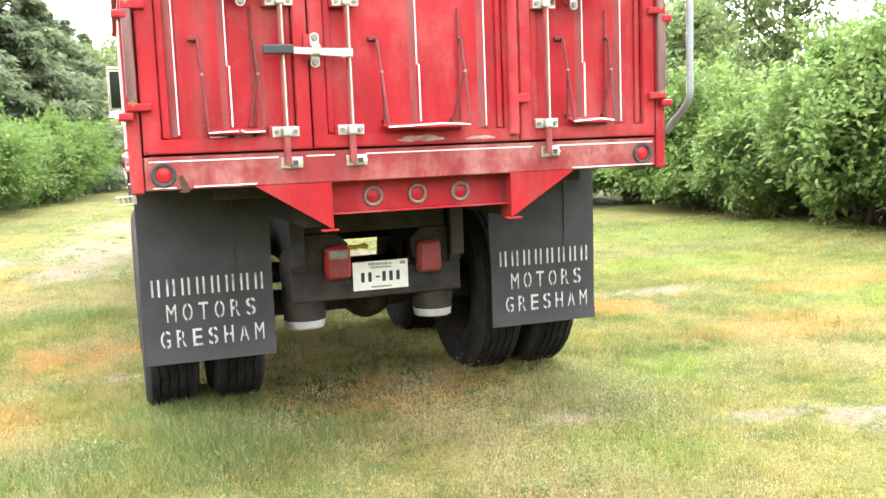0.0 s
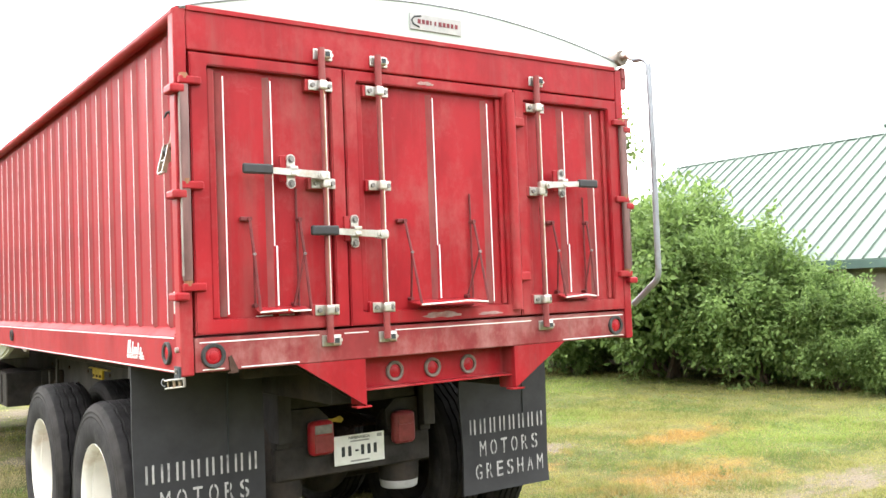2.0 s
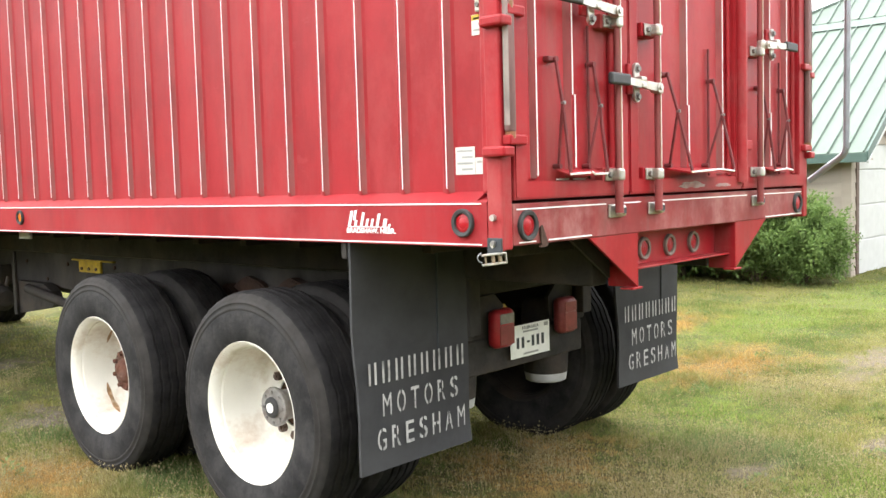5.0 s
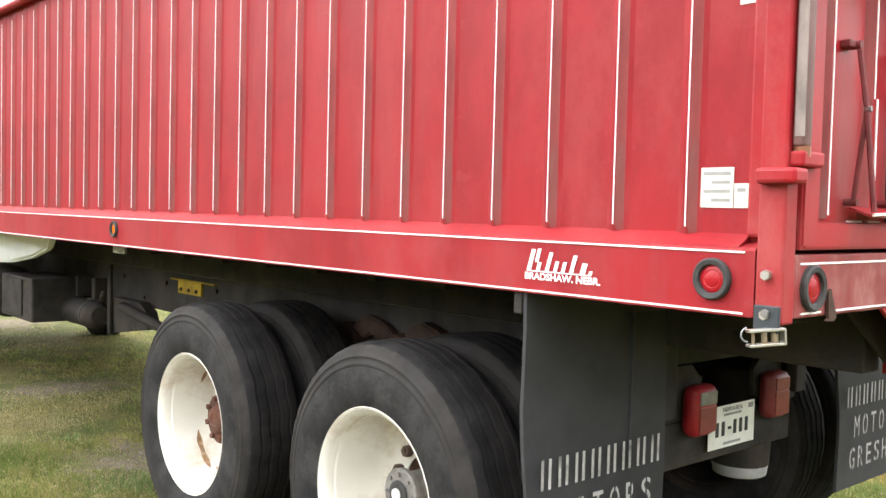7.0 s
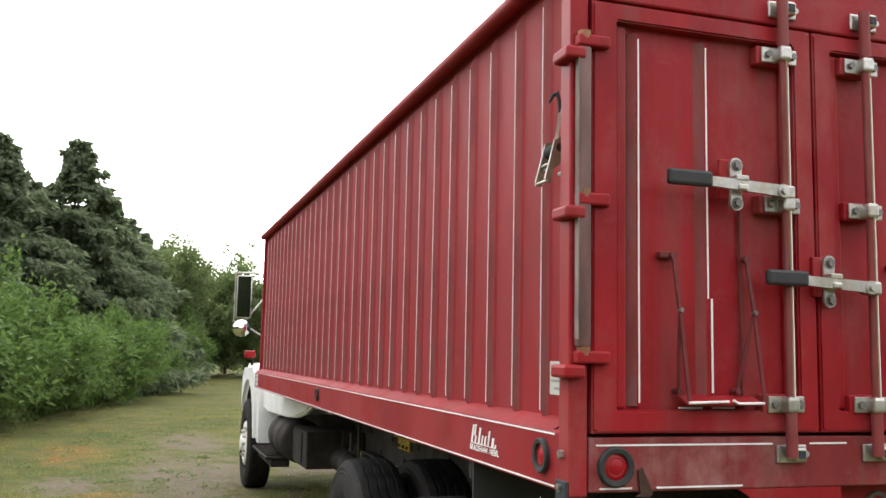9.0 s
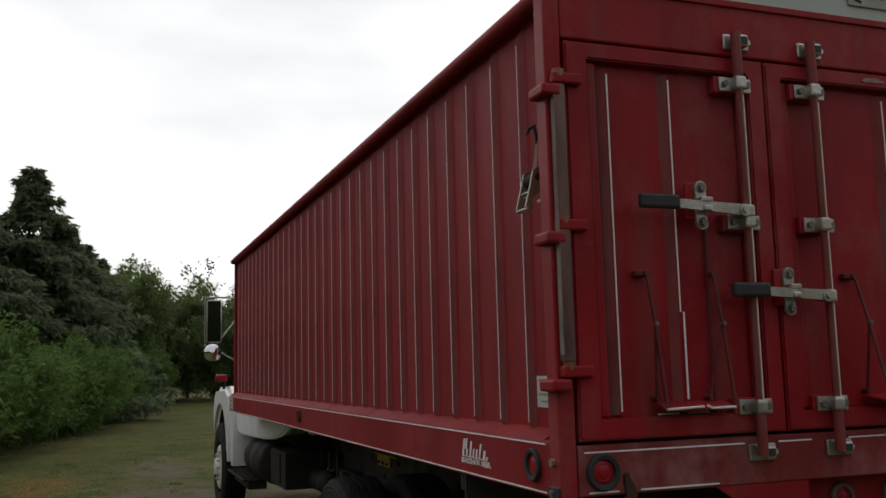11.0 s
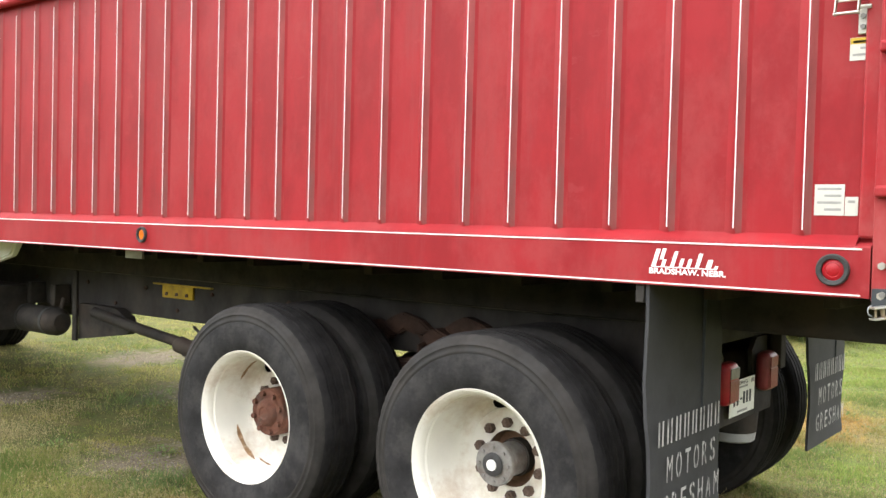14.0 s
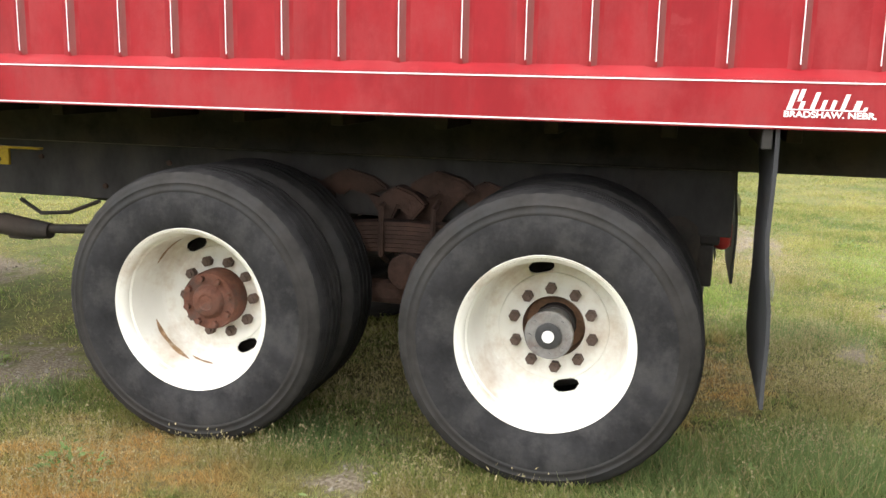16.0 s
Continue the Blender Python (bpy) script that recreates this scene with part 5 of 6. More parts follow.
for s in (-1, 1):
    bm = bmesh.new()
    for k in range(7):
        h = 0.55 - 0.055 * k
        pts = [(y, 0.80 - 0.018 * k - 0.11 * ((y - 2.06) / 0.7) ** 2 + 0.0) for y in [2.06 - h + 2 * h * i / 8 for i in range(9)]]
        prism(bm, pts + [(a, b - 0.016) for a, b in pts[::-1]], "x", s * 0.50, s * 0.585)
    part("leaf_spring", bm, RUST_DARK, truck, "dark rusty leaf spring pack")
    bm = bmesh.new()
    prism(bm, [(1.86, 0.90), (1.93, 0.94), (2.00, 0.89), (2.10, 0.92), (2.16, 0.87), (2.27, 0.90), (2.20, 0.80), (2.13, 0.74), (2.12, 0.56), (2.00, 0.56), (1.98, 0.74), (1.93, 0.82)], "x", s * 0.478, s * 0.50)
    rod(bm, (s * 0.48, 2.06, 0.60), (s * 0.62, 2.06, 0.60), 0.075, 18)
    for y in (1.88, 2.06, 2.24):
        rod(bm, (s * 0.498, y, 0.93), (s * 0.514, y, 0.93), 0.016, 6)
    for y in (1.95, 2.17):
        tube(bm, [(s * 0.52, y, 0.62), (s * 0.60, y, 0.66), (s * 0.605, y, 0.86), (s * 0.52, y, 0.88)], 0.012, 6)
    part("spring_saddle", bm, RUST_DARK, truck, "rusty spring saddle with u-bolts")
    for k, (y, z, r) in enumerate(((1.74, 0.93, 0.10), (1.93, 0.965, 0.12), (2.10, 0.90, 0.09), (2.32, 0.955, 0.13), (2.50, 0.91, 0.08))):
        bm = prism(bmesh.new(), [(y - r * 1.2, z - 0.03), (y - r * 0.5, z - 0.06 - 0.02 * (k % 3)), (y + r * 0.1, z - 0.04), (y + r * 0.4, z - 0.10 + 0.03 * (k % 2)), (y + r * 1.2, z - 0.02), (y + r * 0.7, z + 0.02), (y + r * 0.2, z + 0.045), (y - r * 0.7, z + 0.015)], "x", s * (0.477 + 0.006 * (k % 2)), s * (0.53 + 0.02 * (k % 3)))
        bmesh.ops.bevel(bm, geom=bm.edges[:], offset=0.008, segments=2, affect="EDGES")
        part("rusty_bracket", bm, RUST_DARK, truck, "flaking rusty suspension bracket")
    part("frame_flange", box(s * 0.475, s * 0.505, 0.82, 6.6, 1.055, 1.066, 0.002), ROADDUST, truck, "dusty frame flange")
    for k in range(9):
        part("frame_bolt", rod(bmesh.new(), (s * 0.475, 3.2 + k * 0.33, 0.98 - 0.12 * (k % 2)), (s * 0.486, 3.2 + k * 0.33, 0.98 - 0.12 * (k % 2)), 0.013, 6), RUST_DARK, truck)
    bm = bmesh.new()
    bx(bm, s * 0.48, s * 0.56, 1.35, 2.78, 0.44, 0.54, 0.03)
    part("walking_beam", bm, RUST_DARK, truck)
    bm = bmesh.new()
    lathe(bm, [(0.0, 0.09), (0.02, 0.112), (0.12, 0.118), (0.20, 0.112), (0.28, 0.122), (0.36, 0.118), (0.40, 0.09), (0.42, 0.001)], 24)
    bag = part("air_bag", bm, BLACK, truck, "black rubber air bag", True)
    bag.matrix_basis = Matrix.Translation(((-0.385 if s < 0 else 0.345), 1.0, 0.475)) @ Euler((0, radians(-90), 0)).to_matrix().to_4x4()
    bm = lathe(bmesh.new(), [(-0.03, 0.001), (-0.03, 0.090), (-0.022, 0.104), (0.03, 0.112), (0.045, 0.108), (0.05, 0.09)], 24)
    part("base_ring", bm, ALU, bag, "pale grey base ring", True)
part("drive_shaft", rod(bmesh.new(), (0, 2.9, 0.70), (0, 6.6, 0.93), 0.05, 14), BLACK, truck, "", True)
trod = part("torque_rod", tube(bmesh.new(), [(-0.60, 4.90, 0.80), (-0.60, 4.45, 0.742), (-0.60, 3.98, 0.690)], [0.036, 0.034, 0.032], 10), BLACK, truck, "black torque rod with a greasy yoke", True)
bm = bmesh.new()
tube(bm, [(-0.60, 4.03, 0.690), (-0.60, 4.00, 0.680), (-0.60, 3.86, 0.662), (-0.60, 3.74, 0.660)], [0.030, 0.052, 0.048, 0.036], 10)
bx(bm, -0.630, -0.570, 3.82, 3.95, 0.615, 0.66, 0.012)
part("yoke", bm, BLACK, trod, "", True)
part("link", tube(bmesh.new(), [(-0.60, 3.80, 0.665), (-0.60, 3.56, 0.680), (-0.60, 3.42, 0.685), (-0.60, 3.05, 0.66)], [0.020, 0.022, 0.032, 0.032], 10), BLACK, trod, "", True)
part("air_hose", tube(bmesh.new(), [(-0.56, 3.92, 0.79), (-0.58, 3.80, 0.735), (-0.57, 3.66, 0.745), (-0.54, 3.52, 0.80)], 0.009, 8), BLACK, truck, "", True)
bm = bmesh.new()
bx(bm, -0.492, -0.476, 4.03, 4.33, 0.935, 1.010, 0.003)
yp = part("yellow_plate", bm, YELLOW, truck, "yellow bracket plate with three bolts")
for y in (4.08, 4.18, 4.28):
    part("bolt", rod(bmesh.new(), (-0.49, y, 0.96), (-0.503, y, 0.96), 0.011, 6), NUT, yp)
part("yellow_strip", box(-0.50, -0.476, 3.85, 4.42, 1.012, 1.022, 0.002), YELLOW, yp)
for y in (5.35, 5.75):
    bm = bmesh.new()
    tube(bm, [(-0.55, y, 0.86), (-0.60, y, 0.70), (-0.58, y + 0.2, 0.62), (-0.52, y + 0.35, 0.72)], 0.018, 8)
    part("air_hose", bm, BLACK, truck, "", True)
bm = lathe(bmesh.new(), [(-0.30, 0.001), (-0.295, 0.06), (-0.26, 0.085), (-0.24, 0.095), (0.24, 0.095), (0.26, 0.085), (0.295, 0.06), (0.30, 0.001)], 24)
air = part("air_tank", bm, BLACK, truck, "black round air tank", True)
air.matrix_basis = Matrix.Translation((-0.60, 5.58, 0.70)) @ Euler((0, 0, radians(90))).to_matrix().to_4x4()
part("hanger_bar", box(-0.595, -0.575, 5.13, 5.18, 0.59, 1.06, 0.004), BLACK, truck, "flat black hanger bar")
part("hanger_foot", prism(bmesh.new(), [(5.14, 0.60), (5.14, 0.84), (4.72, 0.84), (4.60, 0.79), (4.55, 0.70), (4.62, 0.675)], "x", -0.57, -0.50), BLACK, truck, "sloping black bracket foot")
part("grey_tab", box(-1.11, -1.095, 3.65, 3.80, 1.212, 1.262, 0.003), ALU, truck, "small pale grey tab under the rail")
for y in (5.42, 5.74):
    part("tank_strap", rod(bmesh.new(), (-0.60, y - 0.015, 0.70), (-0.60, y + 0.015, 0.70), 0.098, 24), GROMMET, truck, "", True)
    part("hanger_bracket", box(-0.60, -0.48, y - 0.03, y + 0.03, 0.80, 0.95, 0.008), BLACK, truck)

# rear of the frame: light bar, tail lamps, number plate
bm = bmesh.new()
bx(bm, -0.47, 0.47, 0.86, 0.92, 0.60, 0.765, 0.01)
part("rear_crossmember", bm, BLACK, truck, "dirty black rear crossmember")
for x in (-0.47, 0.40):
    part("frame_post", box(x, x + 0.07, 0.84, 0.92, 0.765, 1.10, 0.01), BLACK, truck, "upright black frame end")
part("upper_bar", box(-0.40, 0.40, 0.88, 0.95, 0.955, 1.08, 0.01), BLACK, truck)
for outline in (((-0.40, 0.765), (-0.24, 0.765), (-0.17, 0.80), (-0.16, 0.90), (-0.22, 0.955), (-0.40, 0.955)), ((0.40, 0.765), (0.28, 0.765), (0.20, 0.80), (0.19, 0.90), (0.25, 0.955), (0.40, 0.955))):
    part("lamp_mount", prism(bmesh.new(), outline, "y", 0.865, 0.885), BLACK, truck, "rounded black lamp mounting plate")
for x0, x1, lm, lab in ((-0.30, -0.158, TAIL, "red tail lamp with clear reverse window"), (0.205, 0.345, LENSD, "faded red tail lamp")):
    bm = bmesh.new()
    bx(bm, x0, x1, 0.79, 0.86, 0.715, 0.895, 0.032, 4)
    lamp = part("tail_lamp", bm, lm, truck, lab, True)
    bm = bmesh.new()
    bx(bm, x0 + 0.020, x1 - 0.020, 0.787, 0.792, 0.732, 0.822, 0.002)
    part("lens", bm, LENSD, lamp)
    bm = bmesh.new()
    bx(bm, x0 + 0.022, x1 - 0.020, 0.787, 0.792, 0.828, 0.874, 0.002)
    part("reverse_window", bm, WASHER if x0 < 0 else LENSD, lamp, "dusty clear window")
bm = bmesh.new()
bx(bm, -0.146, 0.160, 0.838, 0.841, 0.642, 0.796, 0.0012)
plate = part("number_plate", bm, PLATE, truck, "white embossed number plate")
o = part("plate_word", text_bm("NEBRASKA", 0.13, 0.016, 0.0005), INK, plate)
o.matrix_basis = Matrix.Translation((0.007, 0.8375, 0.780)) @ REARWARD
bm = bmesh.new()
for i in range(6):
    x = -0.105 + i * 0.039
    if i == 2:
        bx(bm, x + 0.006, x + 0.026, 0.836, 0.8378, 0.706, 0.716)
    else:
        bx(bm, x + 0.003, x + 0.022, 0.836, 0.8378, 0.686, 0.738)
part("plate_bars", bm, INK, plate)
for x0, x1, z0, z1 in ((-0.05, 0.065, 0.758, 0.766), (-0.05, 0.065, 0.653, 0.662), (0.115, 0.145, 0.770, 0.788)):
    part("plate_small_print", box(x0, x1, 0.836, 0.8378, z0, z1), GREYINK, plate)
part("yellow_tag", prism(bmesh.new(), [(-0.150, 0.862), (-0.118, 0.852), (-0.085, 0.858), (-0.035, 0.850), (-0.022, 0.868), (-0.042, 0.888), (-0.090, 0.876), (-0.135, 0.882)], "y", 0.952, 0.956), YELLOW, truck, "torn yellow tag above the number plate")

# ---- cab and front ----
def rounded_cab():
    bm = bmesh.new()
    out = [(6.93, 1.00), (8.42, 0.98), (8.50, 1.30), (8.44, 1.72), (8.15, 2.36), (8.02, 2.48), (7.9, 2.52), (7.10, 2.52), (6.96, 2.44), (6.90, 2.2), (6.90, 1.1)]
    prism(bm, out, "x", -0.93, 0.93)
    bmesh.ops.bevel(bm, geom=[e for e in bm.edges], offset=0.05, segments=3, affect="EDGES")
    return bm


cab = part("cab", rounded_cab(), WHITE, truck, "white truck cab", True)
for s in (-1, 1):
    bm = bmesh.new()
    prism(bm, [(7.30, 1.68), (8.33, 1.68), (8.08, 2.32), (7.34, 2.32)], "x", s * 0.9315, s * 0.934)
    part("window", bm, GLASS, cab, "dark side window")
    bm = bmesh.new()
    for a, b in (((7.24, 1.06), (7.24, 2.38)), ((7.24, 1.06), (8.38, 1.06)), ((8.40, 1.08), (8.36, 1.66))):
        tube(bm, [(s * 0.931, *a), (s * 0.931, *b)], 0.006, 6)
    part("door_seam", bm, BLACK, cab)
    part("door_handle", box(s * 0.93, s * 0.96, 7.32, 7.46, 1.50, 1.53, 0.006), CHROME, cab)
bm = bmesh.new()
prism(bm, [(-0.85, 1.75), (0.85, 1.75), (0.78, 2.35), (-0.78, 2.35)], "y", 8.30, 8.31)
for v in bm.verts:
    v.co.y += (2.35 - v.co.z) * 0.42 - 0.06
part("windshield", bm, GLASS, cab)
bm = bmesh.new()
prism(bm, [(8.40, 0.95), (10.25, 0.90), (10.32, 1.30), (10.25, 1.48), (8.46, 1.66)], "x", -0.62, 0.62)
bmesh.ops.bevel(bm, geom=[e for e in bm.edges], offset=0.06, segments=3, affect="EDGES")
part("hood", bm, WHITE, truck, "white hood", True)
for s in (-1, 1):
    bm = bmesh.new()
    outer = [(9.15 + 0.66 * math.cos(radians(a)), 0.62 + 0.66 * math.sin(radians(a))) for a in range(-5, 186, 12)]
    prof = [(9.82, 1.12), (9.76, 1.34), (9.54, 1.45), (8.66, 1.47), (8.42, 1.40), (8.34, 1.20), (8.32, 0.60), (8.48, 0.60)]
    inner = [(9.15 + 0.62 * math.cos(radians(a)), 0.60 + 0.62 * math.sin(radians(a))) for a in range(180, 9, -12)]
    prism(bm, prof + [(8.52, 0.75)] + inner, "x", s * 0.60, s * 1.05)
    es = [e for e in bm.edges if abs(e.verts[0].co.x - s * 1.05) < 1e-4 and abs(e.verts[1].co.x - s * 1.05) < 1e-4]
    bmesh.ops.bevel(bm, geom=es, offset=0.05, segments=3, affect="EDGES")
    fender = part("fender", bm, WHITE, truck, "white front fender", True)
    fender.data.materials.append(BLACK)
    for f in fender.data.polygons:
        if abs(f.normal.x) < 0.5 and math.hypot(f.center.y - 9.15, f.center.z - 0.60) < 0.655:
            f.material_index = 1
    bm = bmesh.new()
    bx(bm, s * 1.03, s * 1.15, 8.62, 8.70, 1.525, 1.605, 0.012)
    lampf = part("fender_lamp", bm, LENS, fender, "red marker lamp on the fender", True)
    part("lamp_stem", rod(bmesh.new(), (s * 1.06, 8.66, 1.44), (s * 1.06, 8.66, 1.53), 0.014, 8), BLACK, fender)
    # mirrors
    bm = bmesh.new()
    tube(bm, [(s * 0.92, 8.1, 2.44), (s * 1.18, 8.2, 2.455), (s * 1.325, 8.21, 2.455), (s * 1.325, 8.21, 1.92), (s * 1.25, 8.2, 1.90), (s * 0.92, 8.3, 1.72)], 0.011, 8)
    tube(bm, [(s * 0.92, 8.2, 2.30), (s * 1.20, 8.2, 1.94)], 0.009, 8)
    arm = part("mirror_arm", bm, CHROME, truck, "bright tubular mirror arm", True)
    bm = bmesh.new()
    bx(bm, -0.082, 0.082, -0.02, 0.025, -0.235, 0.235, 0.014)
    head = part("mirror_head", bm, CHROME, arm, "tall west coast mirror", True)
    head.matrix_basis = pose(s * 1.230, 8.19, 2.19, 0, 0, s * 4.5)
    g = part("mirror_glass", box(-0.070, 0.070, -0.0235, -0.0205, -0.222, 0.222, 0.001), DIMMIRROR, arm)
    g.matrix_basis = head.matrix_basis.copy()
    bm = lathe(bmesh.new(), [(0.03, 0.001), (0.025, 0.06), (0.0, 0.092), (-0.008, 0.094), (-0.012, 0.090), (-0.026, 0.05), (-0.032, 0.001)], 24)
    spot = part("spot_mirror", bm, MIRROR, arm, "round convex mirror", True)
    spot.matrix_basis = Matrix.Translation((s * 1.245, 8.16, 1.845)) @ Euler((0, 0, radians(90 + s * 12))).to_matrix().to_4x4()
    # step, tank, battery box
    bm = bmesh.new()
    bx(bm, s * 0.78, s * 1.06, 7.12, 8.28, 0.555, 0.580, 0.006)
    for k in range(11):
        y = 7.17 + k * 0.10
        bx(bm, s * 0.80, s * 1.05, y, y + 0.03, 0.580, 0.592, 0.003)
    bx(bm, s * 0.82, s * 1.00, 7.15, 8.2, 0.475, 0.555, 0.01)
    part("cab_step", bm, BLACK, truck, "black ribbed cab step")
    bm = lathe(bmesh.new(), [(-0.50, 0.001), (-0.50, 0.16), (-0.48, 0.19), (-0.46, 0.20), (-0.18, 0.20), (-0.17, 0.207), (-0.12, 0.207), (-0.11, 0.20), (0.24, 0.20), (0.25, 0.207), (0.30, 0.207), (0.31, 0.20), (0.46, 0.20), (0.48, 0.19), (0.50, 0.16), (0.50, 0.001)], 28)
    tank = part("fuel_tank", bm, BLACK, truck, "black round fuel tank", True)
    tank.matrix_basis = Matrix.Translation((s * 0.80, 7.02, 0.775)) @ Euler((0, 0, radians(90))).to_matrix().to_4x4()
for s in (-1, 1):
    bm = prism(bmesh.new(), [(8.28, 1.255), (8.24, 0.985), (7.9, 0.965), (6.6, 1.0), (6.05, 1.030), (5.60, 1.085), (5.30, 1.155), (5.22, 1.255)], "x", s * 0.905, s * 0.965)
    bmesh.ops.bevel(bm, geom=[e for e in bm.edges if abs(e.verts[0].co.x - e.verts[1].co.x) < 1e-5], offset=0.015, segments=2, affect="EDGES")
    part("cab_skirt", bm, WHITE, truck, "long white skirt panel under the box", True)
bm = bmesh.new()
bx(bm, -0.90, -0.55, 5.75, 6.45, 0.62, 0.93, 0.012)
bb = part("battery_box", bm, BLACK, truck, "black battery box")
part("cover", box(-0.912, -0.90, 5.95, 6.40, 0.65, 0.91, 0.004), BLACK, bb)
part("front_bumper", box(-0.86, 0.86, 10.38, 10.50, 0.55, 0.85, 0.03), CHROME, truck)
part("engine_block", box(-0.38, 0.38, 8.5, 10.0, 0.55, 0.95, 0.04), BLACK, truck)
part("front_axle", rod(bmesh.new(), (-0.95, 9.15, WZ - 0.05), (0.95, 9.15, WZ - 0.05), 0.05, 12), BLACK, truck)

# stickers and lettering on the left side
def sticker(y0, y1, z0, z1, x=-1.2385, name="sticker", label="white printed sticker", rows=4, mt=PAPER):
    s = part(name, box(x - 0.0012, x, y0, y1, z0, z1), mt, truck, label)
    h = (z1 - z0) / (rows * 2 + 1)
    for i in range(rows):
        z = z1 - h * (1.3 + 2 * i)
        part("printed_bar", box(x - 0.0022, x - 0.0012, y0 + 0.008, y1 - 0.008 - 0.02 * (i % 2), z - h * 0.35, z + h * 0.35), GREYINK, s)
    return s


sticker(0.150, 0.233, 1.494, 1.584, -1.1792, label="white instruction sticker")
sticker(0.112, 0.148, 1.494, 1.548, -1.1792, label="white instruction sticker", rows=2)
w = sticker(0.098, 0.150, 1.938, 2.003, -1.1792, label="white and yellow warning sticker", rows=3)
part("warning_band", box(-1.1814, -1.1806, 0.099, 0.149, 1.985, 2.002), YELLOW, w)
sticker(LEN - 0.17, LEN + 0.02, 1.285, 1.390, -1.2325, label="white sticker at the front of the rail", rows=2)
o = part("town_lettering", text_bm("BRADSHAW, NEBR.", 0.252, 0.022, 0.0, 0.03), PIN, truck, "white town lettering")
o.matrix_basis = Matrix.Translation((-1.2345, 0.596, 1.3065)) @ LEFTWARD
mark = part("maker_mark", box(-1.2333, -1.2327, 0.500, 0.716, 1.3195, 1.3225), PIN, truck, "white slanted maker mark")
for y, w2, z0, z1 in ((0.716, 0.014, 1.322, 1.378), (0.688, 0.012, 1.345, 1.380), (0.684, 0.012, 1.320, 1.345), (0.652, 0.012, 1.322, 1.372), (0.624, 0.011, 1.322, 1.350), (0.598, 0.011, 1.322, 1.350), (0.570, 0.012, 1.322, 1.368), (0.536, 0.016, 1.320, 1.350), (0.508, 0.010, 1.322, 1.332)):
    part("slanted_bar", prism(bmesh.new(), [(y, z0), (y - w2, z0), (y - w2 - (z1 - z0) * 0.3, z1), (y - (z1 - z0) * 0.3, z1)], "x", -1.2345, -1.2328), PIN, mark)
for z in (1.345, 1.262):
    part("bolt", rod(bmesh.new(), (-1.236, 0.03, z + 0.01), (-1.248, 0.03, z + 0.01), 0.011, 6), CHROME, truck)

# ratchet straps hanging on the corner post
rs = thing("ratchet_strap", "rusty steel ratchet buckle hung on the red truck box", "ratchet strap", "ratchet straps", (-1.198, 0.13, 2.125))
for y in (-0.014, 0.048):
    bm = bmesh.new()
    prism(bm, [(0.004, 0.044), (-0.010, 0.060), (-0.026, 0.050), (-0.038, 0.000), (-0.054, -0.060), (-0.050, -0.070), (-0.036, -0.068), (-0.030, -0.030), (-0.006, -0.012)], "y", y - 0.0015, y + 0.0015)
    plate_ = part("side_plate", bm, BUCKLE, rs, "yellowed rusty side plate")
    part("bright_edge", tube(bmesh.new(), [(-0.027, y, 0.050), (-0.039, y, 0.0), (-0.055, y, -0.060)], 0.0022, 6), CHROME, plate_)
    part("pivot", rod(bmesh.new(), (-0.012, y - 0.005, 0.030), (-0.012, y + 0.004, 0.030), 0.011, 12), RUST_DARK, plate_)
part("spool", rod(bmesh.new(), (-0.014, -0.012, 0.026), (-0.014, 0.046, 0.026), 0.019, 14), FRAME, rs, "dark wound spool", True)
part("ratchet_bar", rod(bmesh.new(), (-0.036, -0.014, -0.014), (-0.036, 0.062, -0.014), 0.004, 8), CHROME, rs, "", True)
part("ratchet_bar", box(-0.034, -0.028, -0.012, 0.046, -0.028, -0.020, 0.002), CHROME, rs)
part("handle_bar", rod(bmesh.new(), (-0.050, -0.018, -0.064), (-0.050, 0.052, -0.064), 0.0045, 8), CHROME, rs, "bare bright handle bar", True)
part("end_pin", rod(bmesh.new(), (-0.010, -0.040, -0.042), (-0.010, -0.010, -0.042), 0.006, 10), PAPER, rs, "pale pin")
bm = bmesh.new()
rows = [[bm.verts.new((x0, y, z)) for y in (-0.018 + k * 0.001, 0.010 - k * 0.002)] for k, (x0, z) in enumerate(((-0.020, 0.044), (-0.016, 0.066), (-0.012, 0.090), (-0.010, 0.115), (-0.008, 0.140)))]
for a, b in zip(rows, rows[1:]):
    bm.faces.new((a[0], a[1], b[1], b[0]))
bmesh.ops.solidify(bm, geom=bm.faces[:], thickness=0.003)
part("webbing", bm, STRAP, rs, "frayed tan webbing")
bm = bmesh.new()
tube(bm, [(-0.008, -0.006, 0.130), (-0.010, -0.006, 0.160), (-0.014, -0.002, 0.182), (-0.024, 0.006, 0.178), (-0.032, 0.012, 0.158)], [0.005, 0.0055, 0.0075, 0.006, 0.003], 8)
part("hook", bm, INK, rs, "black hook")
bk = thing("ratchet_buckle", "bright steel ratchet buckle under the red corner post", "ratchet strap", "ratchet straps")
bk.matrix_basis = pose(-1.256, 0.018, 1.228, -5, 0, 53.1) @ Matrix.Scale(0.66, 4)
for s in (-1, 1):
    part("side_plate", box(-0.018, 0.018, -0.058, 0.058, s * 0.023 - 0.0045, s * 0.023 + 0.0045, 0.002), CHROME, bk)
for y, r in ((-0.030, 0.011), (0.004, 0.009), (0.040, 0.005)):
    part("pin", rod(bmesh.new(), (0, y, -0.026), (0, y, 0.026), r, 12), BUCKLE, bk, "", True)
part("wire_loop", tube(bmesh.new(), [(0, 0.058 + 0.02 * math.sin(radians(a)), 0.012 - 0.022 * math.cos(radians(a))) for a in range(0, 181, 20)], 0.003, 6), GALV, bk)
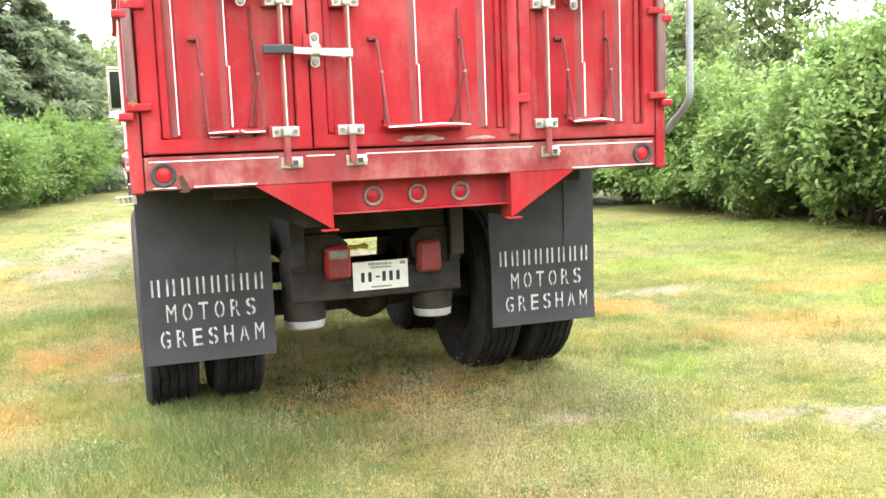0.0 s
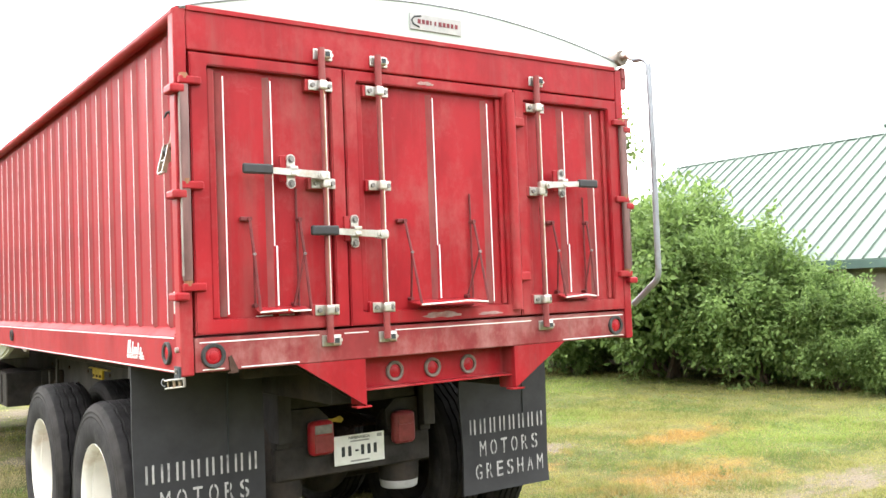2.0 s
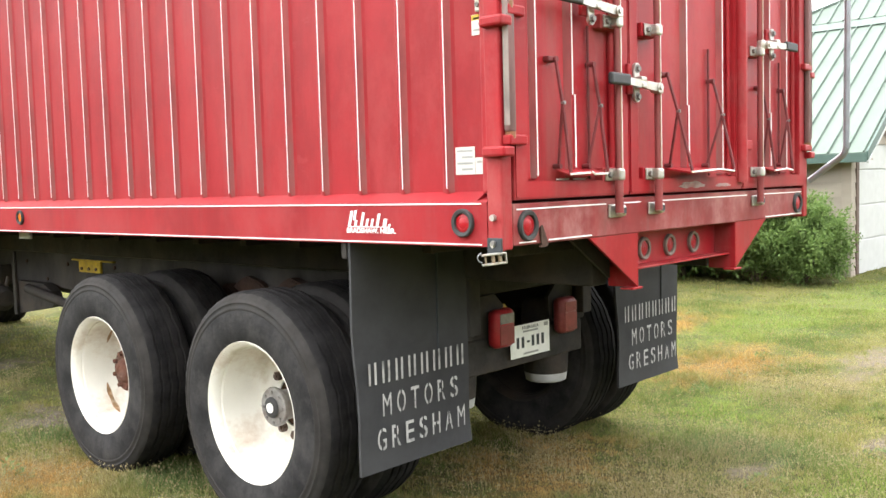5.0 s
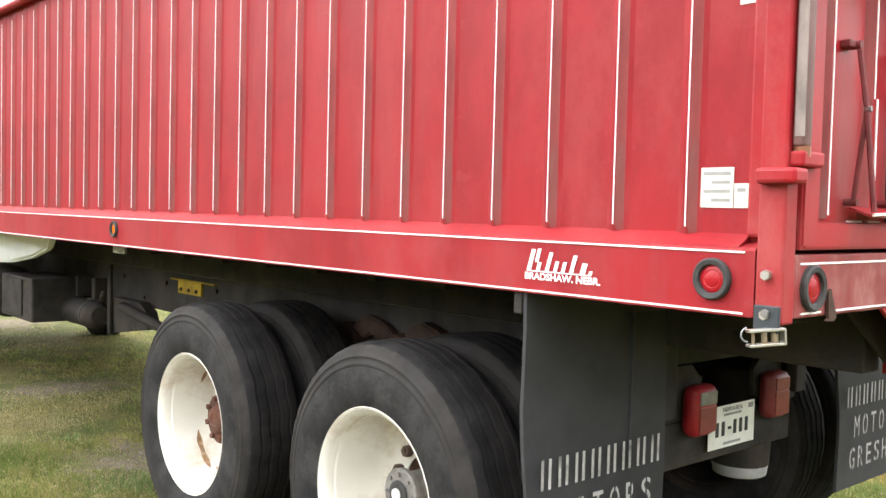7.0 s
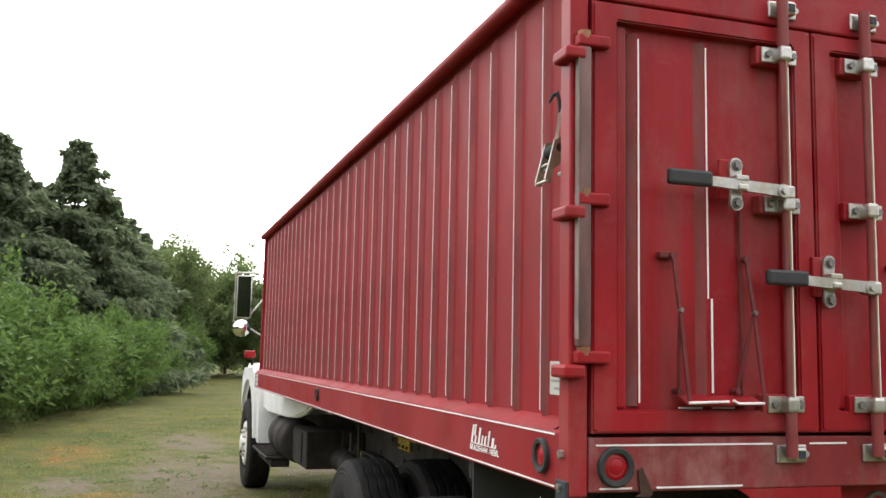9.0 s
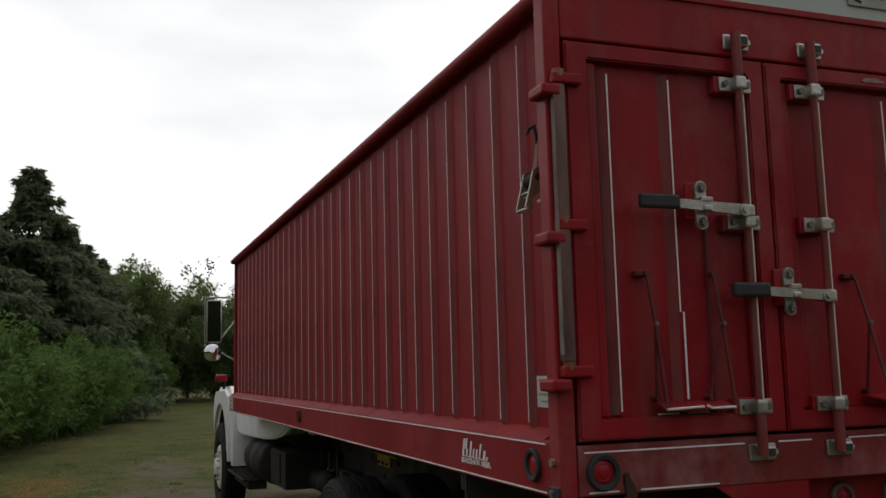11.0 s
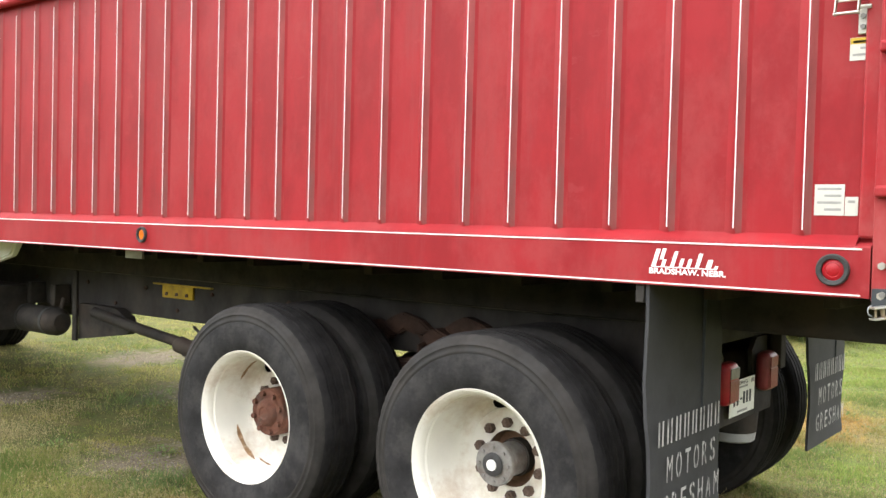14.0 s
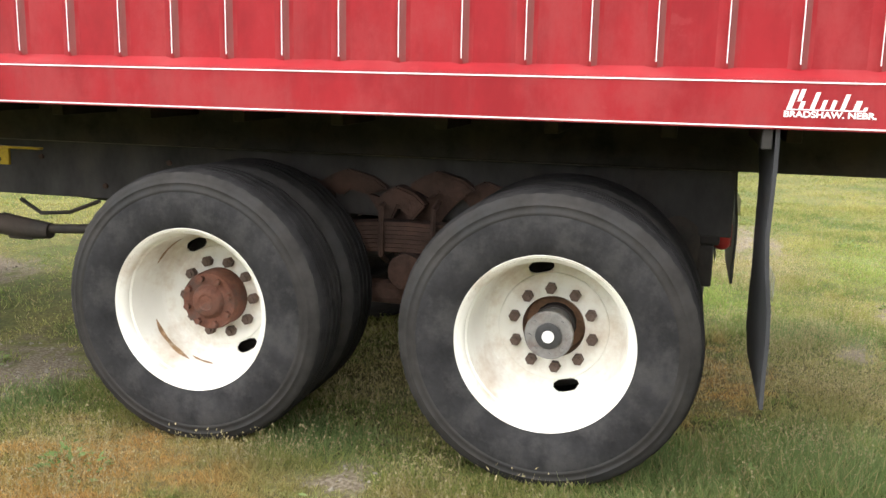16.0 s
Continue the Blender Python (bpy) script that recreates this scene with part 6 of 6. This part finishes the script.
sb = part("strap_bracket", box(-1.246, -1.2365, -0.004, 0.054, 1.236, 1.292, 0.003), INK, truck, "black strap bracket")
part("bolt", rod(bmesh.new(), (-1.246, 0.025, 1.276), (-1.254, 0.025, 1.276), 0.009, 6), WASHER, sb)
part("end_plate", box(-0.020, 0.020, -0.060, -0.054, -0.025, 0.025, 0.001), CHROME, bk)
sb = part("strap_bracket", box(-1.190, -1.1785, 0.096, 0.128, 2.010, 2.082, 0.003), PAPER, truck, "pale drilled strap bracket")
for z in (2.030, 2.060):
    part("bolt", rod(bmesh.new(), (-1.188, 0.114, z), (-1.198, 0.114, z), 0.008, 6), WASHER, sb)

# ---- plants ----
def shrub_meshes(seed, rx, ry, h, tips, per, leaf, material, lump=0.25, low=0.0, shoots=0):
    """Stems and a crown of leaf sprays with an uneven outline."""
    rng = np.random.default_rng(seed)
    u = rng.normal(size=(tips, 3))
    u /= np.linalg.norm(u, axis=1, keepdims=True)
    u[:, 2] = np.abs(u[:, 2]) * rng.choice([1, 1, 1, -0.55], tips)
    lum = np.array([noise.noise((a * 2.3 + seed, b * 2.3, c * 2.3)) + 0.6 * noise.noise((a * 5 + seed, b * 5, c * 5)) for a, b, c in u])
    rad = (1 + lump * lum) * rng.uniform(0.62, 1.0, tips) ** 0.55
    c = np.column_stack([u[:, 0] * rx * rad, u[:, 1] * ry * rad, h * 0.45 + low + u[:, 2] * h * 0.55 * rad])
    c[:, 2] = np.maximum(c[:, 2], 0.05)
    if shoots:
        k = rng.integers(0, tips, shoots)
        k = k[c[k, 2] > h * 0.5]
        for step in (0.5, 1.0, 1.5, 2.0):
            q = c[k] + np.column_stack([u[k, 0] * 0.07, u[k, 1] * 0.07, np.full(len(k), 0.16)]) * step
            c, u = np.concatenate([c, q]), np.concatenate([u, u[k]])
        tips = len(c)
    pos = np.repeat(c, per, 0) + rng.normal(scale=leaf * 0.85, size=(tips * per, 3))
    pos[:, 2] = np.maximum(pos[:, 2], 0.02)
    out = np.repeat(u, per, 0)
    along = out * 0.7 + rng.normal(scale=0.65, size=pos.shape)
    along[:, 2] -= 0.25
    up = np.repeat(u, per, 0) * 0.6 + rng.normal(scale=0.45, size=pos.shape) + np.array([0, 0, 0.7])
    n = len(pos)
    crown = leaves_mesh("crown", pos, along, up, leaf * rng.uniform(0.7, 1.35, n), leaf * rng.uniform(0.38, 0.6, n), material)
    bm = bmesh.new()
    for i in range(9):
        a = rng.uniform(0, 2 * np.pi)
        t = c[rng.integers(tips)] * 0.8
        tube(bm, [(0.12 * math.cos(a), 0.12 * math.sin(a), -0.05), (t[0] * 0.35, t[1] * 0.35, t[2] * 0.45), (t[0] * 0.8, t[1] * 0.8, t[2] * 0.85)], [0.03, 0.02, 0.006], 6)
    return crown, finish("stem", bm, BARK, True)


def plant(name, meshes, x, y, label, category, group="", rz=0.0, s=1.0, trunk="stem"):
    e = thing(name, label, category, group)
    e.matrix_basis = pose(x, y, ground_height(x, y) - 0.02, 0, 0, rz) @ Matrix.Scale(s, 4)
    for nm, me in (("crown", meshes[0]), (trunk, meshes[1])):
        o = new(nm, me)
        o.parent = e
    return e


def tree_meshes(seed, h, clear, rx, tips, per, leaf, material, sparse=0.3):
    """A tapered trunk with limbs that end in leaf sprays."""
    rng = np.random.default_rng(seed)
    bm = bmesh.new()
    r0 = h * 0.022
    bend = rng.normal(scale=0.15, size=(6, 2))
    tr = [Vector((bend[i][0] * i * 0.25, bend[i][1] * i * 0.25, h * 0.92 * i / 5)) for i in range(6)]
    tube(bm, tr, [r0 * (1 - 0.17 * i) for i in range(6)], 8)
    centres, dirs = [], []
    for k in range(16):
        f = clear + (0.95 - clear) * (k + rng.random()) / 16
        a = k * 2.4 + rng.random()
        base = tr[0].lerp(tr[-1], f)
        base = Vector((tr[min(5, int(f * 5))].x, tr[min(5, int(f * 5))].y, h * 0.92 * f))
        ln = rx * (0.55 + 0.6 * math.sin(math.pi * min(1, (f - clear) / (1 - clear) * 0.8 + 0.12))) * rng.uniform(0.6, 1.1)
        d = Vector((math.cos(a), math.sin(a), 0.45 + 0.5 * rng.random())).normalized()
        p1, p2 = base + d * ln * 0.5, base + d * ln + Vector((0, 0, 0.12 * ln))
        tube(bm, [base, p1, p2], [r0 * 0.38 * (1.1 - f), r0 * 0.22 * (1.1 - f) + 0.008, 0.006], 6)
        for j in range(max(2, tips // 16)):
            t = rng.uniform(0.35, 1.05)
            q = base.lerp(p2, t) + Vector(rng.normal(scale=ln * 0.22, size=3))
            centres.append(q)
            dirs.append(d)
    c, d = np.array(centres), np.array(dirs)
    m = len(c)
    pos = np.repeat(c, per, 0) + rng.normal(scale=rx * 0.085, size=(m * per, 3))
    along = np.repeat(d, per, 0) * 0.5 + rng.normal(scale=0.7, size=pos.shape)
    up = rng.normal(scale=0.5, size=pos.shape) + np.array([0, 0, 1.0])
    n = len(pos)
    return leaves_mesh("crown", pos, along, up, leaf * rng.uniform(0.7, 1.3, n), leaf * rng.uniform(0.4, 0.65, n), material), finish("trunk", bm, BARK, True)


def spruce_meshes(seed, h, rx):
    """Drooping layered boughs, full and uneven, on a straight trunk."""
    rng = np.random.default_rng(seed)
    bm = bmesh.new()
    tube(bm, [(0, 0, -0.1), (0.03, 0, h * 0.5), (0, 0.03, h * 0.97)], [h * 0.022, h * 0.012, 0.01], 8)
    P, A, U, Ls = [], [], [], []
    lev = int(h * 3.6)
    for i in range(lev):
        f = (i + 0.5) / lev
        z = h * (0.10 + 0.90 * f)
        rl = rx * min(1.0, 0.72 + f * 1.6) * (1 - f ** 1.45) + 0.16
        for b in range(int(6 + 8 * (1 - f))):
            a = rng.uniform(0, 2 * math.pi)
            ln = rl * (0.86 + 0.28 * noise.noise((math.cos(a) * 1.6 + seed, math.sin(a) * 1.6, z * 0.5))) * rng.uniform(0.55, 1.22)
            d = np.array([math.cos(a), math.sin(a), 0.0])
            side = np.array([-d[1], d[0], 0])
            tip_z = z - 0.26 * ln + 0.10 * ln * f
            if ln > 0.9:
                tube(bm, [(0, 0, z), (d[0] * ln * 0.6, d[1] * ln * 0.6, z - 0.2 * ln), (d[0] * ln * 0.95, d[1] * ln * 0.95, tip_z)], [0.03, 0.015, 0.004], 4)
            n = int(42 + 72 * ln)
            t = rng.uniform(0.2, 1.0, n) ** 0.75
            w = (1.12 - t) * 0.48 * ln * rng.uniform(-1, 1, n)
            p = d * (t * ln)[:, None] + side * w[:, None]
            p[:, 2] += z + (-0.36 * t + 0.14 * t * t) * ln - np.abs(w) * 0.32 - 0.22 * rng.random(n) ** 2 + rng.normal(scale=0.04, size=n)
            P.append(p)
            A.append(d * 0.6 + side * np.sign(w)[:, None] * 0.5 + np.array([0, 0, -0.45]) + rng.normal(scale=0.35, size=(n, 3)))
            U.append(d * 0.7 + np.array([0, 0, 0.8]) + rng.normal(scale=0.5, size=(n, 3)))
            Ls.append(rng.uniform(0.17, 0.36, n))
    p, a, u, l = (np.concatenate(x) for x in (P, A, U, Ls))
    return leaves_mesh("crown", p, a, u, l, l * 0.36, SPRUCE), finish("trunk", bm, BARK, True)


LIL = [shrub_meshes(11, 1.0, 1.0, 2.0, 1300, 20, 0.092, LILAC, 0.60, 0, 60), shrub_meshes(12, 1.0, 1.0, 2.0, 1250, 20, 0.096, LILAC, 0.65, 0, 60)]
for i, (x, y, s, sz, rz) in enumerate(((8.75, 6.35, 1.35, 1.30, 10), (8.80, 4.75, 0.95, 0.96, 80), (8.75, 3.55, 0.60, 0.70, 200), (8.5, 8.3, 1.05, 0.95, 300), (8.75, 2.90, 0.52, 0.52, 20), (8.6, 10.2, 1.2, 1.05, 140), (9.5, 7.4, 1.1, 1.2, 220), (7.35, 13.4, 0.95, 0.85, 60), (8.6, 12.8, 1.15, 1.0, 250), (9.6, 12.0, 1.25, 1.15, 170), (6.3, 14.4, 0.9, 0.8, 330))):
    e = plant("lilac_bush", LIL[i % 2], x, y, "large broad-leaved green bush beside the shed", "bush", "bushes by the shed")
    e.matrix_basis = pose(x, y, -0.03, 0, 0, rz) @ Matrix.Diagonal((s, s, sz, 1))

HED = [shrub_meshes(21, 1.25, 1.25, 2.45, 620, 12, 0.15, HEDGEL, 1.0, 0, 70), shrub_meshes(22, 1.2, 1.3, 2.6, 620, 12, 0.145, HEDGEL, 1.05, 0, 90), shrub_meshes(23, 1.3, 1.2, 2.2, 600, 12, 0.155, HEDGEL, 1.0, 0, 60)]
rnd = random.Random(4)
for i in range(34):
    y = 9.0 + i * 1.55
    x = (-5.9 + (y - 16.6) * 0.26 if y < 25 else -3.72 + (y - 25) * 0.125) + rnd.uniform(-0.45, 0.35)
    s = rnd.uniform(0.64, 1.10)
    e = plant("hedge_shrub", HED[i % 3], x, y, "bushy green shrub in a long hedge row", "shrub", "hedge row", rnd.uniform(0, 360), s)

SPR = [spruce_meshes(31, 8.5, 4.3), spruce_meshes(32, 7.9, 4.1)]
for i, (x, y, s, rz) in enumerate(((-6.9, 29.5, 0.99, 0), (-4.9, 33.5, 1.17, 120), (-4.3, 38.0, 0.98, 40), (-9.2, 27.5, 1.2, 200), (-8.6, 34.0, 1.2, 77), (-3.2, 44.0, 1.0, 300), (-12.0, 30.5, 1.3, 250), (-7.0, 40.0, 1.1, 30), (-2.6, 50.0, 0.94, 90))):
    plant("spruce_tree", SPR[i % 2], x, y, "dark blue-green spruce tree behind the hedge", "tree", "spruces behind the hedge", rz, s, "trunk")

TRE = [tree_meshes(41, 8.0, 0.12, 2.6, 330, 50, 0.24, TREEL), tree_meshes(42, 9.0, 0.30, 2.6, 200, 26, 0.17, TREEL), tree_meshes(43, 6.0, 0.04, 2.6, 400, 46, 0.24, TREEL), tree_meshes(44, 7.0, 0.22, 2.3, 270, 46, 0.20, TREEL)]
for i, x, y, s, rz in ((0, -1.6, 53.0, 0.92, 0), (2, 3.0, 62.0, 0.95, 50), (3, 14.6, 15.4, 0.97, 90), (2, 9.9, 13.4, 0.62, 10), (2, 11.6, 15.5, 0.66, 130), (2, 7.9, 15.0, 0.60, 300), (0, -1.0, 49.0, 0.84, 20), (2, 4.3, 54.0, 0.92, 70), (2, 6.6, 55.5, 0.86, 160), (2, 9.4, 57.0, 0.9, 250), (2, 1.6, 57.0, 1.0, 210), (2, 12.4, 58.5, 0.95, 20)):
    plant("deciduous_tree", TRE[i], x, y, "leafy green tree with open crown", "tree", "", rz, s, "trunk")


def far_trees():
    rng = np.random.default_rng(9)
    P = []
    for k in range(190):
        a = radians(-40 + k * 1.9)
        # from k = 90 on the trees are unseen, added to darken mirror reflections
        d = rng.uniform(105, 150) if k < 90 else rng.uniform(38, 60)
        cx, cy, h, r = d * math.sin(a), d * math.cos(a), rng.uniform(6, 10.5), rng.uniform(3, 5)
        n = 330 if k < 90 else 640
        u = rng.normal(size=(n, 3))
        u /= np.linalg.norm(u, axis=1, keepdims=True)
        rr = rng.uniform(0.55, 1.0, n)[:, None] * (1 + 0.25 * np.sin(u[:, :1] * 5 + k) * np.cos(u[:, 1:2] * 4))
        P.append(np.column_stack([cx + u[:, :1] * r * rr, cy + u[:, 1:2] * r * rr, np.maximum(0.1, h * 0.5 + u[:, 2:] * h * 0.5 * rr)]))
    p = np.concatenate(P)
    n = len(p)
    l = rng.uniform(0.7, 1.5, n)
    me = leaves_mesh("far_trees", p, rng.normal(size=(n, 3)), rng.normal(size=(n, 3)) + np.array([0, 0, 0.8]), l, l * 0.7, FARL)
    tagged(new("far_trees", me), "distant dark green line of trees", "trees", kind="stuff")


far_trees()

# ---- the shed ----
shed = thing("shed", "low tan shed with a pale green standing seam metal roof", "shed")
WX, WY0, WY1, EX, EZ, BXX, BZ, RX, RZ2 = 9.80, 2.66, 9.30, 9.48, 1.74, 12.95, 4.0, 14.6, 4.42
SL = (BZ - EZ) / (BXX - EX)
bm = bmesh.new()
bx(bm, WX, WX + 0.15, WY0, WY1, -0.05, 1.93)
wall_l = part("wall", bm, SIDING, shed)
bm = bmesh.new()
bx(bm, WX + 0.15, 10.08, WY0, WY0 + 0.15, -0.05, 1.90)
bx(bm, 13.6, 19.2, WY0, WY0 + 0.15, -0.05, 1.90)
prism(bm, [(WX + 0.15, 1.88), (19.2, 1.88), (16.2, 3.95), (14.6, 4.30), (12.95, 3.90)], "y", WY0, WY0 + 0.15)
bx(bm, 10.08, 13.6, WY0 + 0.002, WY0 + 0.148, 1.99, 2.1)
wall_g = part("wall", bm, SIDING, shed)
part("wall", box(WX, 19.2, WY1 - 0.15, WY1, -0.05, 1.9), SIDING, shed)
part("wall", box(19.05, 19.2, WY0, WY1, -0.05, 1.9), SIDING, shed)
bd = finish("board", prism(bmesh.new(), [(0.0, 0.0), (-0.022, 0.002), (-0.006, 0.198), (0.0, 0.2)], "y", WY0 + 0.10, WY1), SIDING)
for k in range(10):
    b = new("board", bd)
    b.parent = wall_l
    b.location = (WX, 0, -0.04 + k * 0.196)
bd2 = finish("board", prism(bmesh.new(), [(0.0, 0.0), (-0.022, 0.002), (-0.006, 0.198), (0.0, 0.2)], "x", WX + 0.10, 9.98), SIDING)
for k in range(10):
    b = new("board", bd2)
    b.parent = wall_g
    b.location = (0, WY0, -0.04 + k * 0.196)
bm = bmesh.new()
bx(bm, WX - 0.026, WX + 0.10, WY0 - 0.026, WY0 + 0.11, -0.05, 1.9, 0.004)
part("corner_board", bm, SIDING, shed)
part("door_jamb", box(9.98, 10.09, WY0 - 0.03, WY0 + 0.16, -0.03, 2.015, 0.004), BROWN, shed, "dark brown door trim")
part("door_head", box(10.09, 13.7, WY0 - 0.03, WY0 + 0.16, 2.0, 2.085, 0.004), BROWN, shed)
gd = part("garage_door", box(10.09, 13.6, WY0 + 0.04, WY0 + 0.10, 0.0, 2.0, 0.004), DOORW, shed, "white sectional garage door")
for k in range(4):
    part("door_section", box(10.10, 13.59, WY0 + 0.024, WY0 + 0.04, 0.02 + k * 0.5, 0.50 + k * 0.5, 0.008), DOORW, gd)


def roof_sheet(name, p0, p1, y0, y1, th=0.035):
    bm = bmesh.new()
    (x0, z0), (x1, z1) = p0, p1
    n = Vector((-(z1 - z0), 0, x1 - x0)).normalized() * th
    prism(bm, [(x0, z0), (x1, z1), (x1 - n.x, z1 - n.z), (x0 - n.x, z0 - n.z)], "y", y0, y1)
    return bm


RY0, RY1 = 2.34, 9.55
roof = part("roof", roof_sheet("roof", (EX, EZ), (BXX, BZ), RY0, RY1), ROOF, shed, "pale green ribbed metal roof")
part("upper_roof", roof_sheet("roof", (BXX, BZ), (RX, RZ2), RY0, RY1), ROOF, shed)
part("upper_roof", roof_sheet("roof", (RX, RZ2), (16.3, 4.0), RY0, RY1), ROOF, shed)
part("back_roof", roof_sheet("roof", (16.3, 4.0), (19.6, 1.74), RY0, RY1), ROOF, shed)
ln = math.hypot(BXX - EX, BZ - EZ)
seam = finish("seam", prism(bmesh.new(), [(-0.012, 0.0), (-0.006, 0.03), (0.006, 0.03), (0.012, 0.0)], "x", 0, ln - 0.02), ROOFCAP)
k, y = 0, RY0 + 0.04
while y < RY1:
    s = new("seam", seam)
    s.parent = roof
    s.matrix_basis = Matrix.Translation((EX, y, EZ)) @ Euler((0, -math.atan(SL), 0)).to_matrix().to_4x4()
    y += 0.235
part("ridge_flashing", roof_sheet("f", (BXX - 0.20, BZ - 0.20 * SL + 0.034), (BXX + 0.02, BZ + 0.046), RY0, RY1, 0.02), ROOFCAP, shed)
part("fascia", box(EX - 0.015, EX + 0.02, RY0, RY1, EZ - 0.13, EZ - 0.012, 0.003), ROOFTRIM, shed, "dark green eave trim")
part("soffit", box(EX + 0.02, WX, RY0 + 0.02, RY1, EZ - 0.10, EZ - 0.08), SIDING, shed)
bm = bmesh.new()
prism(bm, [(EX, EZ - 0.11), (BXX, BZ - 0.11), (BXX, BZ + 0.02), (EX, EZ + 0.02)], "y", RY0 - 0.02, RY0 + 0.005)
part("rake_trim", bm, ROOFTRIM, shed)
part("rake_edge", prism(bmesh.new(), [(EX, EZ - 0.15), (BXX, BZ - 0.15), (BXX, BZ - 0.112), (EX, EZ - 0.112)], "y", RY0 - 0.026, RY0 + 0.005), DOORW, shed, "pale rake board")
PEAK, HIP, FOOT = Vector((14.6, RY0, 5.25)), Vector((BXX + 0.02, 5.1, 4.055)), Vector((BXX + 0.02, RY0, 4.055))
bm = bmesh.new()
tri = [bm.verts.new(p) for p in (HIP, PEAK, FOOT)]
bm.faces.new(tri)
back = [bm.verts.new((2 * PEAK.x - p.x, p.y, p.z)) for p in (HIP, FOOT)]
bm.faces.new((tri[1], back[0], back[1]))
bm.faces.new((tri[1], tri[0], back[0]))
bmesh.ops.recalc_face_normals(bm, faces=bm.faces)
bmesh.ops.solidify(bm, geom=bm.faces[:], thickness=0.03)
cross = part("cross_gable", bm, ROOF, shed, "upper pale green gable roof")
part("gable_wall", prism(bmesh.new(), [(FOOT.x, 3.95), (PEAK.x, PEAK.z - 0.06), (2 * PEAK.x - FOOT.x, 3.95)], "y", RY0 + 0.03, RY0 + 0.12), SIDING, shed)
for k in range(1, 11):
    f = k / 11
    foot, top = FOOT.lerp(HIP, 1 - f), PEAK.lerp(HIP, 1 - f)
    up = Vector((-0.6, 0, 0.8)) * 0.012
    part("seam", tube(bmesh.new(), [foot + up, top + up], 0.016, 5), ROOFCAP, cross)
bm = bmesh.new()
tube(bm, [PEAK + Vector((0, 0, 0.015)), HIP + Vector((0, 0, 0.015))], 0.03, 6)
part("ridge_cap", bm, ROOFCAP, shed)
